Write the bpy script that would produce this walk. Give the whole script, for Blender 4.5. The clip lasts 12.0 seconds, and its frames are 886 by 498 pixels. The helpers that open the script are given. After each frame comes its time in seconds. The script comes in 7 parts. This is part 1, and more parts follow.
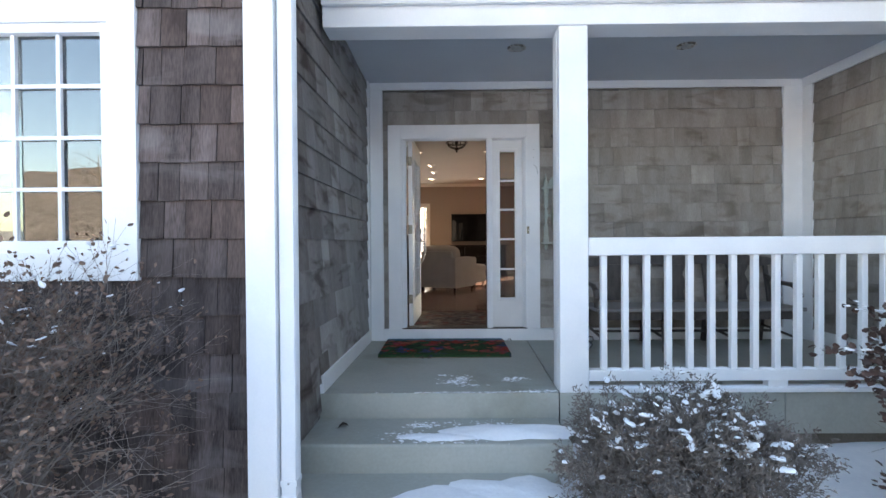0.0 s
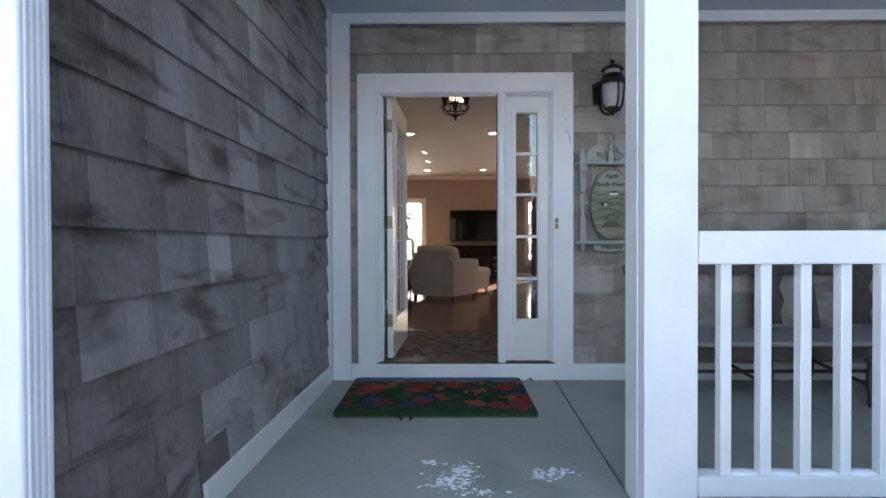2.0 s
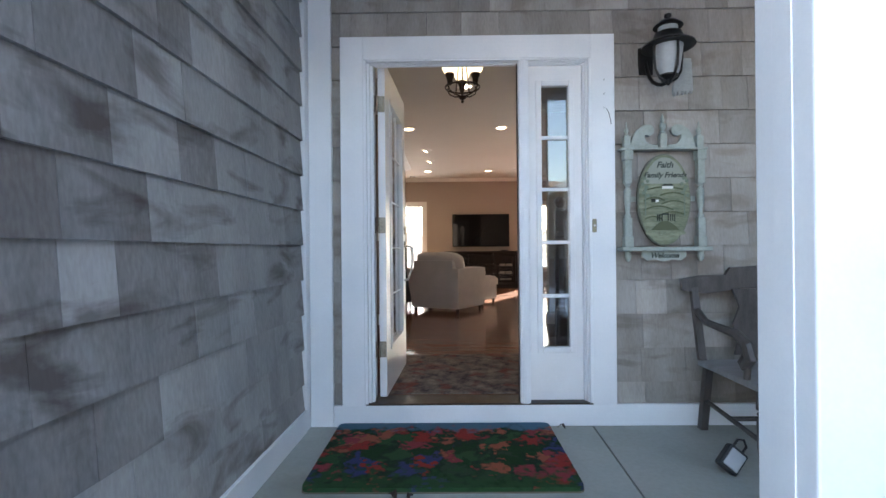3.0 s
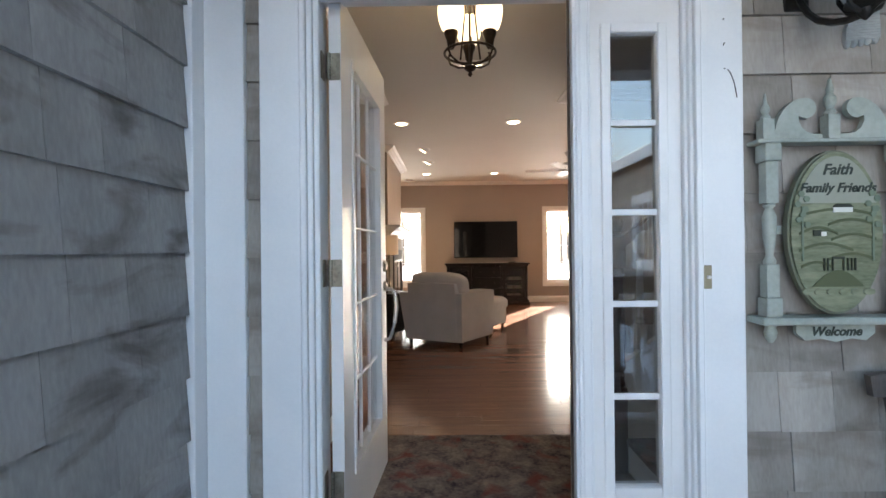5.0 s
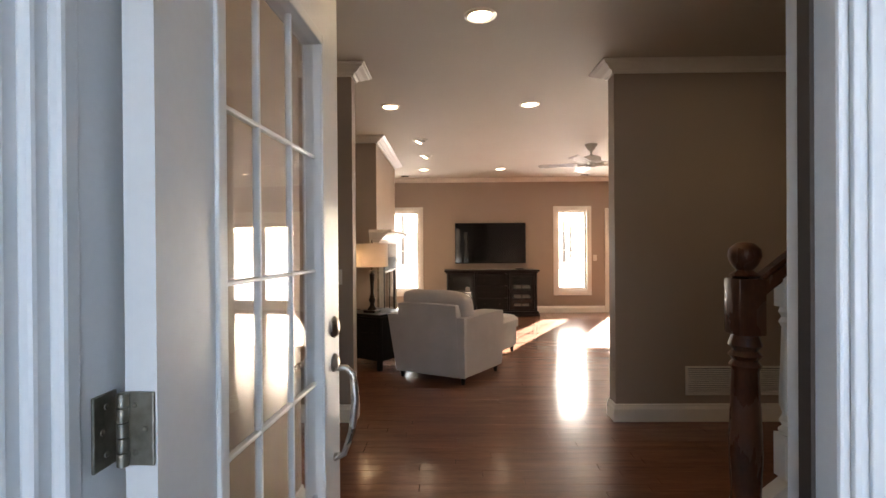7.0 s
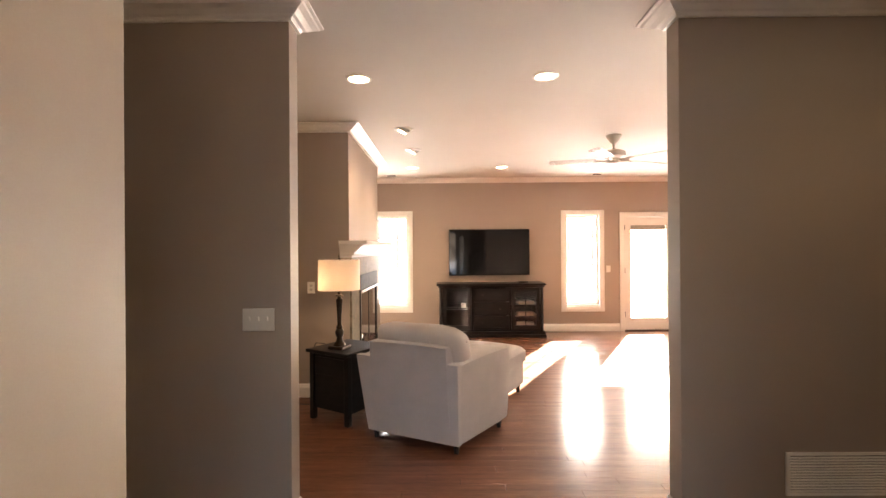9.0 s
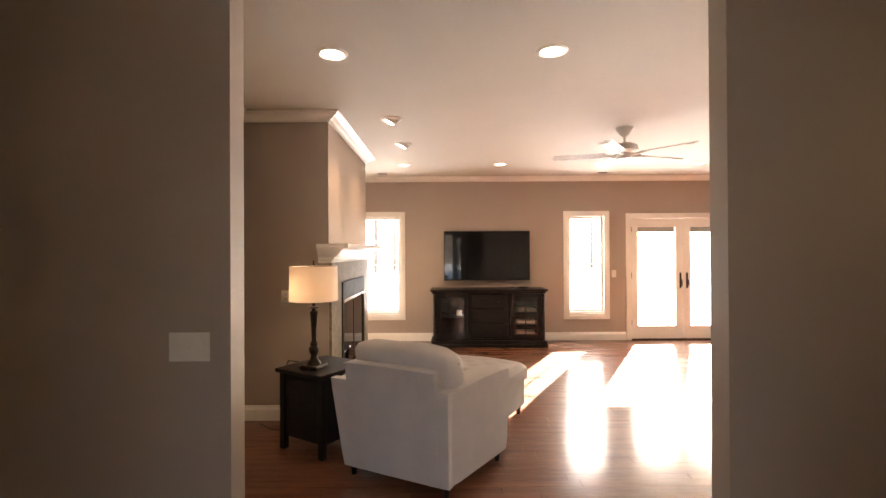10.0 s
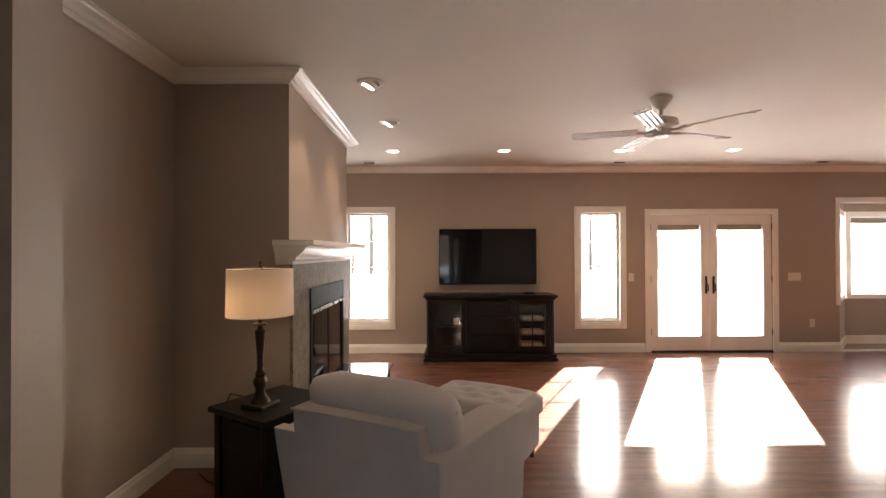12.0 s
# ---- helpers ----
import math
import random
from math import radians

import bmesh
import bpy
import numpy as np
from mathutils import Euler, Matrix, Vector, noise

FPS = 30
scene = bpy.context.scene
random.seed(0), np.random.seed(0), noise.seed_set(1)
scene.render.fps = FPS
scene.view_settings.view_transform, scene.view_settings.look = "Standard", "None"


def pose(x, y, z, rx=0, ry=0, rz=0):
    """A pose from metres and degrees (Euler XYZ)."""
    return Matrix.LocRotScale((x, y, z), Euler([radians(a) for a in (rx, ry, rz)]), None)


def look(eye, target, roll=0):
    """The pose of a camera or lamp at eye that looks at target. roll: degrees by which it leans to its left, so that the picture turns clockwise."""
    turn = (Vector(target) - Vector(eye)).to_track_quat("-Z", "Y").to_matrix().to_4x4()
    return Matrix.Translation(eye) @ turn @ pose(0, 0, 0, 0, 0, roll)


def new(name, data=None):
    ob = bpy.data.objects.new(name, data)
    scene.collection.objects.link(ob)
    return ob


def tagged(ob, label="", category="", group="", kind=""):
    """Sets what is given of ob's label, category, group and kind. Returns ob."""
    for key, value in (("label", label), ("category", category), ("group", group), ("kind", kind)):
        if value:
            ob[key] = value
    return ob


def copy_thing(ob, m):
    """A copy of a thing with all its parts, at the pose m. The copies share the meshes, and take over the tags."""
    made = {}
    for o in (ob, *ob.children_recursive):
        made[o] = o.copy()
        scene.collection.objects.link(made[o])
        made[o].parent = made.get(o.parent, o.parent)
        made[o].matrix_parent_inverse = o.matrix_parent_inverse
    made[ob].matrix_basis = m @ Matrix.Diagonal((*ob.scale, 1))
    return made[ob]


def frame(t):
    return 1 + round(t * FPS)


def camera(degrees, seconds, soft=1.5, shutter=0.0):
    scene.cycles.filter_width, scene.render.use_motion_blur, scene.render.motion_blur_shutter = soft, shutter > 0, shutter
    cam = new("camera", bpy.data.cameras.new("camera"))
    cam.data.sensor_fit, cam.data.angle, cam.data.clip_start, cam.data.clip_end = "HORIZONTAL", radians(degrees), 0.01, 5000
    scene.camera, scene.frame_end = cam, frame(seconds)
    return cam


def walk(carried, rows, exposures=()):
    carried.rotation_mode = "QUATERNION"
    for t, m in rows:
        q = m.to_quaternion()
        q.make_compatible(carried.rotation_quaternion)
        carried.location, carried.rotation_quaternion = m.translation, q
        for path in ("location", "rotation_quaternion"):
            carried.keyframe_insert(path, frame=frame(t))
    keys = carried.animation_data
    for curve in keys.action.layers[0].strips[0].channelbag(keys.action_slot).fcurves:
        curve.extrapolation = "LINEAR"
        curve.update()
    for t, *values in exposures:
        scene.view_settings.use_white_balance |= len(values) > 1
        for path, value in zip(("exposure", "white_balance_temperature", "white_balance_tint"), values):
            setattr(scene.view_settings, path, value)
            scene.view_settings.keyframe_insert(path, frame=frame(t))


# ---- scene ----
cam = camera(86.1, 12.0)
PATH = [
    (0, (0.334, 0.765, 0.934), (0.315, 2.765, 0.913), -0.4),
    (0.5, (0.368, 1.096, 0.937), (0.351, 3.096, 0.903), -0.4),
    (1, (0.363, 1.483, 0.935), (0.347, 3.483, 0.902), -0.2),
    (1.5, (0.364, 1.890, 0.93), (0.347, 3.890, 0.908), -0.4),
    (2, (0.373, 2.309, 0.926), (0.357, 4.308, 0.905), -0.2),
    (2.5, (0.33, 2.723, 0.935), (0.315, 4.723, 0.925), -0.3),
    (3, (0.331, 3.088, 0.943), (0.312, 5.088, 0.946), -0.5),
    (3.2, (0.346, 3.230, 0.944), (0.317, 5.230, 0.957), -0.4),
    (5, (0.336, 4.324, 1.179), (0.312, 6.324, 1.186), -0.6),
    (5.5, (0.312, 4.577, 1.248), (0.29, 6.577, 1.259), -0.5),
    (6, (0.308, 4.807, 1.31), (0.285, 6.807, 1.318), -0.6),
    (6.5, (0.324, 5.111, 1.357), (0.3, 7.111, 1.365), -0.4),
    (7, (0.342, 5.431, 1.342), (0.316, 7.431, 1.335), -0.4),
    (9, (0.402, 6.629, 1.475), (0.391, 8.629, 1.477), -0.4),
    (9.5, (0.427, 6.885, 1.488), (0.42, 8.885, 1.499), -0.4),
    (10, (0.462, 7.162, 1.5), (0.458, 9.162, 1.509), -0.3),
    (10.5, (0.465, 7.43, 1.496), (0.463, 9.43, 1.501), -0.3),
    (11, (0.473, 7.668, 1.487), (0.473, 9.668, 1.498), -0.5),
    (11.5, (0.505, 7.912, 1.473), (0.508, 9.912, 1.488), -0.5),
    (12, (0.487, 8.094, 1.476), (0.496, 10.094, 1.493), -0.2),
]
EXPOSURES = [
    (0.0, 2.87, 7500, 12), (1.5, 2.84, 7300, 11), (2.5, 3.06, 7200, 11), (3.0, 3.4, 7050, 11), (5.0, 3.5, 7300, 10), (6.0, 3.35, 6850, 10),
    (7.0, 3.65, 7550, 12), (8.8, 4.55, 7550, 14), (9.5, 4.48, 7550, 14), (10.5, 3.78, 7250, 12), (12.0, 3.27, 6950, 12),
]
walk(cam, [(t, look(eye, target, roll)) for t, eye, target, roll in PATH], EXPOSURES)

# ---- sky, sun and large lights ----
SUN_WAY = Vector((1.02, 1.9, 1.0)).normalized()
world = bpy.data.worlds.new("sky")
scene.world = world
world.use_nodes = True
wn = world.node_tree
sky = wn.nodes.new("ShaderNodeTexSky")
sky.sky_type = "NISHITA"
sky.sun_disc = False
sky.sun_elevation = math.asin(SUN_WAY.z)
sky.sun_rotation = math.atan2(SUN_WAY.x, SUN_WAY.y)
wn.links.new(sky.outputs[0], wn.nodes["Background"].inputs[0])
wn.nodes["Background"].inputs[1].default_value = 0.12


def lamp(name, kind, power, colour, m, **more):
    data = bpy.data.lights.new(name, kind)
    data.energy = power
    data.color = colour
    for k, v in more.items():
        if k == "size":
            if kind == "AREA":
                data.size = v
            else:
                data.shadow_soft_size = v
        elif k == "size_y":
            data.shape = "RECTANGLE"
            data.size_y = v
        elif k == "spot":
            data.spot_size = radians(v)
            data.spot_blend = 0.7
        elif k == "angle":
            data.angle = radians(v)
    ob = new(name, data)
    ob.matrix_world = m
    return ob


lamp("sun", "SUN", 5.0, (1.0, 0.93, 0.84), look(SUN_WAY * 50, (0, 0, 0)), angle=0.5)
DAY = (0.93, 0.96, 1.0)
lamp("window_light", "AREA", 2.5, DAY, look((-0.58, 15.3, 1.27), (-0.58, 10, 1.1)), size=0.52, size_y=1.5)
lamp("window_light", "AREA", 2.5, DAY, look((2.84, 15.3, 1.27), (2.84, 10, 1.1)), size=0.52, size_y=1.5)
lamp("window_light", "AREA", 5.5, DAY, look((4.48, 15.35, 1.05), (4.48, 10, 0.9)), size=1.5, size_y=1.6)
lamp("window_light", "AREA", 2.5, DAY, look((8.0, 15.85, 1.45), (7.6, 10, 1.0)), size=1.6, size_y=1.3)
WARM = (1.0, 0.74, 0.48)
CANS = [(-0.23, 10.12), (1.14, 10.1), (-0.1, 13.94), (1.27, 13.93), (2.72, 13.94), (4.1, 13.92), (0.54, 8.3), (2.5, 8.3)]
for cx, cy in CANS:
    lamp("can_light", "SPOT", 2.2 if cy > 13 else 0.35 if cy > 9 else 0.5, WARM, look((cx, cy, 2.715), (cx, cy, 0)), size=0.05, spot=125)
SPOTS = [(-0.03, 11.6), (0.0, 12.64)]
for cx, cy in SPOTS:
    lamp("spot_light", "SPOT", 2.2, WARM, look((cx - 0.02, cy, 2.66), (-0.57, cy + 0.1, 1.5)), size=0.04, spot=80)
lamp("table_lamp_light", "POINT", 0.26, (1.0, 0.74, 0.48), pose(-0.60, 10.73, 1.21), size=0.035)
for a in (90, 210, 330):
    lamp("chandelier_light", "POINT", 0.22, WARM, pose(0.46 + 0.1 * math.cos(radians(a)), 6.84 + 0.1 * math.sin(radians(a)), 2.47), size=0.03)


# ---- materials ----
def material(name, a, b, rough=0.6, scale=6.0, bump=0.1, stretch=(1, 1, 1), metal=0.0, fine=60.0, fine_mix=0.35, per_object=0.0, spec=0.5, bump_dist=0.004, rough_var=0.12, space="Object", stain=None, stain_scale=3.0, stain_part=0.6, own=False, coat=0.0):
    """Two colours mixed by noise at two scales, with relief and an uneven gloss."""
    m = bpy.data.materials.new(name)
    m.use_nodes = True
    t = m.node_tree
    n, l = t.nodes, t.links
    p = n["Principled BSDF"]
    tc = n.new("ShaderNodeTexCoord")
    mp = n.new("ShaderNodeMapping")
    mp.inputs["Scale"].default_value = stretch
    if space == "World":
        geo = n.new("ShaderNodeNewGeometry")
        l.new(geo.outputs["Position"], mp.inputs[0])
    else:
        l.new(tc.outputs[space], mp.inputs[0])
    if own:
        # each piece is cut from another place of the wood
        info, far = n.new("ShaderNodeObjectInfo"), n.new("ShaderNodeVectorMath")
        far.operation = "SCALE"
        far.inputs[0].default_value = (37.0, 23.0, 51.0)
        l.new(info.outputs["Random"], far.inputs["Scale"])
        l.new(far.outputs[0], mp.inputs["Location"])
    n1, n2 = n.new("ShaderNodeTexNoise"), n.new("ShaderNodeTexNoise")
    for q, s in ((n1, scale), (n2, fine)):
        q.inputs["Scale"].default_value = s
        q.inputs["Detail"].default_value = 5
        l.new(mp.outputs[0], q.inputs["Vector"])
    mixf = n.new("ShaderNodeMix")
    mixf.inputs[0].default_value = fine_mix
    l.new(n1.outputs[0], mixf.inputs[2])
    l.new(n2.outputs[0], mixf.inputs[3])
    ramp = n.new("ShaderNodeValToRGB")
    ramp.color_ramp.elements[0].position, ramp.color_ramp.elements[1].position = 0.34, 0.66
    ramp.color_ramp.elements[0].color, ramp.color_ramp.elements[1].color = (*a, 1), (*b, 1)
    l.new(mixf.outputs[0], ramp.inputs[0])
    out = ramp.outputs[0]
    if stain:
        n3 = n.new("ShaderNodeTexNoise")
        n3.inputs["Scale"].default_value = stain_scale
        n3.inputs["Detail"].default_value = 7
        n3.inputs["Distortion"].default_value = 0.6
        if own:
            # stains run on from piece to piece along the courses
            wide, place = n.new("ShaderNodeMapping"), n.new("ShaderNodeNewGeometry")
            wide.inputs["Scale"].default_value = (1.1, 1.1, 3.2)
            l.new(place.outputs["Position"], wide.inputs[0])
            l.new(wide.outputs[0], n3.inputs["Vector"])
        else:
            l.new(mp.outputs[0], n3.inputs["Vector"])
        sr = n.new("ShaderNodeMapRange")
        sr.inputs[1].default_value, sr.inputs[2].default_value, sr.inputs[4].default_value = 0.53, 0.68, stain_part
        l.new(n3.outputs[0], sr.inputs[0])
        sm = n.new("ShaderNodeMix")
        sm.data_type = "RGBA"
        sm.inputs[7].default_value = (*stain, 1)
        l.new(sr.outputs[0], sm.inputs[0])
        l.new(out, sm.inputs[6])
        out = sm.outputs[2]
    if per_object:
        oi = n.new("ShaderNodeObjectInfo")
        mr = n.new("ShaderNodeMapRange")
        mr.inputs[3].default_value, mr.inputs[4].default_value = 1 - per_object, 1 + per_object
        l.new(oi.outputs["Random"], mr.inputs[0])
        hsv = n.new("ShaderNodeHueSaturation")
        l.new(mr.outputs[0], hsv.inputs["Value"])
        l.new(out, hsv.inputs["Color"])
        out = hsv.outputs[0]
    l.new(out, p.inputs["Base Color"])
    rr = n.new("ShaderNodeMapRange")
    rr.inputs[3].default_value, rr.inputs[4].default_value = max(0.02, rough - rough_var), min(1, rough + rough_var)
    l.new(n1.outputs[0], rr.inputs[0])
    l.new(rr.outputs[0], p.inputs["Roughness"])
    p.inputs["Metallic"].default_value = metal
    p.inputs["Specular IOR Level"].default_value = spec
    if coat:
        p.inputs["Coat Weight"].default_value = coat
        p.inputs["Coat Roughness"].default_value = 0.42
    if bump:
        bp = n.new("ShaderNodeBump")
        bp.inputs["Strength"].default_value, bp.inputs["Distance"].default_value = bump, bump_dist
        l.new(mixf.outputs[0], bp.inputs["Height"])
        l.new(bp.outputs[0], p.inputs["Normal"])
    return m


def glow(name, colour, strength, base=(0.8, 0.8, 0.8)):
    m = bpy.data.materials.new(name)
    m.use_nodes = True
    p = m.node_tree.nodes["Principled BSDF"]
    p.inputs["Base Color"].default_value = (*base, 1)
    p.inputs["Emission Color"].default_value = (*colour, 1)
    p.inputs["Emission Strength"].default_value = strength
    return m


def glass_mat(name, tint=(1, 1, 1), facing=0.035):
    """Thin pane: clear, and glossier the more slanted the view. facing: the gloss of a straight view."""
    m = bpy.data.materials.new(name)
    m.use_nodes = True
    n, l = m.node_tree.nodes, m.node_tree.links
    n.remove(n["Principled BSDF"])
    tr, gl, mx, lw = n.new("ShaderNodeBsdfTransparent"), n.new("ShaderNodeBsdfGlossy"), n.new("ShaderNodeMixShader"), n.new("ShaderNodeLayerWeight")
    pw, mr = n.new("ShaderNodeMath"), n.new("ShaderNodeMapRange")
    tr.inputs[0].default_value = (*tint, 1)
    gl.inputs["Roughness"].default_value = 0.0
    lw.inputs[0].default_value = 0.5
    pw.operation = "POWER"
    pw.inputs[1].default_value = 5
    mr.inputs[3].default_value = facing
    l.new(lw.outputs["Facing"], pw.inputs[0])
    l.new(pw.outputs[0], mr.inputs[0])
    l.new(mr.outputs[0], mx.inputs[0])
    l.new(tr.outputs[0], mx.inputs[1])
    l.new(gl.outputs[0], mx.inputs[2])
    l.new(mx.outputs[0], n["Material Output"].inputs[0])
    return m


M = {}
M["trim"] = material("white_exterior_paint", (0.72, 0.73, 0.74), (0.82, 0.82, 0.82), 0.45, 2.5, 0.08, fine=90, fine_mix=0.2)
M["trim_in"] = material("cream_white_trim_paint", (0.74, 0.71, 0.66), (0.82, 0.79, 0.74), 0.35, 3, 0.03, fine_mix=0.2)
M["door_paint"] = material("white_door_paint", (0.70, 0.69, 0.68), (0.78, 0.77, 0.76), 0.32, 3, 0.03, fine_mix=0.2)
M["taupe"] = material("taupe_wall_paint", (0.35, 0.284, 0.236), (0.37, 0.303, 0.253), 0.55, 2, 0.12, fine=220, fine_mix=0.5, bump_dist=0.0015, space="World")
M["ceiling"] = material("warm_white_ceiling_paint", (0.545, 0.505, 0.438), (0.585, 0.545, 0.478), 0.75, 1.5, 0.08, fine=150, fine_mix=0.4, bump_dist=0.001, space="World")
M["porch_ceiling"] = material("pale_blue_grey_porch_ceiling_paint", (0.50, 0.53, 0.57), (0.56, 0.59, 0.62), 0.6, 2, 0.05)
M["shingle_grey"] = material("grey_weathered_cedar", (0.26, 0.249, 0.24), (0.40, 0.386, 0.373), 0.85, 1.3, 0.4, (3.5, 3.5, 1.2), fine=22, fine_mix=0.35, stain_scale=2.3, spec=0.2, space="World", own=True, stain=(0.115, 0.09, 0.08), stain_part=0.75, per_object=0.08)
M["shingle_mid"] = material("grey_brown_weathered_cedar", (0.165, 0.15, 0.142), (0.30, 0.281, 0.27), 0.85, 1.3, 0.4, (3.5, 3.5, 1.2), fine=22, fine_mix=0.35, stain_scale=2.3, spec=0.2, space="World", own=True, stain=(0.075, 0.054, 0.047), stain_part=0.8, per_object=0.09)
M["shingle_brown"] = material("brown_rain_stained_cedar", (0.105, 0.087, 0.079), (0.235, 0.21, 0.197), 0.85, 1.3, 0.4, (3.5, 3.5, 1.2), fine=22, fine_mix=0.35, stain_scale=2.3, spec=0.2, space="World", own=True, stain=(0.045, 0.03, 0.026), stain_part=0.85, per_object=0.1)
M["shingle_pale"] = material("pale_sheltered_cedar", (0.235, 0.208, 0.182), (0.375, 0.342, 0.308), 0.85, 1.6, 0.4, (4.0, 4.0, 1.0), fine=26, fine_mix=0.3, stain=(0.15, 0.115, 0.09), stain_scale=2.2, stain_part=0.6, per_object=0.17, spec=0.2, space="World", own=True)
M["shingle_dark"] = material("dark_brown_weathered_cedar", (0.030, 0.021, 0.019), (0.135, 0.105, 0.098), 0.85, 1.7, 0.5, (6.0, 6.0, 0.7), fine=22, fine_mix=0.4, per_object=0.3, spec=0.2, space="World", own=True, stain=(0.20, 0.18, 0.175), stain_scale=1.6, stain_part=0.35)
M["shingle_red"] = material("red_brown_cedar", (0.040, 0.027, 0.023), (0.145, 0.105, 0.093), 0.85, 1.7, 0.5, (6.0, 6.0, 0.7), fine=22, fine_mix=0.4, per_object=0.3, spec=0.2, space="World", own=True, stain=(0.03, 0.02, 0.018), stain_scale=1.6, stain_part=0.7)
# sheathing colour, also the painted dark of the rooms behind the wing windows
M["sheath"] = material("dark_sheathing_and_room_shade", (0.03, 0.026, 0.022), (0.06, 0.05, 0.045), 0.9, 8)
M["concrete"] = material("grey_porch_concrete", (0.325, 0.33, 0.29), (0.42, 0.42, 0.375), 0.75, 1.6, 0.25, fine=45, fine_mix=0.3, stain=(0.22, 0.215, 0.17), stain_scale=1.3, stain_part=0.5, space="World")
M["foundation"] = material("brown_stained_foundation", (0.10, 0.085, 0.065), (0.18, 0.155, 0.125), 0.85, 3, 0.3)
M["snow"] = material("snow", (0.80, 0.82, 0.85), (0.90, 0.91, 0.93), 0.7, 5, 0.6, fine=40, bump_dist=0.01, space="World")
M["plank"] = material("red_brown_hardwood", (0.105, 0.038, 0.020), (0.225, 0.092, 0.049), 0.15, 3, 0.05, (0.5, 6, 6), fine=22, fine_mix=0.45, per_object=0.10, rough_var=0.03, bump_dist=0.0006, space="World", coat=0.25)
M["oak"] = material("red_brown_stair_wood", (0.055, 0.018, 0.009), (0.12, 0.043, 0.021), 0.28, 4, 0.1, (3, 3, 1), fine=40)
M["black_wood"] = material("black_stained_wood", (0.007, 0.0055, 0.005), (0.016, 0.012, 0.011), 0.35, 5, 0.1, (1, 1, 4), fine=40, spec=0.18, rough_var=0.08)
M["black"] = material("black_metal", (0.012, 0.011, 0.010), (0.03, 0.027, 0.024), 0.45, 20, 0.15, metal=0.6)
M["bronze"] = material("dark_bronze", (0.02, 0.013, 0.009), (0.05, 0.032, 0.02), 0.4, 20, 0.1, metal=0.7)
M["hinge_metal"] = material("worn_antique_nickel", (0.17, 0.15, 0.115), (0.36, 0.33, 0.27), 0.36, 14, 0.2, metal=0.9, fine=80)
M["nickel"] = material("brushed_nickel", (0.42, 0.40, 0.37), (0.55, 0.53, 0.50), 0.28, 20, 0.05, metal=1.0)
M["fabric"] = material("pale_grey_beige_upholstery", (0.40, 0.372, 0.352), (0.485, 0.45, 0.43), 0.95, 6, 0.5, fine=260, fine_mix=0.55, spec=0.1, bump_dist=0.002)
M["stone"] = material("mottled_green_brown_granite", (0.09, 0.075, 0.055), (0.32, 0.265, 0.195), 0.4, 9, 0.05, fine=45, fine_mix=0.5, spec=0.25)
M["screen"] = material("black_glossy_screen", (0.004, 0.004, 0.005), (0.006, 0.006, 0.007), 0.05, 2, 0.0, rough_var=0.01, spec=0.3)
M["firebox"] = material("sooty_black_metal", (0.008, 0.007, 0.006), (0.02, 0.018, 0.016), 0.5, 10, 0.1)
M["bench"] = material("dark_grey_weathered_bench_wood", (0.045, 0.036, 0.032), (0.10, 0.085, 0.078), 0.5, 6, 0.25, (4, 4, 1), fine=50)
M["bench_seat"] = material("grey_worn_bench_seat", (0.20, 0.19, 0.185), (0.30, 0.285, 0.28), 0.6, 6, 0.2, (1, 5, 1), fine=60)
M["sage"] = material("sage_green_painted_wood", (0.25, 0.28, 0.24), (0.38, 0.405, 0.36), 0.6, 8, 0.2, fine=60)
M["plastic"] = material("white_plastic", (0.66, 0.63, 0.58), (0.70, 0.67, 0.62), 0.35, 8, 0.0)
M["fan_white"] = material("white_fan_enamel", (0.62, 0.59, 0.55), (0.68, 0.65, 0.60), 0.3, 8, 0.0)
M["twig"] = material("dark_brown_twigs", (0.12, 0.09, 0.075), (0.27, 0.225, 0.195), 0.8, 12, 0.2)
M["round_leaf"] = material("dark_red_brown_leaves", (0.045, 0.024, 0.02), (0.11, 0.062, 0.048), 0.55, 9, 0.1, per_object=0.0)
M["pewter"] = material("dull_pewter", (0.34, 0.35, 0.34), (0.46, 0.47, 0.45), 0.5, 8, 0.15)
M["leaf"] = material("dry_brown_leaves", (0.10, 0.06, 0.045), (0.24, 0.15, 0.105), 0.7, 6, 0.1)
M["needle"] = material("dull_green_grey_juniper", (0.085, 0.068, 0.058), (0.24, 0.20, 0.172), 0.8, 10, 0.1)
M["bark"] = material("grey_brown_bark", (0.06, 0.045, 0.035), (0.16, 0.125, 0.10), 0.9, 4, 0.4, (1, 1, 0.3))
M["roof"] = material("snowy_roof", (0.75, 0.77, 0.80), (0.85, 0.86, 0.88), 0.7, 2, 0.3)
M["blind"] = material("grey_beige_roller_blind", (0.34, 0.32, 0.29), (0.40, 0.38, 0.35), 0.9, 40, 0.1)
M["frost"] = material("thin_frost", (0.66, 0.68, 0.70), (0.8, 0.82, 0.84), 0.8, 10, 0.3)
M["glass"] = glass_mat("window_glass")
M["glass_side"] = glass_mat("sidelight_glass", (0.72, 0.74, 0.74), 0.10)
M["glass_door"] = glass_mat("door_glass", (1, 1, 1), 0.03)
M["glass_front"] = glass_mat("coated_window_glass", (0.5, 0.55, 0.55), 0.16)
M["frosted"] = material("frosted_lantern_glass", (0.33, 0.33, 0.32), (0.40, 0.40, 0.39), 0.5, 8, 0.1)
M["can_glow"] = glow("lit_bulb", (1.0, 0.82, 0.6), 2.2)
M["shade_glow"] = glow("lit_frosted_glass_shade", (1.0, 0.80, 0.5), 0.28, (0.8, 0.75, 0.65))


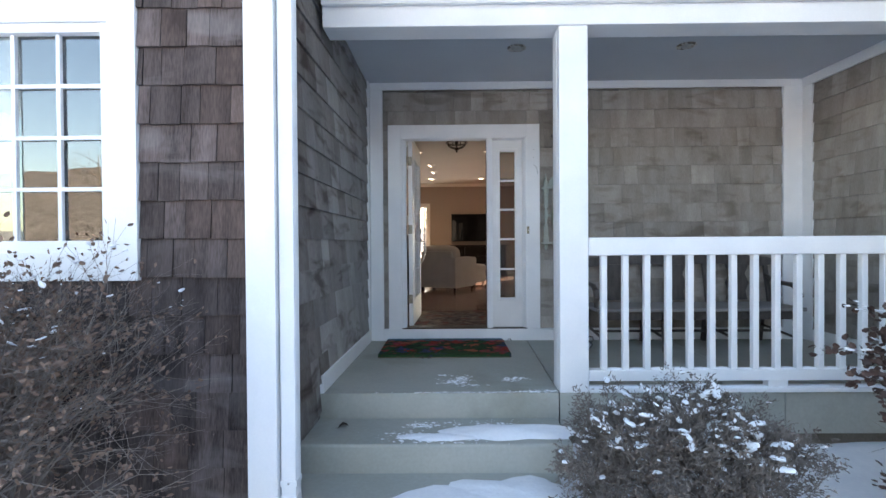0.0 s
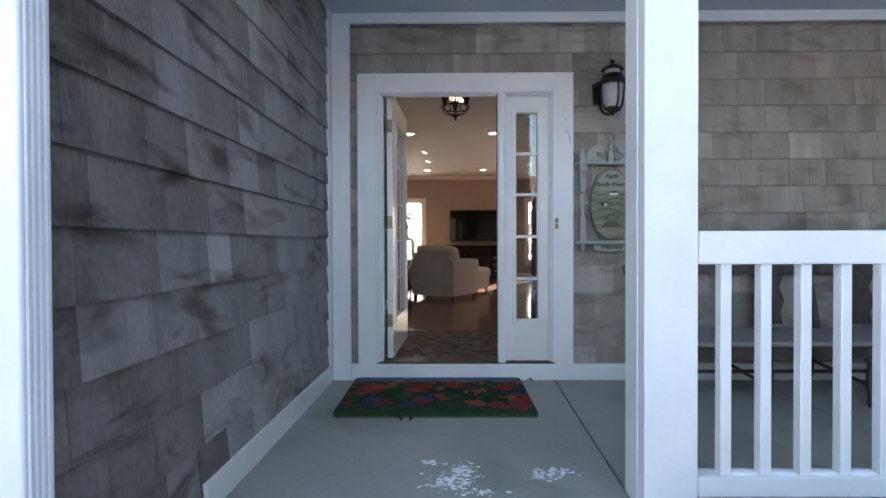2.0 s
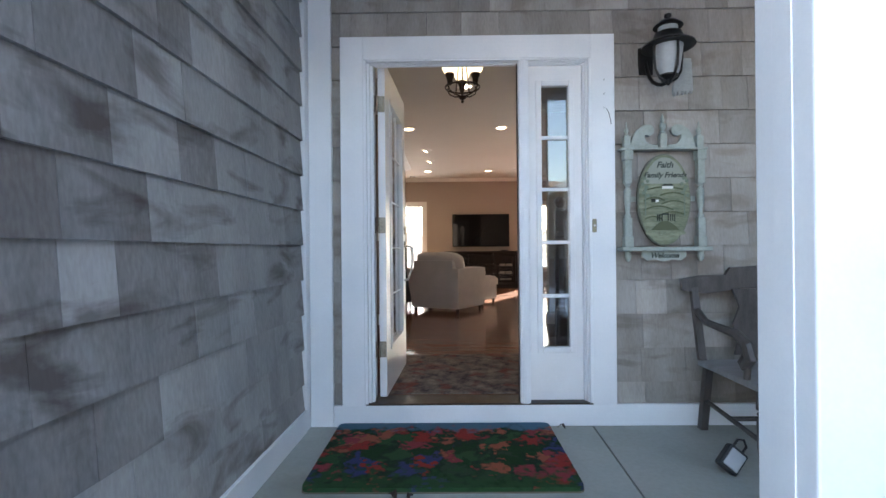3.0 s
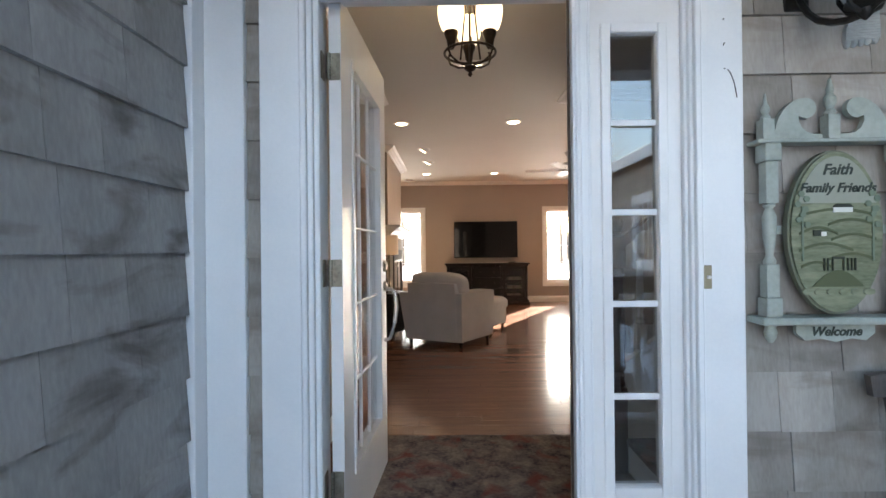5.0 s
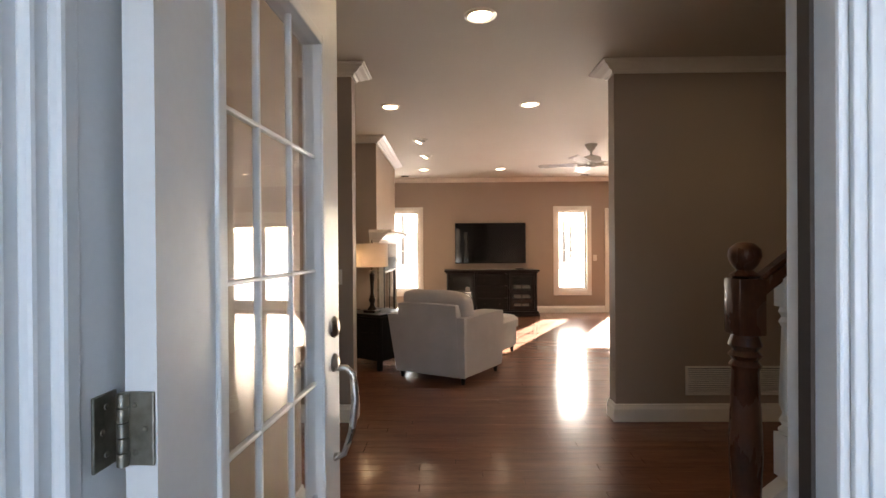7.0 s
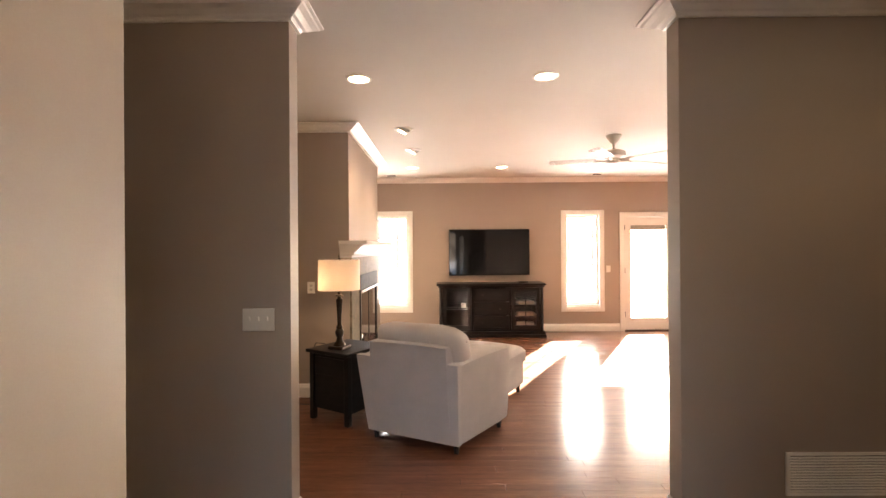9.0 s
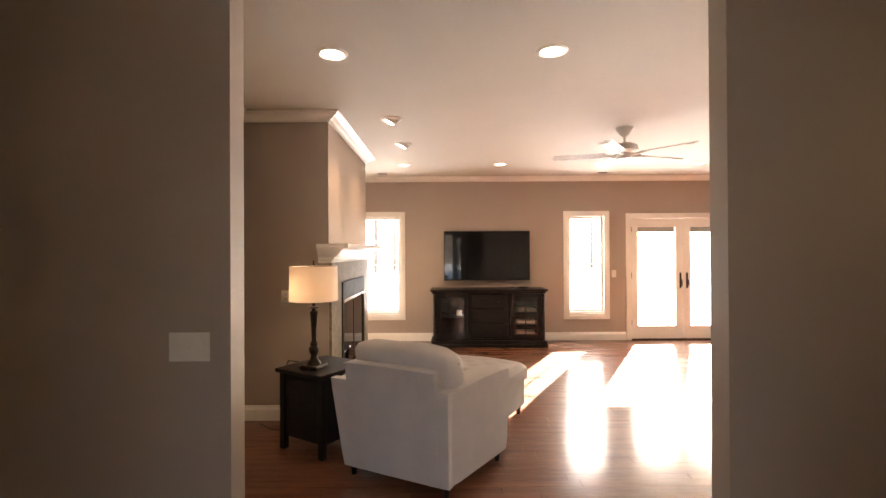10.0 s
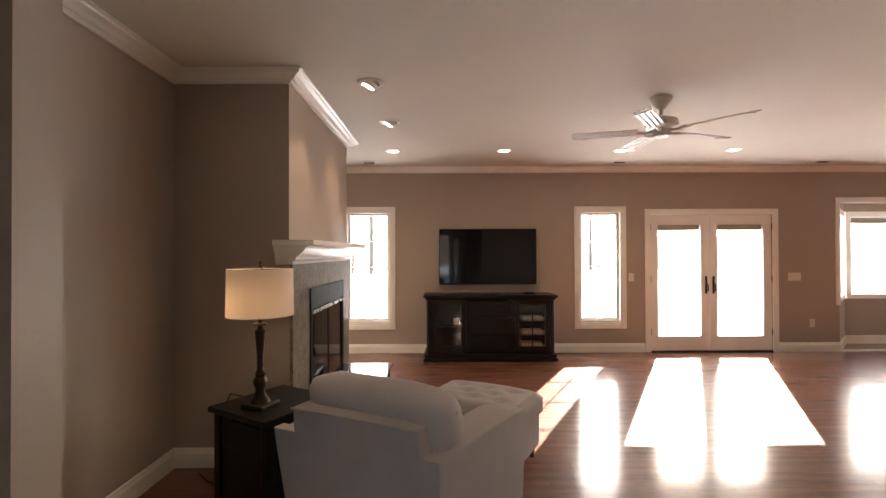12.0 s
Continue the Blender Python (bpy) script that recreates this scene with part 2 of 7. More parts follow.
def flat(name, colour, rough=0.6):
    return material(name, tuple(c * 0.9 for c in colour), colour, rough, 12, 0.05)


# ---- building helpers ----
def box(bm, x0, x1, y0, y1, z0, z1, bevel=0.0, seg=2):
    r = bmesh.ops.create_cube(bm, size=1, matrix=Matrix.Translation(((x0 + x1) / 2, (y0 + y1) / 2, (z0 + z1) / 2)) @ Matrix.Diagonal((abs(x1 - x0), abs(y1 - y0), abs(z1 - z0), 1)))
    if bevel:
        edges = {e for v in r["verts"] for e in v.link_edges}
        bmesh.ops.bevel(bm, geom=list(edges), offset=bevel, segments=seg, affect="EDGES", profile=0.5)
    return bm


def boxed(*dims, bevel=0.0, seg=2):
    return box(bmesh.new(), *dims, bevel=bevel, seg=seg)


def lathe(profile, steps=20, bm=None, at=(0, 0, 0)):
    """A turned body round z from (radius, height) pairs."""
    bm = bm or bmesh.new()
    rings = []
    for r, z in profile:
        rings.append([bm.verts.new((at[0] + r * math.cos(2 * math.pi * i / steps), at[1] + r * math.sin(2 * math.pi * i / steps), at[2] + z)) for i in range(steps)])
    for a, b in zip(rings, rings[1:]):
        for i in range(steps):
            bm.faces.new((a[i], a[(i + 1) % steps], b[(i + 1) % steps], b[i]))
    bm.faces.new(rings[0][::-1])
    bm.faces.new(rings[-1])
    return bm


def tube(points, radius, bm=None, sides=8, closed=False):
    """A round bar along points; radius is a number or one for each point."""
    bm = bm or bmesh.new()
    pts = [Vector(p) for p in points]
    n = len(pts)
    rad = radius if isinstance(radius, (list, tuple)) else [radius] * n
    rings = []
    ref = None
    for i, p in enumerate(pts):
        a = pts[(i - 1) % n] if closed else pts[max(i - 1, 0)]
        b = pts[(i + 1) % n] if closed else pts[min(i + 1, n - 1)]
        d = (b - a).normalized()
        if ref is None:
            ref = d.orthogonal().normalized()
        ref = (ref - d * ref.dot(d)).normalized()
        u = d.cross(ref)
        rings.append([bm.verts.new(p + rad[i] * (math.cos(2 * math.pi * k / sides) * ref + math.sin(2 * math.pi * k / sides) * u)) for k in range(sides)])
    for i in range(n if closed else n - 1):
        a, b = rings[i], rings[(i + 1) % n]
        for k in range(sides):
            bm.faces.new((a[k], a[(k + 1) % sides], b[(k + 1) % sides], b[k]))
    if not closed:
        bm.faces.new(rings[0][::-1])
        bm.faces.new(rings[-1])
    return bm


def prism(outline, axis, lo, hi, bm=None):
    """Extrude an outline along an axis: pairs are the two other coordinates in order."""
    bm = bm or bmesh.new()

    def put(p, h):
        q = list(p)
        q.insert("xyz".index(axis), h)
        return bm.verts.new(q)
    a, b = [put(p, lo) for p in outline], [put(p, hi) for p in outline]
    n = len(outline)
    bm.faces.new(a[::-1])
    bm.faces.new(b)
    for i in range(n):
        bm.faces.new((a[i], a[(i + 1) % n], b[(i + 1) % n], b[i]))
    bmesh.ops.recalc_face_normals(bm, faces=bm.faces)
    return bm


def finish(name, bm, mat_key, smooth=False):
    me = bpy.data.meshes.new(name)
    bmesh.ops.recalc_face_normals(bm, faces=bm.faces)
    bm.to_mesh(me)
    bm.free()
    me.materials.append(M[mat_key] if isinstance(mat_key, str) else mat_key)
    if smooth:
        for f in me.polygons:
            f.use_smooth = True
        me.set_sharp_from_angle(angle=radians(40))
    return me


def part(name, bm, mat_key, parent, label="", smooth=False, m=None):
    ob = new(name, finish(name, bm, mat_key, smooth))
    ob.parent = parent
    if m is not None:
        ob.matrix_basis = m
    if label:
        ob["label"] = label
    return ob


def thing(name, label, category, m=None, group="", kind=""):
    ob = new(name)
    ob.empty_display_size = 0.1
    if m is not None:
        ob.matrix_world = m
    return tagged(ob, label, category, group, kind)


def structure(name, bm, mat_key, label, smooth=False):
    return tagged(new(name, finish(name, bm, mat_key, smooth)), label, name.split("_")[0], kind="structure")


def holed(axis, lo, hi, a0, a1, z0, z1, holes, bm=None):
    """A wall from lo to hi in thickness along axis, a0..a1 in length, with rectangular holes (a, a, z, z); one closed shell."""
    bm = bm or bmesh.new()
    ca = sorted({a0, a1, *[min(a1, max(a0, h)) for q in holes for h in q[:2]]})
    cz = sorted({z0, z1, *[min(z1, max(z0, h)) for q in holes for h in q[2:]]})
    made = {}

    def vert(i, j, d):
        if (i, j, d) not in made:
            u, w = ca[i], cz[j]
            made[i, j, d] = bm.verts.new((u, (lo, hi)[d], w) if axis == "y" else ((lo, hi)[d], u, w))
        return made[i, j, d]

    def solid(i, j):
        if not (0 <= i < len(ca) - 1 and 0 <= j < len(cz) - 1):
            return False
        ma, mz = (ca[i] + ca[i + 1]) / 2, (cz[j] + cz[j + 1]) / 2
        return not any(q[0] < ma < q[1] and q[2] < mz < q[3] for q in holes)
    for i in range(len(ca) - 1):
        for j in range(len(cz) - 1):
            if not solid(i, j):
                continue
            for d in (0, 1):
                bm.faces.new([vert(i, j, d), vert(i + 1, j, d), vert(i + 1, j + 1, d), vert(i, j + 1, d)])
            for di, dj, e in ((-1, 0, ((i, j), (i, j + 1))), (1, 0, ((i + 1, j), (i + 1, j + 1))), (0, -1, ((i, j), (i + 1, j))), (0, 1, ((i, j + 1), (i + 1, j + 1)))):
                if not solid(i + di, j + dj):
                    (p, q), (r, t) = e
                    bm.faces.new([vert(p, q, 0), vert(r, t, 0), vert(r, t, 1), vert(p, q, 1)])
    return bm


# ---- ground and steps ----
def snow_ground():
    bm = bmesh.new()
    xs = [-400, -120, -40, -15, -8] + [-5 + 0.25 * i for i in range(49)] + [10, 16, 40, 120, 400]
    ys = [-400, -120, -50, -20, -10, -5] + [-3 + 0.25 * i for i in range(29)] + [6, 9, 12, 15, 18, 25, 45, 120, 400]
    grid = [[bm.verts.new((x, y, -0.5 + 0.035 * noise.noise((x * 1.3, y * 1.3, 0)) + 0.012 * noise.noise((x * 6, y * 6, 3)))) for x in xs] for y in ys]
    for a, b in zip(grid, grid[1:]):
        for i in range(len(xs) - 1):
            bm.faces.new((a[i], a[i + 1], b[i + 1], b[i]))
    return structure("ground", bm, "snow", "snow-covered ground round the house", True)


snow_ground()
porch = thing("porch", "grey concrete porch slab with a saw joint", "porch", kind="structure")
part("slab", prism([(-0.66, 4.0), (1.116, 4.0), (1.194, 5.86), (-0.55, 5.86)], "z", -0.36, -0.125), "concrete", porch)
part("slab", prism([(1.126, 4.0), (2.704, 4.0), (2.704, 5.86), (1.204, 5.86)], "z", -0.42, -0.125), "concrete", porch)
part("slab", prism([(2.71, 4.0), (4.2, 4.0), (4.2, 5.86), (2.71, 5.86)], "z", -0.42, -0.125), "concrete", porch)
part("joint_filler", boxed(2.703, 2.711, 4.01, 5.86, -0.42, -0.13), "sheath", porch)
part("joint_filler", prism([(1.117, 4.02), (1.125, 4.02), (1.203, 5.86), (1.195, 5.86)], "z", -0.36, -0.135), "sheath", porch)
part("foundation_wall", boxed(1.13, 4.2, 4.03, 5.8, -0.7, -0.42), "foundation", porch)
steps = thing("front_step", "low grey concrete entry step dusted with snow", "step", kind="structure")
part("tread", boxed(-0.64, 1.1, 3.55, 4.0, -0.7, -0.30, bevel=0.015), "concrete", steps)
part("apron", boxed(-0.655, 1.0, 2.6, 3.56, -0.7, -0.478, bevel=0.01), "concrete", steps)


def snow_patch(cx, cy, z, rx, ry, h, seed, parent, name="snow"):
    bm = bmesh.new()
    n, k = 28, 6
    rows = []
    for j in range(k + 1):
        f = j / k
        ring = []
        for i in range(n):
            a = 2 * math.pi * i / n
            w = f * (1 + 0.35 * noise.noise((math.cos(a) * 2 + seed, math.sin(a) * 2, seed)))
            x, y = cx + rx * w * math.cos(a), cy + ry * w * math.sin(a)
            ring.append(bm.verts.new((x, y, z + h * (1 - f ** 2.5) * (1 + 0.5 * noise.noise((x * 9, y * 9, seed))) - 0.002 * f)))
        rows.append(ring)
    for a, b2 in zip(rows, rows[1:]):
        for i in range(n):
            bm.faces.new((a[i], a[(i + 1) % n], b2[(i + 1) % n], b2[i]))
    bmesh.ops.remove_doubles(bm, verts=bm.verts, dist=1e-5)
    return part(name, bm, "snow", parent, "", True)


snow_patch(0.45, 2.98, -0.476, 0.85, 0.42, 0.035, 2, steps)
snow_patch(0.72, 3.3, -0.476, 0.42, 0.2, 0.03, 7, steps)
snow_patch(0.75, 3.74, -0.298, 0.48, 0.13, 0.03, 4, steps)
snow_patch(0.28, 3.66, -0.299, 0.28, 0.06, 0.016, 9, steps)


def snow_dust(spots, z, parent, seed):
    """Thin scattered grains of blown snow round a few centres."""
    r = random.Random(seed)
    bm = bmesh.new()
    for cx, cy, sx, sy, n in spots:
        for _ in range(n):
            x, y, s = r.gauss(cx, sx), r.gauss(cy, sy), r.choice((0.002, 0.003, 0.004, 0.006, 0.011))
            k = r.randint(5, 8)
            ring = [bm.verts.new((x + s * r.uniform(0.7, 1.6) * math.cos(6.283 * i / k), y + s * r.uniform(0.6, 1.1) * math.sin(6.283 * i / k), z)) for i in range(k)]
            top = bm.verts.new((x, y, z + 0.25 * s))
            for i in range(k):
                bm.faces.new((ring[i], ring[(i + 1) % k], top))
    part("snow_dust", bm, "snow", parent, "thin dusting of snow")["kind"] = "stuff"


snow_dust([(0.38, 4.28, 0.055, 0.04, 190), (0.45, 4.37, 0.04, 0.05, 90), (0.86, 4.36, 0.05, 0.02, 90), (0.80, 4.31, 0.04, 0.015, 40), (0.52, 4.18, 0.05, 0.02, 40), (0.3, 4.46, 0.03, 0.02, 30)], -0.1247, porch, 5)
snow_dust([(0.62, 4.02, 0.2, 0.006, 160), (0.98, 4.04, 0.08, 0.014, 90), (0.2, 4.015, 0.1, 0.004, 40)], -0.1247, porch, 6)
snow_dust([(0.16, 3.86, 0.06, 0.03, 120), (0.1, 3.7, 0.12, 0.03, 90), (0.55, 3.88, 0.2, 0.03, 110), (0.3, 3.62, 0.2, 0.03, 120)], -0.2997, steps, 7)

# ---- walls of the house, outside ----
C0, STEP = 1.571 - 12 * 0.205, 0.205      # butt line of the lowest course, and course height


def shingle_mesh(name, mat_key, thick=0.021):
    bm = bmesh.new()
    h = 0.235
    v = [bm.verts.new(p) for p in ((0, 0, 0), (1, 0, 0), (1, -thick, 0), (0, -thick, 0), (0, 0, h), (1, 0, h), (1, -0.003, h), (0, -0.003, h))]
    for f in ((0, 1, 2, 3), (3, 2, 6, 7), (0, 3, 7, 4), (1, 5, 6, 2), (4, 7, 6, 5)):
        bm.faces.new([v[i] for i in f])
    return finish(name, bm, mat_key)


def shingled(parent, mesh, axis, face, a0, a1, z0, z1, way, rng, holes=(), wide=(0.10, 0.26), shift=0.0, rough=1.0):
    """Courses of shingles on a wall. mesh: gives the piece for a place along it. way: -1 or 1, the side along the axis to which they face."""
    count = 0
    k = 0
    while C0 + shift + k * STEP < z1 - 0.01:
        z = C0 + shift + k * STEP
        k += 1
        if z + STEP < z0:
            continue
        a = a0 - rng.random() * 0.08
        while a < a1 - 0.004:
            w = rng.uniform(*wide)
            s, e = max(a, a0), min(a + w, a1)
            a += w
            if a1 - e < 0.05:
                e = a1
                a = a1
            if e - s < 0.02:
                continue
            pieces = [(s, e, z)]
            for h in holes:
                if h[2] - 0.02 < z and z < h[3]:
                    nxt = []
                    for s2, e2, zl in pieces:
                        if e2 <= h[0] or s2 >= h[1]:
                            nxt.append((s2, e2, zl))
                        else:
                            if s2 < h[0] - 0.01:
                                nxt.append((s2, h[0], zl))
                            if e2 > h[1] + 0.01:
                                nxt.append((h[1], e2, zl))
                            if h[3] < z + STEP - 0.01:
                                nxt.append((max(s2, h[0]), min(e2, h[1]), h[3]))
                    pieces = nxt
            for s2, e2, zl in pieces:
                low = max(zl + rng.uniform(-0.001, 0.001) * rough, z0)
                gap = 0.0016 + 0.0006 * rough
                ob = new("shingle", mesh((s2 + e2) / 2, rng))
                sx, sz = e2 - s2 - gap, min(z + 0.235 - low, z1 - low) / 0.235
                if sz < 0.08:
                    bpy.data.objects.remove(ob)
                    continue
                if axis == "y":
                    m = Matrix.Translation((s2 if way < 0 else e2 - gap, face, low)) @ pose(0, 0, 0, rng.uniform(-0.1, 0.1) * rough, 0, 0 if way < 0 else 180)
                else:
                    m = Matrix.Translation((face, s2 if way > 0 else e2 - gap, low)) @ pose(0, 0, 0, 0, 0, 90 if way > 0 else -90) @ pose(0, 0, 0, rng.uniform(-0.1, 0.1) * rough)
                ob.matrix_world = m @ Matrix.Diagonal((sx, 1 + rng.uniform(-0.05, 0.08) * rough, sz, 1))
                ob.parent = parent
                count += 1
    return count


FRONT_HOLE = (-0.175, 1.215, 0.0, 2.16)
wall_porch = structure("wall_porch", holed("y", 5.868, 5.94, -0.62, 4.3, -0.6, 3.0, [FRONT_HOLE]), "sheath", "porch wall of pale weathered cedar shingles round the front door")
wall_side = structure("wall_wing_side", boxed(-0.62, -0.536, 3.19, 5.868, -0.6, 3.2), "sheath", "side wall of grey weathered cedar shingles beside the porch")
W = (-2.63, -1.31, 0.75, 2.28)
wall_wing = structure("wall_wing_front", holed("y", 3.216, 3.30, -6.0, -0.621, -0.6, 3.2, [(-2.5, -1.46, 0.9, 2.13)]), "sheath", "wing wall of dark brown cedar shingles with a white window")
wall_right = structure("wall_right_wing", holed("x", 4.216, 4.30, -16.0, 5.868, -0.6, 3.0, [(-2.2, -1.4, 0.9, 2.13)]), "sheath", "side wall of the opposite wing in pale cedar shingles")

def board(name, dims, label="", bev=0.004, key="trim"):
    ob = structure(name, boxed(*dims, bevel=bev), key, label or "white painted exterior trim board")
    return ob


board("trim_corner_wing_front", (-0.712, -0.557, 3.085, 3.175, -0.55, 3.2), "white corner board on the wing with a flat face")
board("trim_corner_wing_side", (-0.64, -0.559, 3.176, 3.30, -0.55, 3.2), "white return of the wing's corner board")


def downspout():
    """A square rain pipe with ribbed sides at the wing's corner."""
    ob = thing("downspout", "white square metal downspout with ribbed sides at the corner", "downspout")
    part("pipe", boxed(-0.551, -0.469, 3.118, 3.198, -0.40, 2.86, bevel=0.008, seg=3), "trim", ob)
    for k in range(4):
        y = 3.135 + 0.0155 * k
        part("rib", boxed(-0.472, -0.4655, y - 0.0045, y + 0.0045, -0.39, 2.85, bevel=0.002, seg=1), "trim", ob)
    part("elbow", prism([(3.118, -0.39), (3.198, -0.39), (3.198, -0.44), (3.08, -0.53), (3.03, -0.47)], "x", -0.553, -0.467), "trim", ob)
    part("strap", boxed(-0.556, -0.464, 3.113, 3.201, -0.335, -0.305, bevel=0.002), "trim", ob)
    part("rivet", lathe([(0.006, 0.0), (0.005, 0.003), (0.001, 0.004)], 10), "nickel", ob, m=pose(-0.51, 3.113, -0.32, 90))


downspout()
board("trim_corner_porch_left", (-0.505, -0.367, 5.832, 5.868, -0.125, 2.62), "white inside corner board of the porch")
board("trim_corner_porch_left_side", (-0.536, -0.506, 5.76, 5.867, -0.125, 2.70))
board("trim_corner_porch_right", (3.985, 4.19, 5.832, 5.868, -0.125, 2.62), "white inside corner board of the porch")
board("trim_corner_porch_right_side", (4.191, 4.216, 5.70, 5.867, -0.125, 2.62))
board("trim_frieze_back", (-0.505, 4.19, 5.836, 5.868, 2.622, 2.70), "white frieze board under the porch ceiling")
board("trim_frieze_right", (4.185, 4.216, 4.2, 5.835, 2.60, 2.70), "white frieze board under the porch ceiling")
board("trim_base_back", (-0.366, 3.984, 5.83, 5.868, -0.125, 0.004), "white base board along the porch wall")
board("trim_base_side", (-0.536, -0.50, 4.0, 5.759, -0.125, 0.005), "white base board along the wing's side wall")
board("trim_base_right", (4.185, 4.216, 4.2, 5.699, -0.125, 0.004), "white base board along the porch wall")
beam = thing("porch_beam", "white boxed beam over the porch opening", "beam", kind="structure")
part("fascia", boxed(-0.535, 4.2, 3.985, 4.205, 2.462, 2.86, bevel=0.006), "trim", beam)
part("ledge", boxed(-0.535, 4.2, 3.94, 3.984, 2.60, 2.86, bevel=0.01), "trim", beam)
structure("ceiling_porch", boxed(-0.536, 4.216, 4.205, 5.868, 2.70, 2.78), "porch_ceiling", "pale blue-grey painted porch ceiling")
# roofs that shade the front
structure("roof_main", prism([(2.9, 3.0), (15.7, 3.0), (15.7, 3.25), (10.0, 6.6), (2.9, 3.25)], "x", -6.5, 10), "roof", "snow-covered main roof")
structure("roof_wing", prism([(3.95, 2.86), (4.3, 3.0), (9.9, 3.0), (9.9, 6.2), (3.95, 3.02)], "y", -16, 2.9), "roof", "snow-covered roof of the opposite wing")
board("trim_eave_right_wing", (3.93, 3.96, -16.0, 2.9, 2.84, 3.04), "white eave board of the opposite wing")

# ---- windows outside ----


def grid_window(name, axis, face, a0, a1, z0, z1, cols, rows, way, glass="glass_front", casing=0.15, label="white window with divided panes"):
    """A framed window with casing, muntins and panes. way: the side along the axis to which it faces."""
    ob = thing(name, label, "window", kind="structure")

    def bx(a, b2, d0, d1, c, d, bev=0.003):
        d0, d1 = face + way * d0, face + way * d1
        if axis == "y":
            return boxed(a, b2, d0, d1, c, d, bevel=bev)
        return boxed(d0, d1, a, b2, c, d, bevel=bev)
    for a, b2, c, d in ((a0 - casing, a0, z0 - casing, z1 + casing), (a1, a1 + casing, z0 - casing, z1 + casing)):
        part("casing", bx(a, b2, 0.0, 0.035, c, d), "trim", ob)
    for c, d in ((z0 - casing, z0), (z1, z1 + casing)):
        part("casing", bx(a0, a1, 0.0, 0.033, c, d), "trim", ob)
    f = 0.05
    for a, b2, c, d in ((a0, a0 + f, z0, z1), (a1 - f, a1, z0, z1), (a0 + f, a1 - f, z0, z0 + f * 1.3), (a0 + f, a1 - f, z1 - f, z1)):
        part("sash", bx(a, b2, -0.05, 0.015, c, d), "trim", ob)
    ga, gb, gc, gd = a0 + f, a1 - f, z0 + f * 1.3, z1 - f
    for i in range(1, cols):
        a = ga + (gb - ga) * i / cols
        part("muntin", bx(a - 0.011, a + 0.011, -0.030, -0.008, gc, gd, 0.002), "trim", ob)
    for j in range(1, rows):
        c = gc + (gd - gc) * j / rows
        part("muntin", bx(ga, gb, -0.029, -0.009, c - 0.011, c + 0.011, 0.002), "trim", ob)
    for i in range(cols):
        for j in range(rows):
            p = part("pane", bx(ga + (gb - ga) * i / cols, ga + (gb - ga) * (i + 1) / cols, -0.034, -0.031, gc + (gd - gc) * j / rows, gc + (gd - gc) * (j + 1) / rows, 0), glass, ob)
            p.visible_shadow = False
    return ob


grid_window("window_1", "y", 3.216, -2.545, -1.462, 0.90, 2.127, 4, 4, -1, label="white divided-light window reflecting sky and woods")
grid_window("window_2", "x", 4.216, -2.2, -1.4, 0.9, 2.13, 3, 4, -1, label="white divided-light window in the opposite wing")
# no rooms here: one dark sheet behind each window stands for their shade
structure("wall_wing_room", boxed(-3.2, -0.9, 4.6, 4.7, -0.5, 3.0), "sheath", "dark sheet standing in for the unlit room behind the wing's window")
structure("wall_right_wing_room", boxed(5.6, 5.7, -3.2, -0.6, -0.5, 3.0), "sheath", "dark sheet standing in for the unlit room behind the wing's window")

OUTSIDE = [o for o in scene.objects if o.parent is None and o.type in ("MESH", "EMPTY")]

# ---- inside shell ----
CEIL = 2.74
FL, LX, RX, TV_Y = 9.08, -1.37, 9.4, 15.11
structure("wall_front_inside", holed("y", 6.062, 6.12, -0.42, RX, -0.02, CEIL, [FRONT_HOLE]), "taupe", "taupe painted wall inside the front door")
structure("wall_foyer_left", boxed(-0.56, -0.42, 6.121, 7.84, -0.02, CEIL), "taupe", "taupe painted foyer wall")
structure("wall_hall_side", boxed(-4.0, -0.561, 7.70, 7.84, -0.02, CEIL), "taupe", "taupe painted hall wall")
structure("wall_hall_end", boxed(-4.1, -4.0, 7.70, 9.21, -0.02, CEIL), "taupe", "taupe painted hall end wall")
structure("wall_living_left_pier", boxed(-4.0, -0.402, FL, 9.21, -0.02, CEIL), "taupe", "taupe painted wall beside the living room opening")
structure("wall_living_right_pier", boxed(1.61, RX, FL, 9.21, -0.02, CEIL), "taupe", "taupe painted wall beside the living room opening")
structure("wall_foyer_right", boxed(6.0, 6.1, 6.03, FL, -0.02, CEIL), "taupe", "taupe painted wall at the stair's end")
structure("wall_living_left", boxed(LX - 0.14, LX, 9.211, TV_Y + 0.14, -0.02, CEIL), "taupe", "taupe painted living room wall")
structure("wall_living_right", boxed(RX, RX + 0.14, FL, 16.0, -0.02, CEIL), "taupe", "taupe painted living room wall")
W1, W2, FD = (-0.865, -0.30, 0.475, 2.045), (2.575, 3.115, 0.475, 2.045), (3.59, 5.40, 0.0, 2.03)
HOLES = [(W1[0] - 0.02, W1[1] + 0.02, W1[2] - 0.03, W1[3] + 0.02), (W2[0] - 0.02, W2[1] + 0.02, W2[2] - 0.03, W2[3] + 0.02), FD, (6.40, 9.0, 0.0, 2.24)]
structure("wall_living_back", holed("y", TV_Y, TV_Y + 0.14, LX - 0.14, RX + 0.14, -0.02, CEIL, HOLES), "taupe", "taupe painted living room wall with windows and glazed doors")
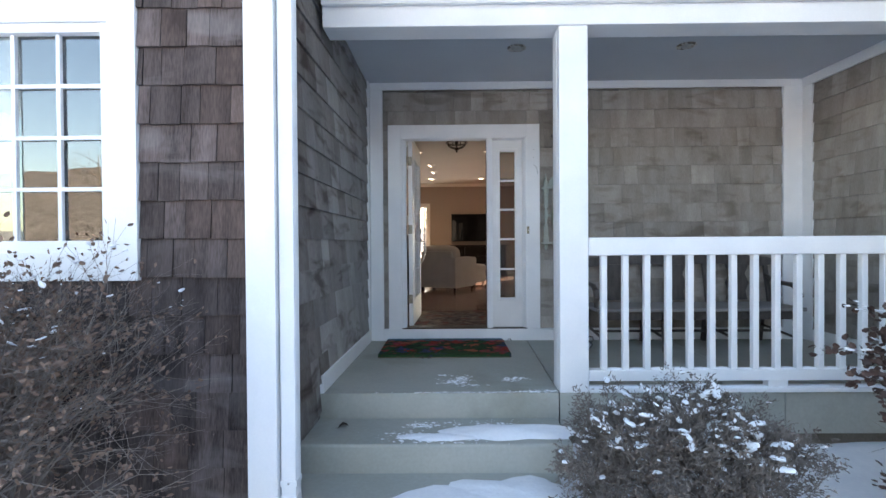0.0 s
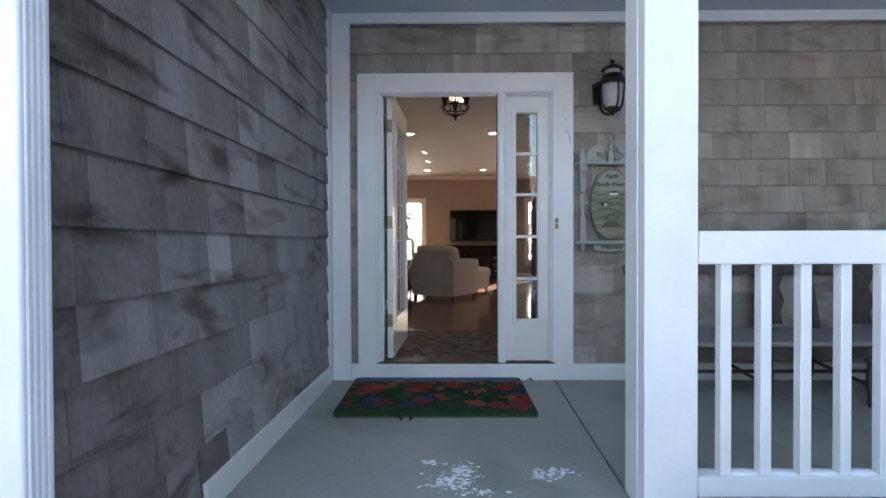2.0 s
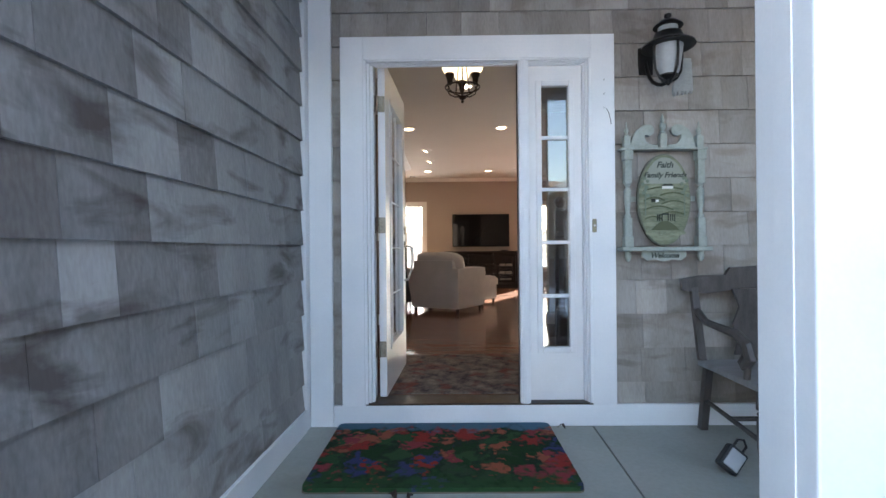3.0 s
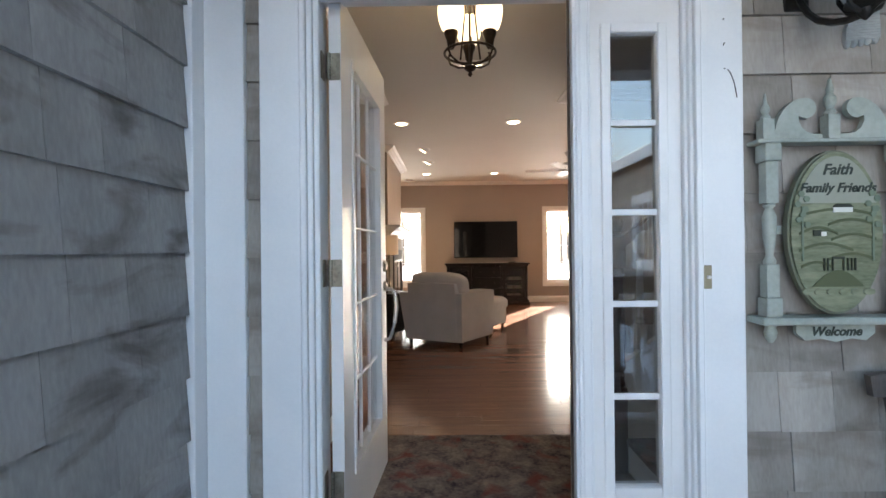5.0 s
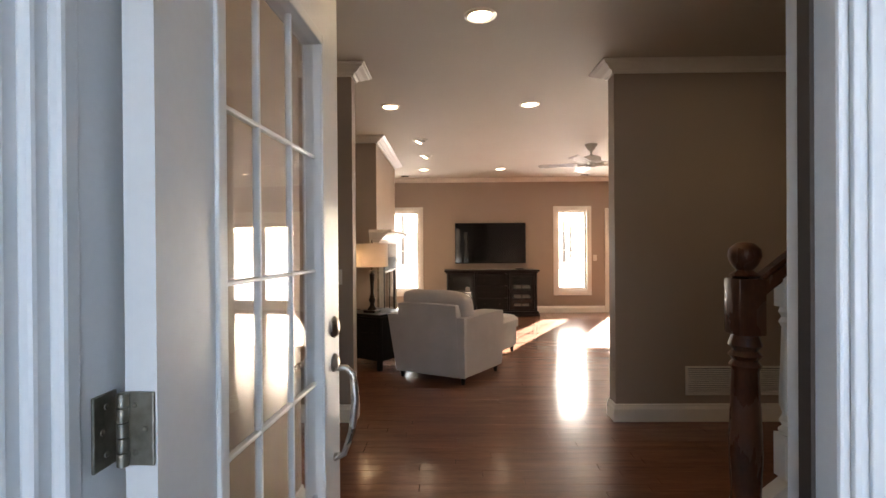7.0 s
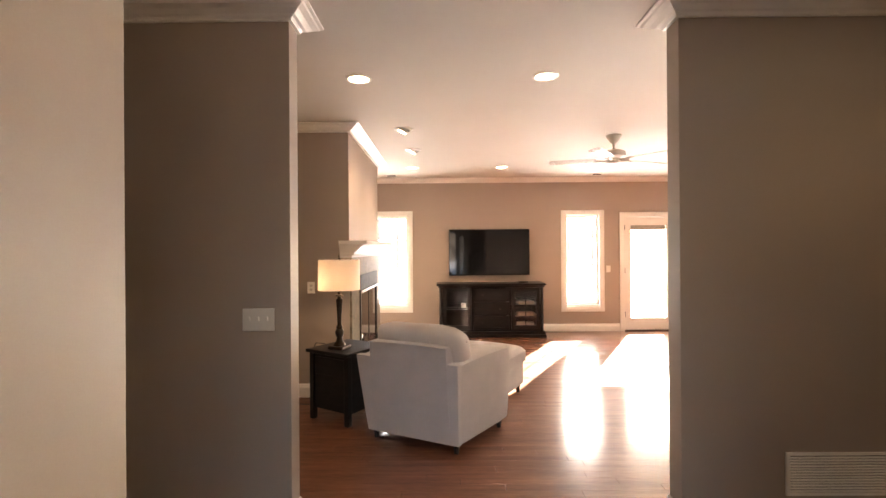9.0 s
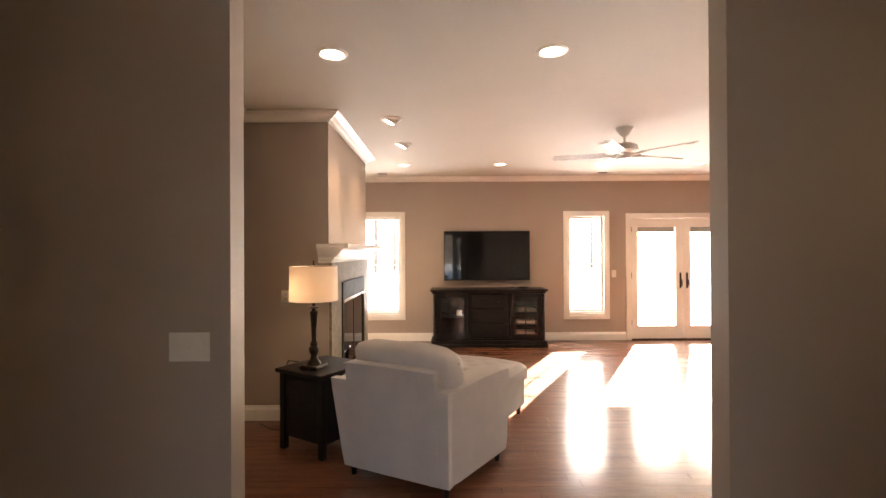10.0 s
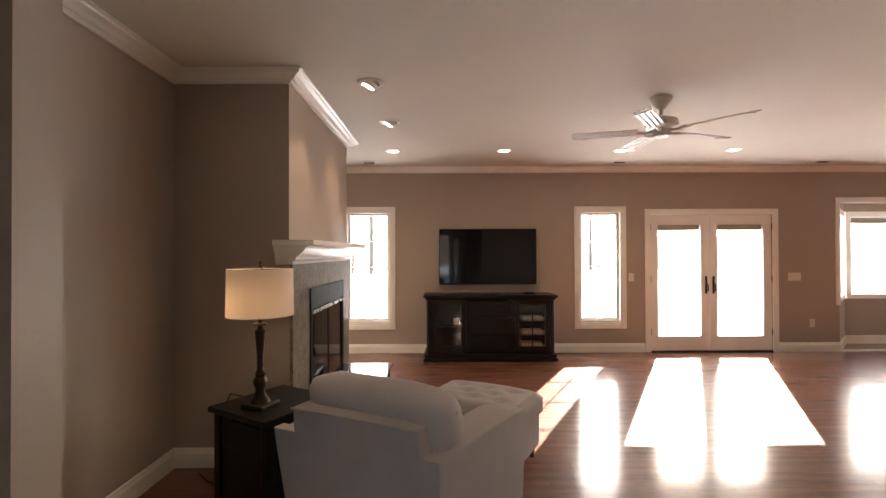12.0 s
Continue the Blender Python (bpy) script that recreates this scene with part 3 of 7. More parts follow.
# bay
structure("wall_bay_side", prism([(6.40, 15.25), (6.41, 15.12), (6.98, 15.70), (9.4, 15.70), (9.4, 15.84), (6.9, 15.84)], "z", -0.02, 0.72), "taupe", "taupe painted wall under the bay window")
structure("wall_bay_head", prism([(6.40, 15.25), (6.41, 15.12), (6.98, 15.70), (9.4, 15.70), (9.4, 15.84), (6.9, 15.84)], "z", 2.12, 2.24), "taupe", "taupe painted wall over the bay window")
structure("ceiling_bay", prism([(6.40, 15.25), (6.41, 15.255), (9.4, 15.255), (9.4, 15.84), (6.9, 15.84)], "z", 2.245, 2.30), "ceiling", "white ceiling of the bay")
structure("ceiling", boxed(-4.1, RX + 0.14, 6.0, TV_Y + 0.14, CEIL, CEIL + 0.12), "ceiling", "warm white painted ceiling")
structure("floor", boxed(-4.1, RX + 0.14, 6.065, 15.9, -0.12, -0.013), "sheath", "subfloor under the red-brown hardwood planks")

# crown and base mouldings
CROWN = [(0, 0), (0.095, 0), (0.095, -0.014), (0.082, -0.02), (0.078, -0.034), (0.055, -0.05), (0.035, -0.074), (0.022, -0.08), (0.014, -0.094), (0.014, -0.105), (0, -0.105)]
CROWN = [(u * 1.25, v * 0.74) for u, v in CROWN]
BASE = [(0, 0), (0.017, 0), (0.017, 0.095), (0.013, 0.105), (0.009, 0.118), (0.009, 0.126), (0.004, 0.134), (0, 0.134)]


def moulding(name, path, profile, z, label, key="trim_in"):
    """A moulding swept along a plan path with mitred corners; it stands out to the left of the path."""
    bm = bmesh.new()
    pts = [Vector((x, y)) for x, y in path]
    rings = []
    for i, p in enumerate(pts):
        d0 = (p - pts[i - 1]).normalized() if i else (pts[1] - p).normalized()
        d1 = (pts[i + 1] - p).normalized() if i < len(pts) - 1 else d0
        n0, n1 = Vector((-d0.y, d0.x)), Vector((-d1.y, d1.x))
        nn = (n0 + n1).normalized()
        nn = nn / max(0.3, nn.dot(n0))
        rings.append([bm.verts.new((p.x + nn.x * u, p.y + nn.y * u, z + v)) for u, v in profile])
    for a, b2 in zip(rings, rings[1:]):
        for k in range(len(profile)):
            bm.faces.new((a[k], a[(k + 1) % len(profile)], b2[(k + 1) % len(profile)], b2[k]))
    bm.faces.new(rings[0])
    bm.faces.new(rings[-1][::-1])
    return structure(name, bm, key, label)


CH = (-0.57, 11.40, 13.42)      # chimney face and its two sides
living = [(6.40, TV_Y), (LX, TV_Y), (LX, CH[2]), (CH[0], CH[2]), (CH[0], CH[1]), (LX, CH[1]), (LX, 9.21), (-0.402, 9.21), (-0.402, FL), (-3.99, FL)]
moulding("trim_crown_living", [(RX, TV_Y)] + living[1:], CROWN, CEIL - 0.002, "white crown moulding round the living room")
moulding("trim_crown_foyer", [(5.99, 6.12), (-0.42, 6.12), (-0.42, 7.84), (-3.99, 7.84)][::-1], [(u, v) for u, v in CROWN], CEIL - 0.002, "white crown moulding round the foyer")
moulding("trim_crown_pier", [(RX, 9.21), (1.61, 9.21), (1.61, FL), (5.99, FL)][::-1], CROWN, CEIL - 0.002, "white crown moulding on the wall's end")
moulding("trim_base_living_1", [(3.5, TV_Y), (LX, TV_Y), (LX, CH[2]), (CH[0] - 0.012, CH[2])], BASE, 0, "white baseboard of the living room")
moulding("trim_base_living_2", [(CH[0] - 0.012, CH[1]), (LX, CH[1]), (LX, 9.21), (-0.402, 9.21), (-0.402, FL), (-3.99, FL)], BASE, 0, "white baseboard of the living room")
moulding("trim_base_living_3", [(6.98, 15.70), (6.41, 15.12), (6.40, TV_Y), (5.48, TV_Y)], BASE, 0, "white baseboard of the living room")
moulding("trim_base_bay", [(9.39, 15.70), (6.98, 15.70)], BASE, 0, "white baseboard under the bay window")
moulding("trim_base_pier", [(5.99, FL), (1.61, FL), (1.61, 9.21), (RX, 9.21)], BASE, 0, "white baseboard on the wall's end")
moulding("trim_base_foyer", [(-0.42, 6.121), (-0.42, 7.84), (-3.99, 7.84)], [(-u, v) for u, v in BASE], 0, "white baseboard of the foyer")


# ---- living room windows and doors ----
def inner_window(name, w):
    a0, a1, z0, z1 = w
    ob = thing(name, "tall white casement window with a flat casing", "window", kind="structure")
    c = 0.095
    oa, ob2, oc, od = a0 - 0.02, a1 + 0.02, z0 - 0.03, z1 + 0.02
    for a, b2, p, q in ((oa - c, oa, oc - c, od + c), (ob2, ob2 + c, oc - c, od + c), (oa, ob2, od, od + c), (oa, ob2, oc - c, oc)):
        part("casing", boxed(a, b2, TV_Y - 0.022, TV_Y - 0.001, p, q, bevel=0.006), "trim_in", ob)
        ia, ib, ip, iq = (a + 0.03 if b2 - a < 0.2 else a, b2 - 0.03 if b2 - a < 0.2 else b2, p + 0.03 if q - p < 0.2 else p + 0.03, q - 0.03)
        part("casing_bead", boxed(ia, ib, TV_Y - 0.028, TV_Y - 0.021, ip, iq, bevel=0.004), "trim_in", ob)
    part("sill", boxed(oa, ob2, TV_Y - 0.001, TV_Y + 0.10, oc, oc + 0.03, bevel=0.004), "trim_in", ob)
    f = 0.035
    for a, b2, p, q in ((oa, oa + f, oc + 0.03, od), (ob2 - f, ob2, oc + 0.03, od), (oa + f, ob2 - f, od - f, od), (oa + f, ob2 - f, oc + 0.03, oc + 0.03 + f)):
        part("sash", boxed(a, b2, TV_Y + 0.05, TV_Y + 0.10, p, q, bevel=0.004), "trim_in", ob)
    gl = part("pane", boxed(oa + f, ob2 - f, TV_Y + 0.072, TV_Y + 0.076, oc + 0.03 + f, od - f), "glass", ob)
    gl.visible_shadow = False
    part("crank", boxed((a0 + a1) / 2 - 0.05, (a0 + a1) / 2 + 0.05, TV_Y + 0.02, TV_Y + 0.05, oc + 0.03, oc + 0.05, bevel=0.006), "trim_in", ob)
    x = (a0 + a1) / 2
    part("muntin", boxed(x - 0.007, x + 0.007, TV_Y + 0.078, TV_Y + 0.086, oc + 0.03 + f, od - f), "trim_in", ob)
    for k in range(1, 4):
        z = oc + 0.03 + f + (od - oc - 0.03 - 2 * f) * k / 4
        part("muntin", boxed(oa + f, ob2 - f, TV_Y + 0.0785, TV_Y + 0.0855, z - 0.007, z + 0.007), "trim_in", ob)
    return ob


inner_window("window_3", W1)
inner_window("window_4", W2)


def patio_door():
    ob = thing("door_2", "closed pair of white glazed patio doors with raised blinds", "door", kind="structure")
    a0, a1, top = FD[0], FD[1], FD[3]
    for a, b2, p, q in ((a0 - 0.085, a0, 0.0, top + 0.088), (a1, a1 + 0.085, 0.0, top + 0.088), (a0, a1, top, top + 0.088)):
        part("casing", boxed(a, b2, TV_Y - 0.024, TV_Y - 0.001, p, q, bevel=0.006), "trim_in", ob)
    part("threshold", boxed(a0, a1, TV_Y - 0.02, TV_Y + 0.13, -0.012, 0.018, bevel=0.004), "bronze", ob)
    mid = (a0 + a1) / 2 - 0.02
    for s, e, hx, side in ((a0 + 0.004, mid - 0.003, mid - 0.055, -1), (mid + 0.003, a1 - 0.004, mid + 0.055, 1)):
        leaf = part("leaf", holed("y", TV_Y + 0.01, TV_Y + 0.055, s, e, 0.02, top - 0.004, [(s + 0.115, e - 0.13 if side < 0 else e - 0.125, 0.237, 1.885)]), "trim_in", ob)
        ga, gb = s + 0.115, (e - 0.13 if side < 0 else e - 0.125)
        for a, b2, p, q in ((ga - 0.022, ga, 0.215, 1.907), (gb, gb + 0.022, 0.215, 1.907), (ga, gb, 0.215, 0.237), (ga, gb, 1.885, 1.907)):
            part("glazing_bead", boxed(a, b2, TV_Y + 0.002, TV_Y + 0.012, p, q, bevel=0.003), "trim_in", leaf)
        g = part("pane", boxed(ga, gb, TV_Y + 0.03, TV_Y + 0.034, 0.237, 1.885), "glass", leaf)
        g.visible_shadow = False
        part("blind", boxed(ga + 0.004, gb - 0.004, TV_Y + 0.036, TV_Y + 0.05, 1.80, 1.885, bevel=0.004), "blind", leaf, "raised pleated blind")
        bm = boxed(hx - 0.016, hx + 0.016, TV_Y - 0.002, TV_Y + 0.010, 0.86, 1.12, bevel=0.006)
        h = part("door_handle", bm, "bronze", leaf, "dark bronze lever handle")
        part("lever", tube([(hx, TV_Y - 0.002, 1.0), (hx, TV_Y - 0.045, 1.0), (hx - side * 0.0, TV_Y - 0.05, 0.98), (hx, TV_Y - 0.05, 0.90)], 0.009), "bronze", leaf, smooth=True)
        x = s + 0.002 if side < 0 else e - 0.002
        for z in (0.25, 1.03, 1.80):
            part("hinge", lathe([(0.008, 0), (0.008, 0.09)], 8, at=(x, TV_Y - 0.004, z)), "bronze", leaf)
    return ob


patio_door()


def bay_window():
    ob = thing("window_5", "white bay window with blinds half drawn", "window", kind="structure")
    y = 15.70
    for a, b2, p, q in ((6.99, 7.08, 0.72, 2.12), (9.2, 9.4, 0.72, 2.12), (7.08, 9.2, 2.03, 2.12), (7.08, 9.2, 0.72, 0.80), (8.1, 8.2, 0.80, 2.03)):
        part("frame", boxed(a, b2, y - 0.02, y + 0.10, p, q, bevel=0.005), "trim_in", ob)
    g = part("pane", boxed(7.08, 9.2, y + 0.05, y + 0.054, 0.8, 2.03), "glass", ob)
    g.visible_shadow = False
    part("blind", boxed(7.085, 8.095, y + 0.03, y + 0.045, 1.93, 2.028, bevel=0.004), "blind", ob)
    d = Vector((0.57, 0.58, 0)).normalized()
    m = Matrix.Translation((6.41, 15.12, 0)) @ pose(0, 0, 0, 0, 0, math.degrees(math.atan2(d.y, d.x)))
    for a, b2, p, q in ((0.02, 0.10, 0.72, 2.12), (0.70, 0.78, 0.72, 2.12), (0.10, 0.70, 2.03, 2.12), (0.10, 0.70, 0.72, 0.80)):
        part("frame", boxed(a, b2, -0.012, 0.1, p, q, bevel=0.005), "trim_in", ob, m=m)
    g = part("pane", boxed(0.1, 0.7, 0.05, 0.054, 0.8, 2.03), "glass", ob, m=m)
    g.visible_shadow = False
    part("head_casing", boxed(6.34, 9.1, TV_Y - 0.022, TV_Y - 0.001, 2.20, 2.285, bevel=0.006), "trim_in", ob)
    part("side_casing", boxed(6.34, 6.405, TV_Y - 0.02, TV_Y - 0.001, 0.68, 2.199, bevel=0.006), "trim_in", ob)
    return ob


bay_window()

# ---- front door unit ----
def front_door():
    ob = thing("door_1", "open white entry door with glazed sidelight and casing", "door", kind="structure")
    F, B = 5.988, 6.12
    for dims in ((-0.312, -0.172, F - 0.04, F, 0.0, 2.235), (1.202, 1.344, F - 0.04, F, 0.0, 2.235), (-0.172, 1.202, F - 0.04, F, 2.093, 2.235)):
        part("casing", boxed(*dims, bevel=0.004), "trim", ob)
    for k, off in enumerate((0.0, 0.018, 0.036)):
        d0, d1 = F - 0.044 + k * 0.022, F - 0.015 + k * 0.022
        top = 2.092 - off * 0.3
        for a, b2, p, q in ((-0.172 + off, -0.152 + off, 0.012, top), (1.182 - off * 0.55, 1.204 - off * 0.55, 0.012, top), (-0.152 + off, 1.182 - off * 0.55, top - 0.012, top)):
            part("brickmould", boxed(a, b2, d0, d1, p, q, bevel=0.006), "trim", ob)
    scuff = flat("dark_scuff", (0.06, 0.055, 0.05))
    for way in ([(1.292, 1.786), (1.302, 1.772), (1.312, 1.745), (1.318, 1.715), (1.322, 1.69)], [(1.279, 1.788), (1.283, 1.79)], [(1.278, 1.868), (1.282, 1.878)], [(1.278, 1.955), (1.281, 1.96)]):
        part("scuff_mark", tube([(x, 5.9476, z) for x, z in way], 0.0022, sides=5), scuff, ob, "dark scuff in the paint")
    part("head", boxed(-0.17, 1.21, F + 0.03, B, 2.108, 2.155, bevel=0.003), "trim", ob)
    part("jamb", boxed(-0.17, -0.122, F + 0.03, B, 0.012, 2.107, bevel=0.003), "trim", ob)
    part("jamb", boxed(1.161, 1.21, F + 0.03, B, 0.012, 2.107, bevel=0.003), "trim", ob)
    part("mullion", boxed(0.766, 0.828, 5.952, 6.035, 0.012, 2.107, bevel=0.004), "trim", ob)
    part("mullion_cap", boxed(0.776, 0.818, 5.944, 5.9515, 0.012, 2.08, bevel=0.006), "trim", ob)
    part("mullion_bead", boxed(0.789, 0.805, 5.938, 5.9435, 0.012, 2.08, bevel=0.002), "trim", ob)
    part("mullion_back", boxed(0.85, 0.868, 6.036, B, 0.012, 2.107, bevel=0.003), "trim_in", ob)
    part("weatherstrip", boxed(0.7605, 0.7655, 5.986, 6.006, 0.014, 2.105), flat("brown_weatherstrip", (0.05, 0.035, 0.028)), ob, "brown foam weatherstrip")
    part("threshold", boxed(-0.17, 1.21, F - 0.036, B + 0.01, -0.015, 0.014, bevel=0.004), "bronze", ob, "dark metal threshold")
    for a, b2, p, q in ((-0.26, -0.125, 0.0, 2.25), (1.165, 1.30, 0.0, 2.25), (-0.125, 1.165, 2.13, 2.25)):
        part("inner_casing", boxed(a, b2, B + 0.001, B + 0.024, p, q, bevel=0.005), "trim_in", ob)
    # sidelight
    S = 6.015
    ga, gb, gc, gd = 0.915, 1.081, 0.337, 1.944
    sl = part("sidelight", holed("y", S, S + 0.04, 0.828, 1.161, 0.014, 2.107, [(ga, gb, gc, gd)]), "door_paint", ob)
    for a, b2, p, q in ((ga - 0.035, ga, gc - 0.035, gd + 0.035), (gb, gb + 0.035, gc - 0.035, gd + 0.035), (ga, gb, gc - 0.035, gc), (ga, gb, gd, gd + 0.035)):
        part("glazing_bead", boxed(a, b2, S - 0.012, S + 0.0, p, q, bevel=0.005), "door_paint", sl)
    bars = (1.628, 1.309, 0.982, 0.652)
    for z in bars:
        part("muntin", boxed(ga, gb, S + 0.006, S + 0.018, z - 0.011, z + 0.011, bevel=0.003), "door_paint", sl)
    for z0, z1 in zip((gc,) + bars[::-1], bars[::-1] + (gd,)):
        g = part("pane", boxed(ga, gb, S + 0.020, S + 0.024, z0, z1), "glass_side", sl)
        g.visible_shadow = False
    # leaf, swung inwards about its hinge
    m = Matrix.Translation((-0.10, 6.07, 0)) @ pose(0, 0, 0, 0, 0, 87.2)
    L = 0.875
    g0, g1, h0, h1 = 0.175, 0.705, 0.316, 1.92
    leaf = part("leaf", holed("y", -0.045, 0.0, 0.0, L, 0.022, 2.128, [(g0, g1, h0, h1)]), "door_paint", ob, m=m)
    for side in (-0.053, -0.001):
        for a, b2, p, q in ((g0 - 0.028, g0 + 0.002, h0 - 0.028, h1 + 0.028), (g1 - 0.002, g1 + 0.028, h0 - 0.028, h1 + 0.028), (g0 + 0.002, g1 - 0.002, h0 - 0.028, h0 + 0.002), (g0 + 0.002, g1 - 0.002, h1 - 0.002, h1 + 0.028)):
            part("glazing_bead", boxed(a, b2, side, side + 0.009, p, q, bevel=0.004), "door_paint", leaf)
    for i in range(1, 3):
        a = g0 + (g1 - g0) * i / 3
        part("muntin", boxed(a - 0.0048, a + 0.0048, -0.031, -0.015, h0, h1, bevel=0.003), "door_paint", leaf)
    for j in range(1, 5):
        c = h0 + (h1 - h0) * j / 5
        part("muntin", boxed(g0, g1, -0.0305, -0.0155, c - 0.0048, c + 0.0048, bevel=0.003), "door_paint", leaf)
    for i in range(3):
        for j in range(5):
            g = part("pane", boxed(g0 + (g1 - g0) * i / 3, g0 + (g1 - g0) * (i + 1) / 3, -0.025, -0.021, h0 + (h1 - h0) * j / 5, h0 + (h1 - h0) * (j + 1) / 5), "glass_door", leaf)
            g.visible_shadow = False
    hx = L - 0.06
    for z, r in ((1.10, 0.033), (0.99, 0.028)):
        b = lathe([(r, 0), (r, 0.006), (r * 0.75, 0.014), (r * 0.4, 0.018)], 18)
        bmesh.ops.transform(b, matrix=Matrix.Translation((hx, -0.045, z)) @ pose(0, 0, 0, 90), verts=b.verts)
        part("lock_rose", b, "nickel", leaf, smooth=True)
    b = tube([(hx, -0.045, 0.975), (hx, -0.085, 0.975), (hx, -0.105, 0.955), (hx, -0.112, 0.88), (hx, -0.10, 0.78), (hx, -0.075, 0.71), (hx, -0.045, 0.70)], [0.010, 0.010, 0.011, 0.0125, 0.011, 0.009, 0.013], sides=10)
    part("pull_handle", b, "nickel", leaf, "brushed nickel pull handle", True)
    b = tube([(hx, 0.0, 0.985), (hx, 0.05, 0.985), (hx - 0.02, 0.06, 0.985), (hx - 0.11, 0.06, 0.98)], 0.010, sides=10)
    part("lever", b, "nickel", leaf, "", True)
    for z in (0.32, 1.10, 1.862):
        h = part("hinge", boxed(-0.0045, 0.0, -0.043, -0.004, z - 0.05, z + 0.05, bevel=0.0018), "hinge_metal", leaf, "worn antique nickel butt hinge")
        p = part("hinge_plate", boxed(-0.1225, -0.118, 6.036, 6.08, z - 0.05, z + 0.05, bevel=0.0018), "hinge_metal", ob)
        for k in range(5):
            part("knuckle", lathe([(0.0055, 0), (0.0075, 0.0012), (0.0075, 0.0185), (0.0055, 0.0197)], 12, at=(-0.008, -0.002, z - 0.05 + 0.02 * k)), "hinge_metal", leaf, smooth=True)
        for dy, dz in ((-0.015, 0.032), (-0.03, 0.0), (-0.015, -0.032)):
            part("screw", lathe([(0.0045, 0.0), (0.004, 0.0012), (0.0008, 0.0004)], 10), "hinge_metal", leaf, m=pose(-0.0044, dy - 0.002, z + dz, 0, -90, 0))
            part("screw", lathe([(0.0045, 0.0), (0.004, 0.0012), (0.0008, 0.0004)], 10), "hinge_metal", ob, m=pose(-0.1181, 6.066 + dy * 0.5, z + dz, 0, 90, 0))
    return ob


front_door()

# ---- porch things ----
already = set(scene.objects)
post = thing("porch_post", "square white painted porch post with worn side grain", "post")
part("shaft", boxed(1.124, 1.328, 3.995, 4.195, -0.125, 2.462, bevel=0.006), "trim", post)
part("casing_edge", boxed(1.1205, 1.1245, 4.06, 4.125, -0.124, 2.46, bevel=0.0015), "trim", post)


def railing():
    ob = thing("porch_railing", "white painted wooden porch railing with square balusters", "railing")
    part("top_rail", boxed(1.329, 4.215, 3.985, 4.075, 0.845, 0.972, bevel=0.008), "trim", ob)
    part("bottom_rail", boxed(1.329, 4.215, 3.99, 4.07, -0.042, 0.035, bevel=0.006), "trim", ob)
    part("sill", boxed(1.329, 4.215, 3.978, 4.09, -0.123, -0.092, bevel=0.006), "trim", ob)
    part("block", boxed(2.59, 2.73, 4.0, 4.06, -0.093, -0.041, bevel=0.003), "trim", ob)
    bm = boxed(-0.021, 0.021, -0.021, 0.021, 0.034, 0.847, bevel=0.003, seg=1)
    me = finish("baluster", bm, "trim")
    for i in range(18):
        b2 = new("baluster", me)
        b2.parent = ob
        b2.matrix_basis = pose(1.442 + 0.1527 * i, 4.03, 0)
    rng = random.Random(5)
    for i in range(17):
        bm = bmesh.new()
        x = 1.442 + 0.1527 * i + 0.076
        r = bmesh.ops.create_icosphere(bm, subdivisions=2, radius=1, matrix=Matrix.Translation((x, 4.03, 0.034)) @ Matrix.Diagonal((0.062, 0.032, 0.008 + 0.006 * rng.random(), 1)))
        part("snow", bm, "snow", ob, "thin snow on the rail", True)
    bm = bmesh.new()
    for i in range(30):
        x = 1.40 + 0.093 * i + rng.uniform(-0.02, 0.02)
        bmesh.ops.create_icosphere(bm, subdivisions=2, radius=1, matrix=Matrix.Translation((x, 4.025, -0.093)) @ Matrix.Diagonal((0.085, 0.038, 0.007 + 0.008 * rng.random(), 1)))
    part("sill_snow", bm, "snow", ob, "thin snow on the sill", True)["kind"] = "stuff"
    return ob


railing()


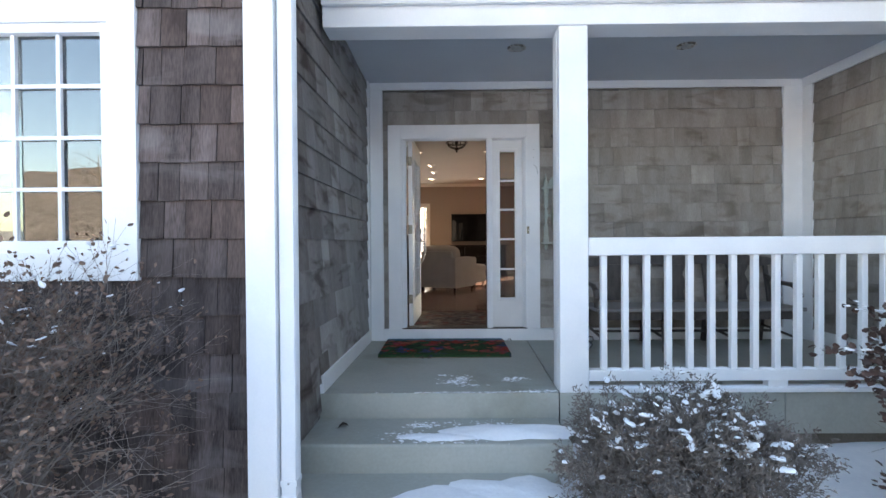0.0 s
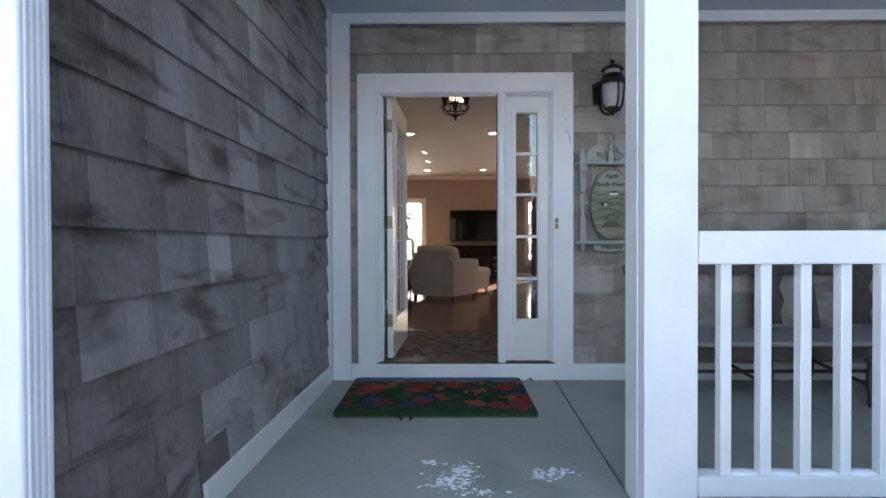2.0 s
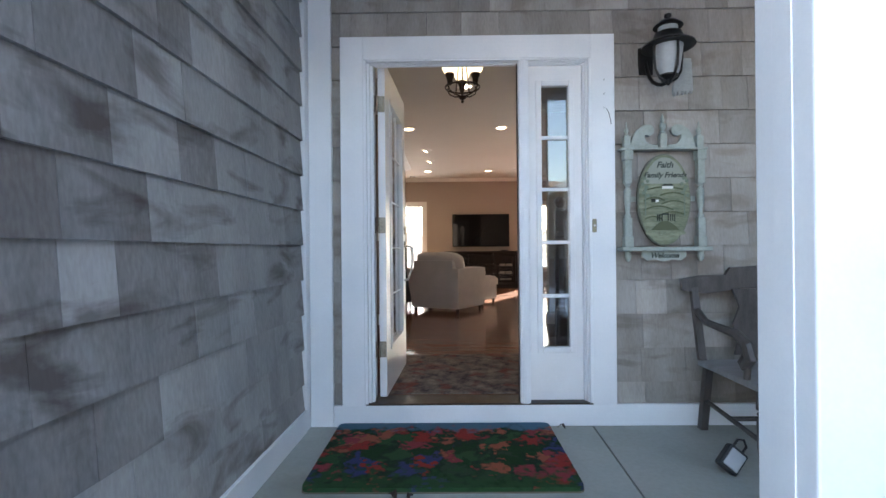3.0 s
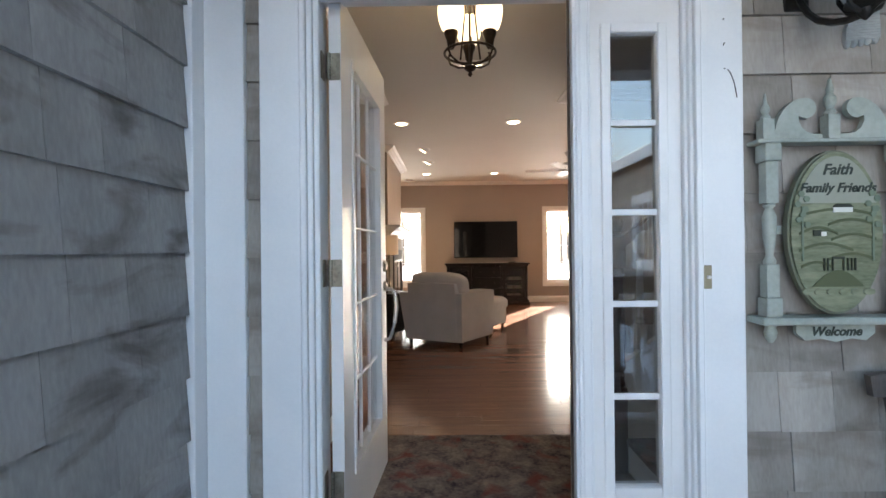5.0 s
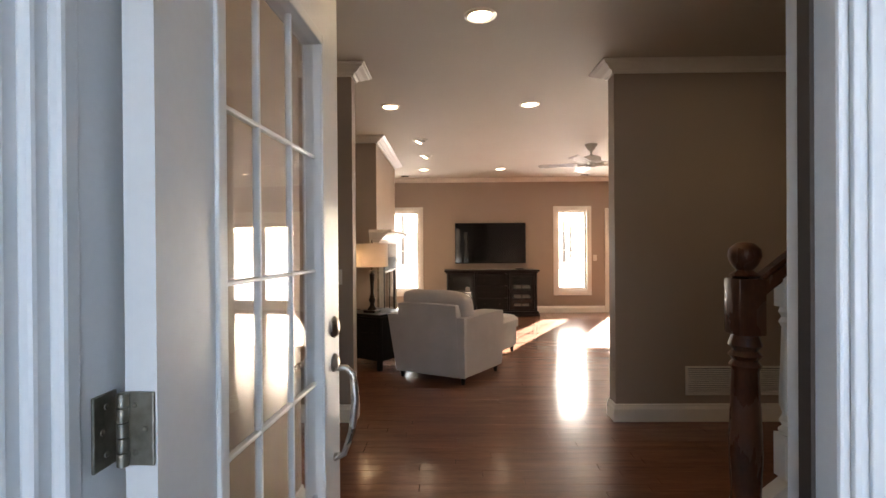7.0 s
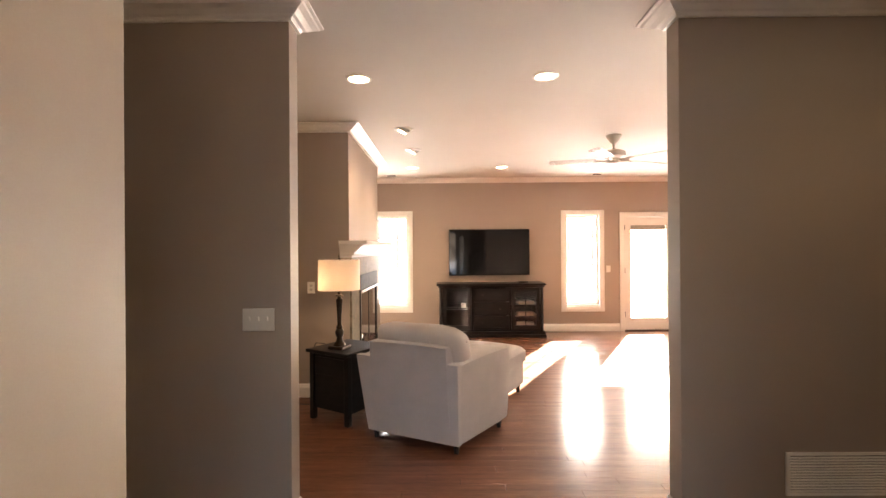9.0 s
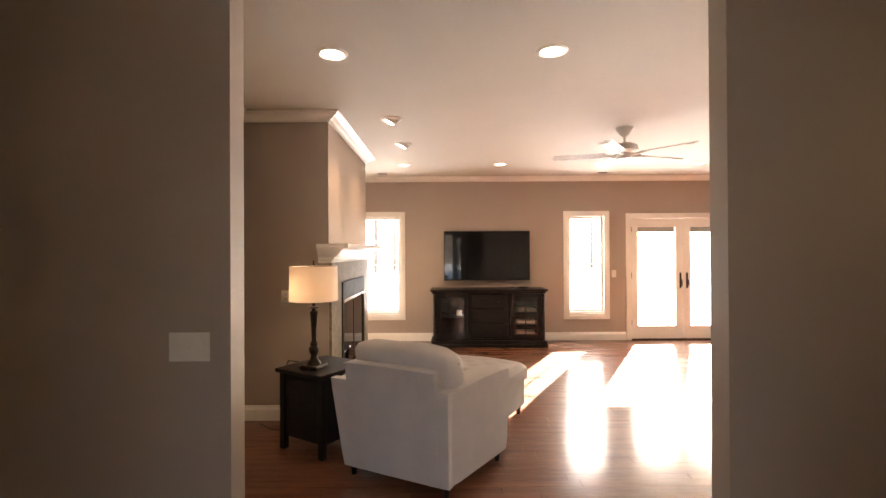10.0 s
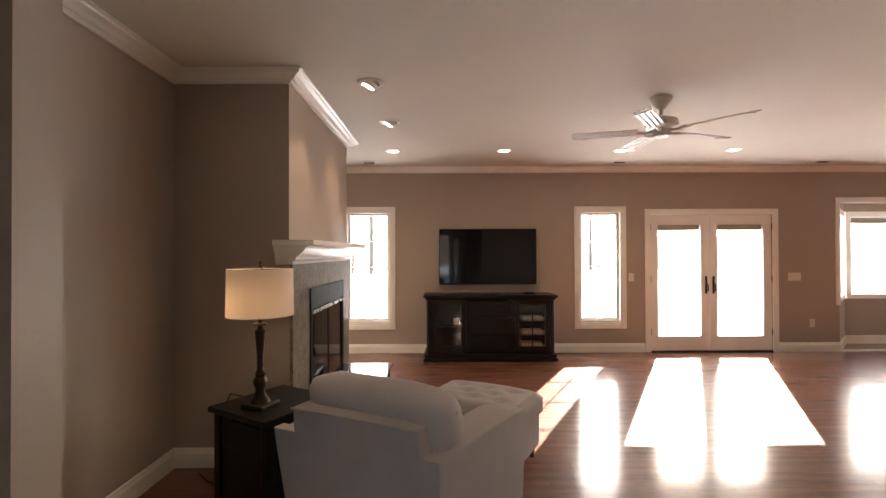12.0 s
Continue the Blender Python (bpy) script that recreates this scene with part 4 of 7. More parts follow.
def doormat():
    ob = thing("doormat", "floral doormat in red, green and blue before the door", "doormat", pose(0.30, 5.435, -0.125))
    m = bpy.data.materials.new("printed_coir_flowers")
    m.use_nodes = True
    n, l = m.node_tree.nodes, m.node_tree.links
    p = n["Principled BSDF"]
    tc = n.new("ShaderNodeTexCoord")
    vo = n.new("ShaderNodeTexVoronoi")
    vo.inputs["Scale"].default_value = 11
    no = n.new("ShaderNodeTexNoise")
    no.inputs["Scale"].default_value = 16
    no.inputs["Detail"].default_value = 6
    wob = n.new("ShaderNodeMix")
    wob.data_type = "VECTOR"
    wob.inputs[0].default_value = 0.22
    l.new(tc.outputs["Object"], no.inputs["Vector"])
    l.new(tc.outputs["Object"], wob.inputs[4])
    l.new(no.outputs["Color"], wob.inputs[5])
    l.new(wob.outputs[1], vo.inputs["Vector"])
    cr = n.new("ShaderNodeValToRGB")
    cr.color_ramp.interpolation = "CONSTANT"
    els = cr.color_ramp.elements
    cols = [(0.0, (0.02, 0.05, 0.02)), (0.2, (0.32, 0.04, 0.03)), (0.36, (0.035, 0.085, 0.035)), (0.5, (0.34, 0.10, 0.06)), (0.6, (0.05, 0.055, 0.15)), (0.72, (0.28, 0.05, 0.06)), (0.88, (0.035, 0.06, 0.035))]
    els[0].color = (*cols[0][1], 1)
    els[1].position, els[1].color = cols[1][0], (*cols[1][1], 1)
    for q, c in cols[2:]:
        e = els.new(q)
        e.color = (*c, 1)
    sep = n.new("ShaderNodeSeparateColor")
    l.new(vo.outputs["Color"], sep.inputs[0])
    l.new(sep.outputs[0], cr.inputs[0])
    dist = n.new("ShaderNodeMapRange")
    dist.inputs[1].default_value, dist.inputs[2].default_value = 0.48, 0.72
    l.new(vo.outputs["Distance"], dist.inputs[0])
    mx = n.new("ShaderNodeMix")
    mx.data_type = "RGBA"
    mx.inputs[7].default_value = (0.022, 0.04, 0.022, 1)
    l.new(cr.outputs[0], mx.inputs[6])
    l.new(dist.outputs[0], mx.inputs[0])
    # leaves crowd out the flowers towards the near side
    sp = n.new("ShaderNodeSeparateXYZ")
    l.new(wob.outputs[1], sp.inputs[0])
    low, dab, lit = n.new("ShaderNodeMapRange"), n.new("ShaderNodeTexNoise"), n.new("ShaderNodeMath")
    low.inputs[1].default_value, low.inputs[2].default_value, low.inputs[3].default_value, low.inputs[4].default_value = -0.3, 0.1, 0.62, -0.25
    l.new(sp.outputs[1], low.inputs[0])
    dab.inputs["Scale"].default_value = 26
    l.new(tc.outputs["Object"], dab.inputs["Vector"])
    lit.operation = "ADD"
    lit.use_clamp = True
    l.new(low.outputs[0], lit.inputs[0])
    l.new(dab.outputs[0], lit.inputs[1])
    sharp = n.new("ShaderNodeMapRange")
    sharp.inputs[1].default_value, sharp.inputs[2].default_value = 0.6, 0.85
    l.new(lit.outputs[0], sharp.inputs[0])
    green = n.new("ShaderNodeMix")
    green.data_type = "RGBA"
    green.inputs[7].default_value = (0.03, 0.075, 0.03, 1)
    l.new(sharp.outputs[0], green.inputs[0])
    l.new(mx.outputs[2], green.inputs[6])
    band = n.new("ShaderNodeMapRange")
    band.inputs[1].default_value, band.inputs[2].default_value = 0.31, 0.36
    l.new(sp.outputs[1], band.inputs[0])
    mx2 = n.new("ShaderNodeMix")
    mx2.data_type = "RGBA"
    mx2.inputs[7].default_value = (0.08, 0.16, 0.22, 1)
    l.new(green.outputs[2], mx2.inputs[6])
    l.new(band.outputs[0], mx2.inputs[0])
    l.new(mx2.outputs[2], p.inputs["Base Color"])
    p.inputs["Roughness"].default_value = 0.95
    p.inputs["Specular IOR Level"].default_value = 0.1
    f = n.new("ShaderNodeTexNoise")
    f.inputs["Scale"].default_value = 300
    bp = n.new("ShaderNodeBump")
    bp.inputs["Distance"].default_value = 0.006
    l.new(tc.outputs["Object"], f.inputs["Vector"])
    l.new(f.outputs[0], bp.inputs["Height"])
    l.new(bp.outputs[0], p.inputs["Normal"])
    out = []
    w, d, r = 0.625, 0.39, 0.035
    for cx, cy, s in ((w - r, d - r, 0), (-w + r, d - r, 90), (-w + r, -d + r, 180), (w - r, -d + r, 270)):
        for k in range(5):
            a = radians(s + 90 * k / 4)
            out.append((cx + r * math.cos(a), cy + r * math.sin(a)))
    b = prism(out, "z", 0.006, 0.026)
    part("surface", b, m, ob)
    part("backing", prism([(x * 1.004, y * 1.004) for x, y in out], "z", 0.0, 0.007), flat("coir_backing", (0.16, 0.13, 0.095), 0.95), ob, "brown coir edge")
    return ob


doormat()


def lantern():
    ob = thing("wall_lantern", "black metal wall lantern with frosted glass by the door", "lantern", pose(1.56, 5.60, 1.985))
    b = lathe([(0.004, 0.255), (0.018, 0.248), (0.02, 0.238), (0.012, 0.226), (0.012, 0.215), (0.05, 0.205), (0.075, 0.185), (0.078, 0.178), (0.055, 0.176)], 20)
    part("finial", b, "black", ob, smooth=True)
    part("collar", lathe([(0.052, 0.176), (0.052, 0.145), (0.066, 0.14)], 20), "frosted", ob, smooth=True)
    part("roof", lathe([(0.052, 0.148), (0.07, 0.142), (0.082, 0.11), (0.12, 0.085), (0.138, 0.075), (0.14, 0.066), (0.10, 0.072)], 24), "black", ob, smooth=True)
    part("glass", lathe([(0.045, -0.09), (0.06, -0.06), (0.078, 0.07)], 20), "frosted", ob, "frosted glass body", True)
    for a in (0, 90, 180, 270):
        c, s = math.cos(radians(a + 10)), math.sin(radians(a + 10))
        part("rib", tube([(0.083 * c, 0.083 * s, 0.075), (0.086 * c, 0.086 * s, 0.02), (0.078 * c, 0.078 * s, -0.06), (0.05 * c, 0.05 * s, -0.105), (0.02 * c, 0.02 * s, -0.12)], 0.007, sides=6), "black", ob, smooth=True)
    part("base", lathe([(0.004, -0.145), (0.018, -0.13), (0.022, -0.115), (0.05, -0.098), (0.05, -0.088)], 16), "black", ob, smooth=True)
    part("arm", tube([(0, 0.0, -0.125), (-0.01, 0.05, -0.122), (-0.015, 0.10, -0.105), (-0.02, 0.15, -0.075), (-0.02, 0.19, -0.035), (-0.02, 0.225, 0.02), (-0.02, 0.25, 0.08)], 0.011), "black", ob, smooth=True)
    part("wall_plate", boxed(-0.065, 0.025, 0.244, 0.262, 0.0, 0.17, bevel=0.008), "black", ob)
    return ob


def wall_ornament():
    ob = thing("wall_ornament", "pale grey ribbed metal ornament with a scalloped end on the wall", "ornament", pose(1.70, 5.862, 1.985))
    part("body", prism([(0.04, 0.10), (0.025, -0.03), (0.005, -0.06), (0.0, -0.105), (0.12, -0.09), (0.118, -0.02), (0.11, 0.10)], "y", -0.022, -0.002), "pewter", ob)
    for i in range(5):
        part("scallop", lathe([(0.002, -0.022), (0.008, -0.018), (0.0115, -0.008), (0.0115, 0.018)], 10, at=(0.012 + 0.024 * i, -0.012, -0.105 + 0.004 * i)), "pewter", ob, smooth=True)
    for i in range(20):
        z = -0.10 + 0.0088 * i
        k = max(0.0, min(1.0, (z + 0.06) / 0.04))
        part("rib", tube([(0.002 + 0.022 * k, -0.023, z), (0.06, -0.026, z + 0.003), (0.118 - 0.004 * k, -0.023, z + 0.007)], 0.0026, sides=5), "pewter", ob)
    return ob


lantern()
wall_ornament()


def sign():
    ob = thing("welcome_sign", "sage green carved wooden welcome sign with painted oval", "sign", pose(1.618, 5.845, 0.862))
    for x in (-0.215, 0.215):
        part("drop", lathe([(0.006, 0.0), (0.016, 0.015), (0.02, 0.035), (0.016, 0.05), (0.02, 0.062)], 12, at=(x, -0.05, 0)), "sage", ob, smooth=True)
        part("foot_block", boxed(x - 0.026, x + 0.026, -0.076, -0.024, 0.087, 0.15, bevel=0.004), "sage", ob)
        part("lower_shaft", boxed(x - 0.021, x + 0.021, -0.07, -0.03, 0.15, 0.26, bevel=0.003), "sage", ob)
        part("spindle", lathe([(0.017, 0.26), (0.02, 0.27), (0.011, 0.29), (0.02, 0.36), (0.021, 0.42), (0.011, 0.445), (0.019, 0.455), (0.017, 0.462)], 12, None, (x, -0.05, 0)), "sage", ob, smooth=True)
        part("upper_shaft", boxed(x - 0.021, x + 0.021, -0.07, -0.03, 0.462, 0.60, bevel=0.003), "sage", ob)
        part("head_block", boxed(x - 0.027, x + 0.027, -0.078, -0.022, 0.60, 0.659, bevel=0.004), "sage", ob)
        b = boxed(x - 0.02, x + 0.02, -0.058, -0.018, 0.676, 0.745, bevel=0.003)
        part("finial", lathe([(0.013, 0.745), (0.016, 0.752), (0.009, 0.762), (0.014, 0.775), (0.013, 0.785), (0.006, 0.80), (0.003, 0.832)], 14, b, (x, -0.038, 0)), "sage", ob)
    part("shelf", boxed(-0.265, 0.265, -0.095, 0.0, 0.062, 0.087, bevel=0.006), "sage", ob)
    part("cornice", boxed(-0.258, 0.258, -0.066, 0.0, 0.662, 0.676, bevel=0.005), "sage", ob)
    for s in (-1, 1):
        out = [(0.192, 0.676), (0.192, 0.686)] + [(0.096 + 0.09 * math.cos(radians(a)) ** 1.25, 0.70 + 0.115 * math.sin(radians(a))) for a in range(12, 90, 13)]
        out += [(0.084 + 0.034 * math.cos(radians(a)), 0.781 + 0.034 * math.sin(radians(a))) for a in range(90, 290, 20)] + [(0.108, 0.755), (0.108, 0.737), (0.098, 0.715), (0.08, 0.70), (0.055, 0.695), (0.03, 0.693), (0.03, 0.676)]
        part("scroll", prism([(s * x, z) for x, z in out], "y", -0.045, -0.025), "sage", ob)
    b = boxed(-0.02, 0.02, -0.058, -0.018, 0.676, 0.758, bevel=0.003)
    part("finial", lathe([(0.013, 0.758), (0.018, 0.768), (0.01, 0.78), (0.018, 0.797), (0.018, 0.815), (0.009, 0.83), (0.012, 0.84), (0.004, 0.88)], 14, b, (0, -0.038, 0)), "sage", ob)
    part("rail", boxed(-0.2, 0.2, -0.02, 0.0, 0.36, 0.39), "sage", ob)
    plaque = material("painted_green_landscape", (0.10, 0.115, 0.062), (0.26, 0.275, 0.18), 0.55, 3, 0.2, (3, 3, 12), fine=14, fine_mix=0.3)

    def oval(rx, rz, n=48):
        return [(rx * math.cos(2 * math.pi * k / n), 0.365 + rz * math.sin(2 * math.pi * k / n)) for k in range(n)]
    part("oval_rim", prism(oval(0.157, 0.272), "y", -0.052, -0.03), flat("olive_rim", (0.16, 0.17, 0.12)), ob, "shaded olive rim")
    part("oval_panel", prism(oval(0.15, 0.264), "y", -0.061, -0.053), plaque, ob, "painted hills and house on a green oval")
    part("painted_sky", prism([p for p in oval(0.138, 0.25) if p[1] > 0.44], "y", -0.0635, -0.0612), flat("pale_green_cream_paint", (0.30, 0.31, 0.25)), ob, "pale painted sky")
    olive, leafy, pale_paint, dark_paint = flat("olive_paint", (0.085, 0.10, 0.045)), flat("grey_green_paint", (0.16, 0.20, 0.14)), flat("white_paint", (0.7, 0.7, 0.64)), flat("dark_paint", (0.03, 0.035, 0.02))
    for x0, x1, z, h in ((-0.125, 0.125, 0.425, 0.02), (-0.03, 0.12, 0.395, 0.016), (-0.125, 0.0, 0.365, 0.02), (-0.02, 0.125, 0.345, 0.018), (-0.125, 0.05, 0.31, 0.022), (-0.03, 0.12, 0.28, 0.018), (-0.12, -0.02, 0.255, 0.016)):
        arc = [(x0 + (x1 - x0) * k / 8, z + h * math.sin(math.pi * k / 8)) for k in range(9)]
        part("painted_hill", prism(arc + [(x, q - 0.009) for x, q in arc[::-1]], "y", -0.0646, -0.0615), olive, ob)
    arc = [(-0.085 + 0.17 * k / 12, 0.185 + 0.055 * math.sin(math.pi * k / 12)) for k in range(13)]
    part("painted_mound", prism(arc, "y", -0.0652, -0.0615), olive, ob)
    for k in range(6):
        part("painted_bush", prism([(-0.1 + 0.04 * k + 0.02 * math.cos(q * 0.7854), 0.168 + 0.011 * math.sin(q * 0.7854)) for q in range(8)], "y", -0.066, -0.0615), plaque, ob)
    part("painted_barn", boxed(-0.015, 0.048, -0.066, -0.062, 0.43, 0.446), pale_paint, ob)
    part("painted_roof", prism([(-0.018, 0.446), (0.052, 0.446), (0.04, 0.458), (-0.004, 0.458)], "y", -0.066, -0.062), dark_paint, ob)
    part("painted_house", boxed(-0.055, -0.038, -0.066, -0.062, 0.352, 0.366), pale_paint, ob)
    part("painted_shed", boxed(-0.08, -0.056, -0.066, -0.062, 0.352, 0.372), dark_paint, ob)
    part("painted_arch", boxed(-0.02, 0.02, -0.0665, -0.062, 0.276, 0.284), dark_paint, ob)
    for x in (-0.047, -0.036, -0.02, 0.016, 0.03, 0.042, 0.054):
        part("painted_gatepost", boxed(x, x + 0.004, -0.0662, -0.062, 0.238, 0.279), dark_paint, ob)
    for x in (-0.118, 0.112):
        part("painted_trunk", boxed(x, x + 0.006, -0.0662, -0.062, 0.27, 0.45), leafy, ob)
        for k in range(7):
            cx, cz, r = x + 0.003 + 0.016 * math.cos(k * 2.4), 0.39 + 0.017 * k, 0.011
            part("painted_foliage", prism([(cx + r * math.cos(q * 1.047), cz + r * math.sin(q * 1.047)) for q in range(6)], "y", -0.0658 - 0.0003 * k, -0.062), leafy, ob)
    out = [(-0.13, 0.06), (0.13, 0.06), (0.13, 0.03), (0.1, 0.005), (0.05, 0.012), (0.0, 0.0), (-0.05, 0.012), (-0.1, 0.005), (-0.13, 0.03)]
    part("nameboard", prism(out, "y", -0.05, -0.035), "sage", ob)
    ink = flat("dark_green_ink", (0.03, 0.04, 0.03))
    for words, z, size, y in (("Faith", 0.555, 0.05, -0.0645), ("Family Friends", 0.497, 0.043, -0.0645), ("Welcome", 0.022, 0.042, -0.0515)):
        cu = bpy.data.curves.new("lettering", "FONT")
        cu.body = words
        cu.size = size
        cu.align_x = "CENTER"
        cu.extrude = 0.0008
        cu.offset = 0.0012
        cu.shear = 0.3
        tmp = bpy.data.objects.new("lettering", cu)
        scene.collection.objects.link(tmp)
        me = bpy.data.meshes.new_from_object(tmp.evaluated_get(bpy.context.evaluated_depsgraph_get()))
        bpy.data.objects.remove(tmp)
        me.materials.clear()
        me.materials.append(ink)
        t = new("lettering", me)
        t.parent = ob
        t.matrix_basis = pose(0, y, z, 90)
    return ob


sign()


def bench():
    ob = thing("porch_bench", "dark weathered wooden settee with scrolled arms", "bench", pose(2.755, 5.45, -0.125) @ Matrix.Diagonal((1, 1, 0.95, 1)))
    w, d = 1.0, 0.25
    part("seat", boxed(-w, w, -d - 0.02, d, 0.415, 0.45, bevel=0.01), "bench_seat", ob, "worn grey plank seat")
    part("apron", boxed(-w + 0.05, w - 0.05, -d + 0.02, -d + 0.045, 0.33, 0.416), "bench", ob)
    for x in (-w + 0.07, -0.33, 0.33, w - 0.07):
        b = lathe([(0.02, 0), (0.026, 0.03), (0.02, 0.06), (0.03, 0.12), (0.032, 0.25), (0.022, 0.27), (0.032, 0.285), (0.022, 0.30), (0.034, 0.31), (0.034, 0.416)], 12, at=(x, -d + 0.03, 0))
        part("leg", b, "bench", ob, smooth=True)
        out = [(d + 0.10, 0.0), (d + 0.055, 0.0), (d - 0.01, 0.42), (d + 0.03, 0.42)]
        part("leg", prism(out, "x", x - 0.02, x + 0.02), "bench", ob)
        part("stretcher", tube([(x, -d + 0.03, 0.14), (x, d + 0.06, 0.19)], 0.013), "bench", ob)
    part("stretcher", tube([(-w + 0.07, 0.05, 0.165), (w - 0.07, 0.05, 0.165)], 0.014), "bench", ob)
    for x in (-w + 0.02, -0.33, 0.33, w - 0.02):
        out = [(d - 0.03, 0.45), (d + 0.0, 0.45), (d + 0.085, 0.88), (d + 0.055, 0.88)]
        part("back_post", prism(out, "x", x - 0.02, x + 0.02), "bench", ob)
    out = [(-w - 0.05, 0.86), (-w - 0.06, 0.93), (-w + 0.06, 0.95), (-w + 0.2, 0.955), (-w + 0.23, 1.0), (-0.4, 1.02), (0.4, 1.02), (w - 0.23, 1.0), (w - 0.2, 0.955), (w - 0.06, 0.95), (w + 0.06, 0.93), (w + 0.05, 0.86), (w - 0.1, 0.84), (w - 0.3, 0.87), (-w + 0.3, 0.87), (-w + 0.1, 0.84)]
    part("crest_rail", prism(out, "y", d + 0.055, d + 0.08), "bench", ob, "scalloped top rail")
    for x in (-0.66, 0.0, 0.66):
        out = [(x - 0.11, 0.47), (x + 0.11, 0.47), (x + 0.09, 0.56), (x + 0.12, 0.66), (x + 0.08, 0.76), (x + 0.12, 0.87), (x - 0.12, 0.87), (x - 0.08, 0.76), (x - 0.12, 0.66), (x - 0.09, 0.56)]
        part("splat", prism(out, "y", d + 0.02, d + 0.035), "bench", ob)
    for s in (-1, 1):
        x = s * (w - 0.02)
        pts = [(x, d + 0.03, 0.74), (x, d - 0.06, 0.685), (x, 0.05, 0.675), (x, -0.1, 0.665), (x, -0.18, 0.62), (x, -0.20, 0.56), (x, -0.16, 0.51), (x, -0.13, 0.53), (x, -0.15, 0.56)]
        part("arm", tube(pts, [0.02, 0.02, 0.022, 0.026, 0.03, 0.03, 0.026, 0.02, 0.014], sides=8), "bench", ob, smooth=True)
        part("arm_post", tube([(x, -0.17, 0.45), (x, -0.18, 0.53)], 0.016), "bench", ob)
    return ob


bench()


def key_box():
    ob = thing("key_lock_box", "small grey and black key lock box on the porch floor", "lock box", pose(1.61, 5.19, -0.125, 0, 0, -14))
    b = boxed(-0.04, 0.04, -0.022, 0.022, 0.004, 0.1, bevel=0.01)
    part("body", b, flat("black_rubber", (0.02, 0.02, 0.022)), ob, m=pose(0, 0, 0.030, -22, 40, 0) @ Matrix.Scale(1.2, 4))
    part("face", boxed(-0.03, 0.03, -0.027, -0.021, 0.016, 0.088, bevel=0.004), flat("pale_grey_enamel", (0.36, 0.37, 0.38)), ob, m=pose(0, 0, 0.030, -22, 40, 0) @ Matrix.Scale(1.2, 4))
    part("shackle", tube([(-0.02, 0, 0.095), (-0.02, 0, 0.13), (0, 0, 0.145), (0.02, 0, 0.13), (0.02, 0, 0.095)], 0.005), "black", ob, m=pose(0, 0, 0.030, -22, 40, 0) @ Matrix.Scale(1.2, 4), smooth=True)


key_box()
for cx, cy in ((0.97, 4.95), (2.49, 4.94)):
    ob = thing("porch_downlight", "round recessed porch ceiling light with metal rim", "ceiling light", pose(cx, cy, 2.70), group="porch ceiling lights")
    part("rim", lathe([(0.085, 0.0), (0.085, -0.006), (0.065, -0.012), (0.06, -0.004), (0.05, 0.0)], 28), "nickel", ob, smooth=True)
    part("bulb", lathe([(0.048, -0.002), (0.044, -0.012), (0.02, -0.018), (0.002, -0.019)], 20), "frosted", ob, smooth=True)
bell = thing("doorbell", "small brass doorbell button on the casing", "doorbell", pose(1.215, 5.822, 1.08))
part("plate", boxed(-0.013, 0.013, 0, 0.006, -0.04, 0.04, bevel=0.003), flat("old_brass", (0.28, 0.24, 0.15), 0.4), bell)
part("button", lathe([(0.006, 0), (0.006, 0.01)], 10, at=(0, 0, 0)), "plastic", bell, m=pose(0, 0, 0, 90))


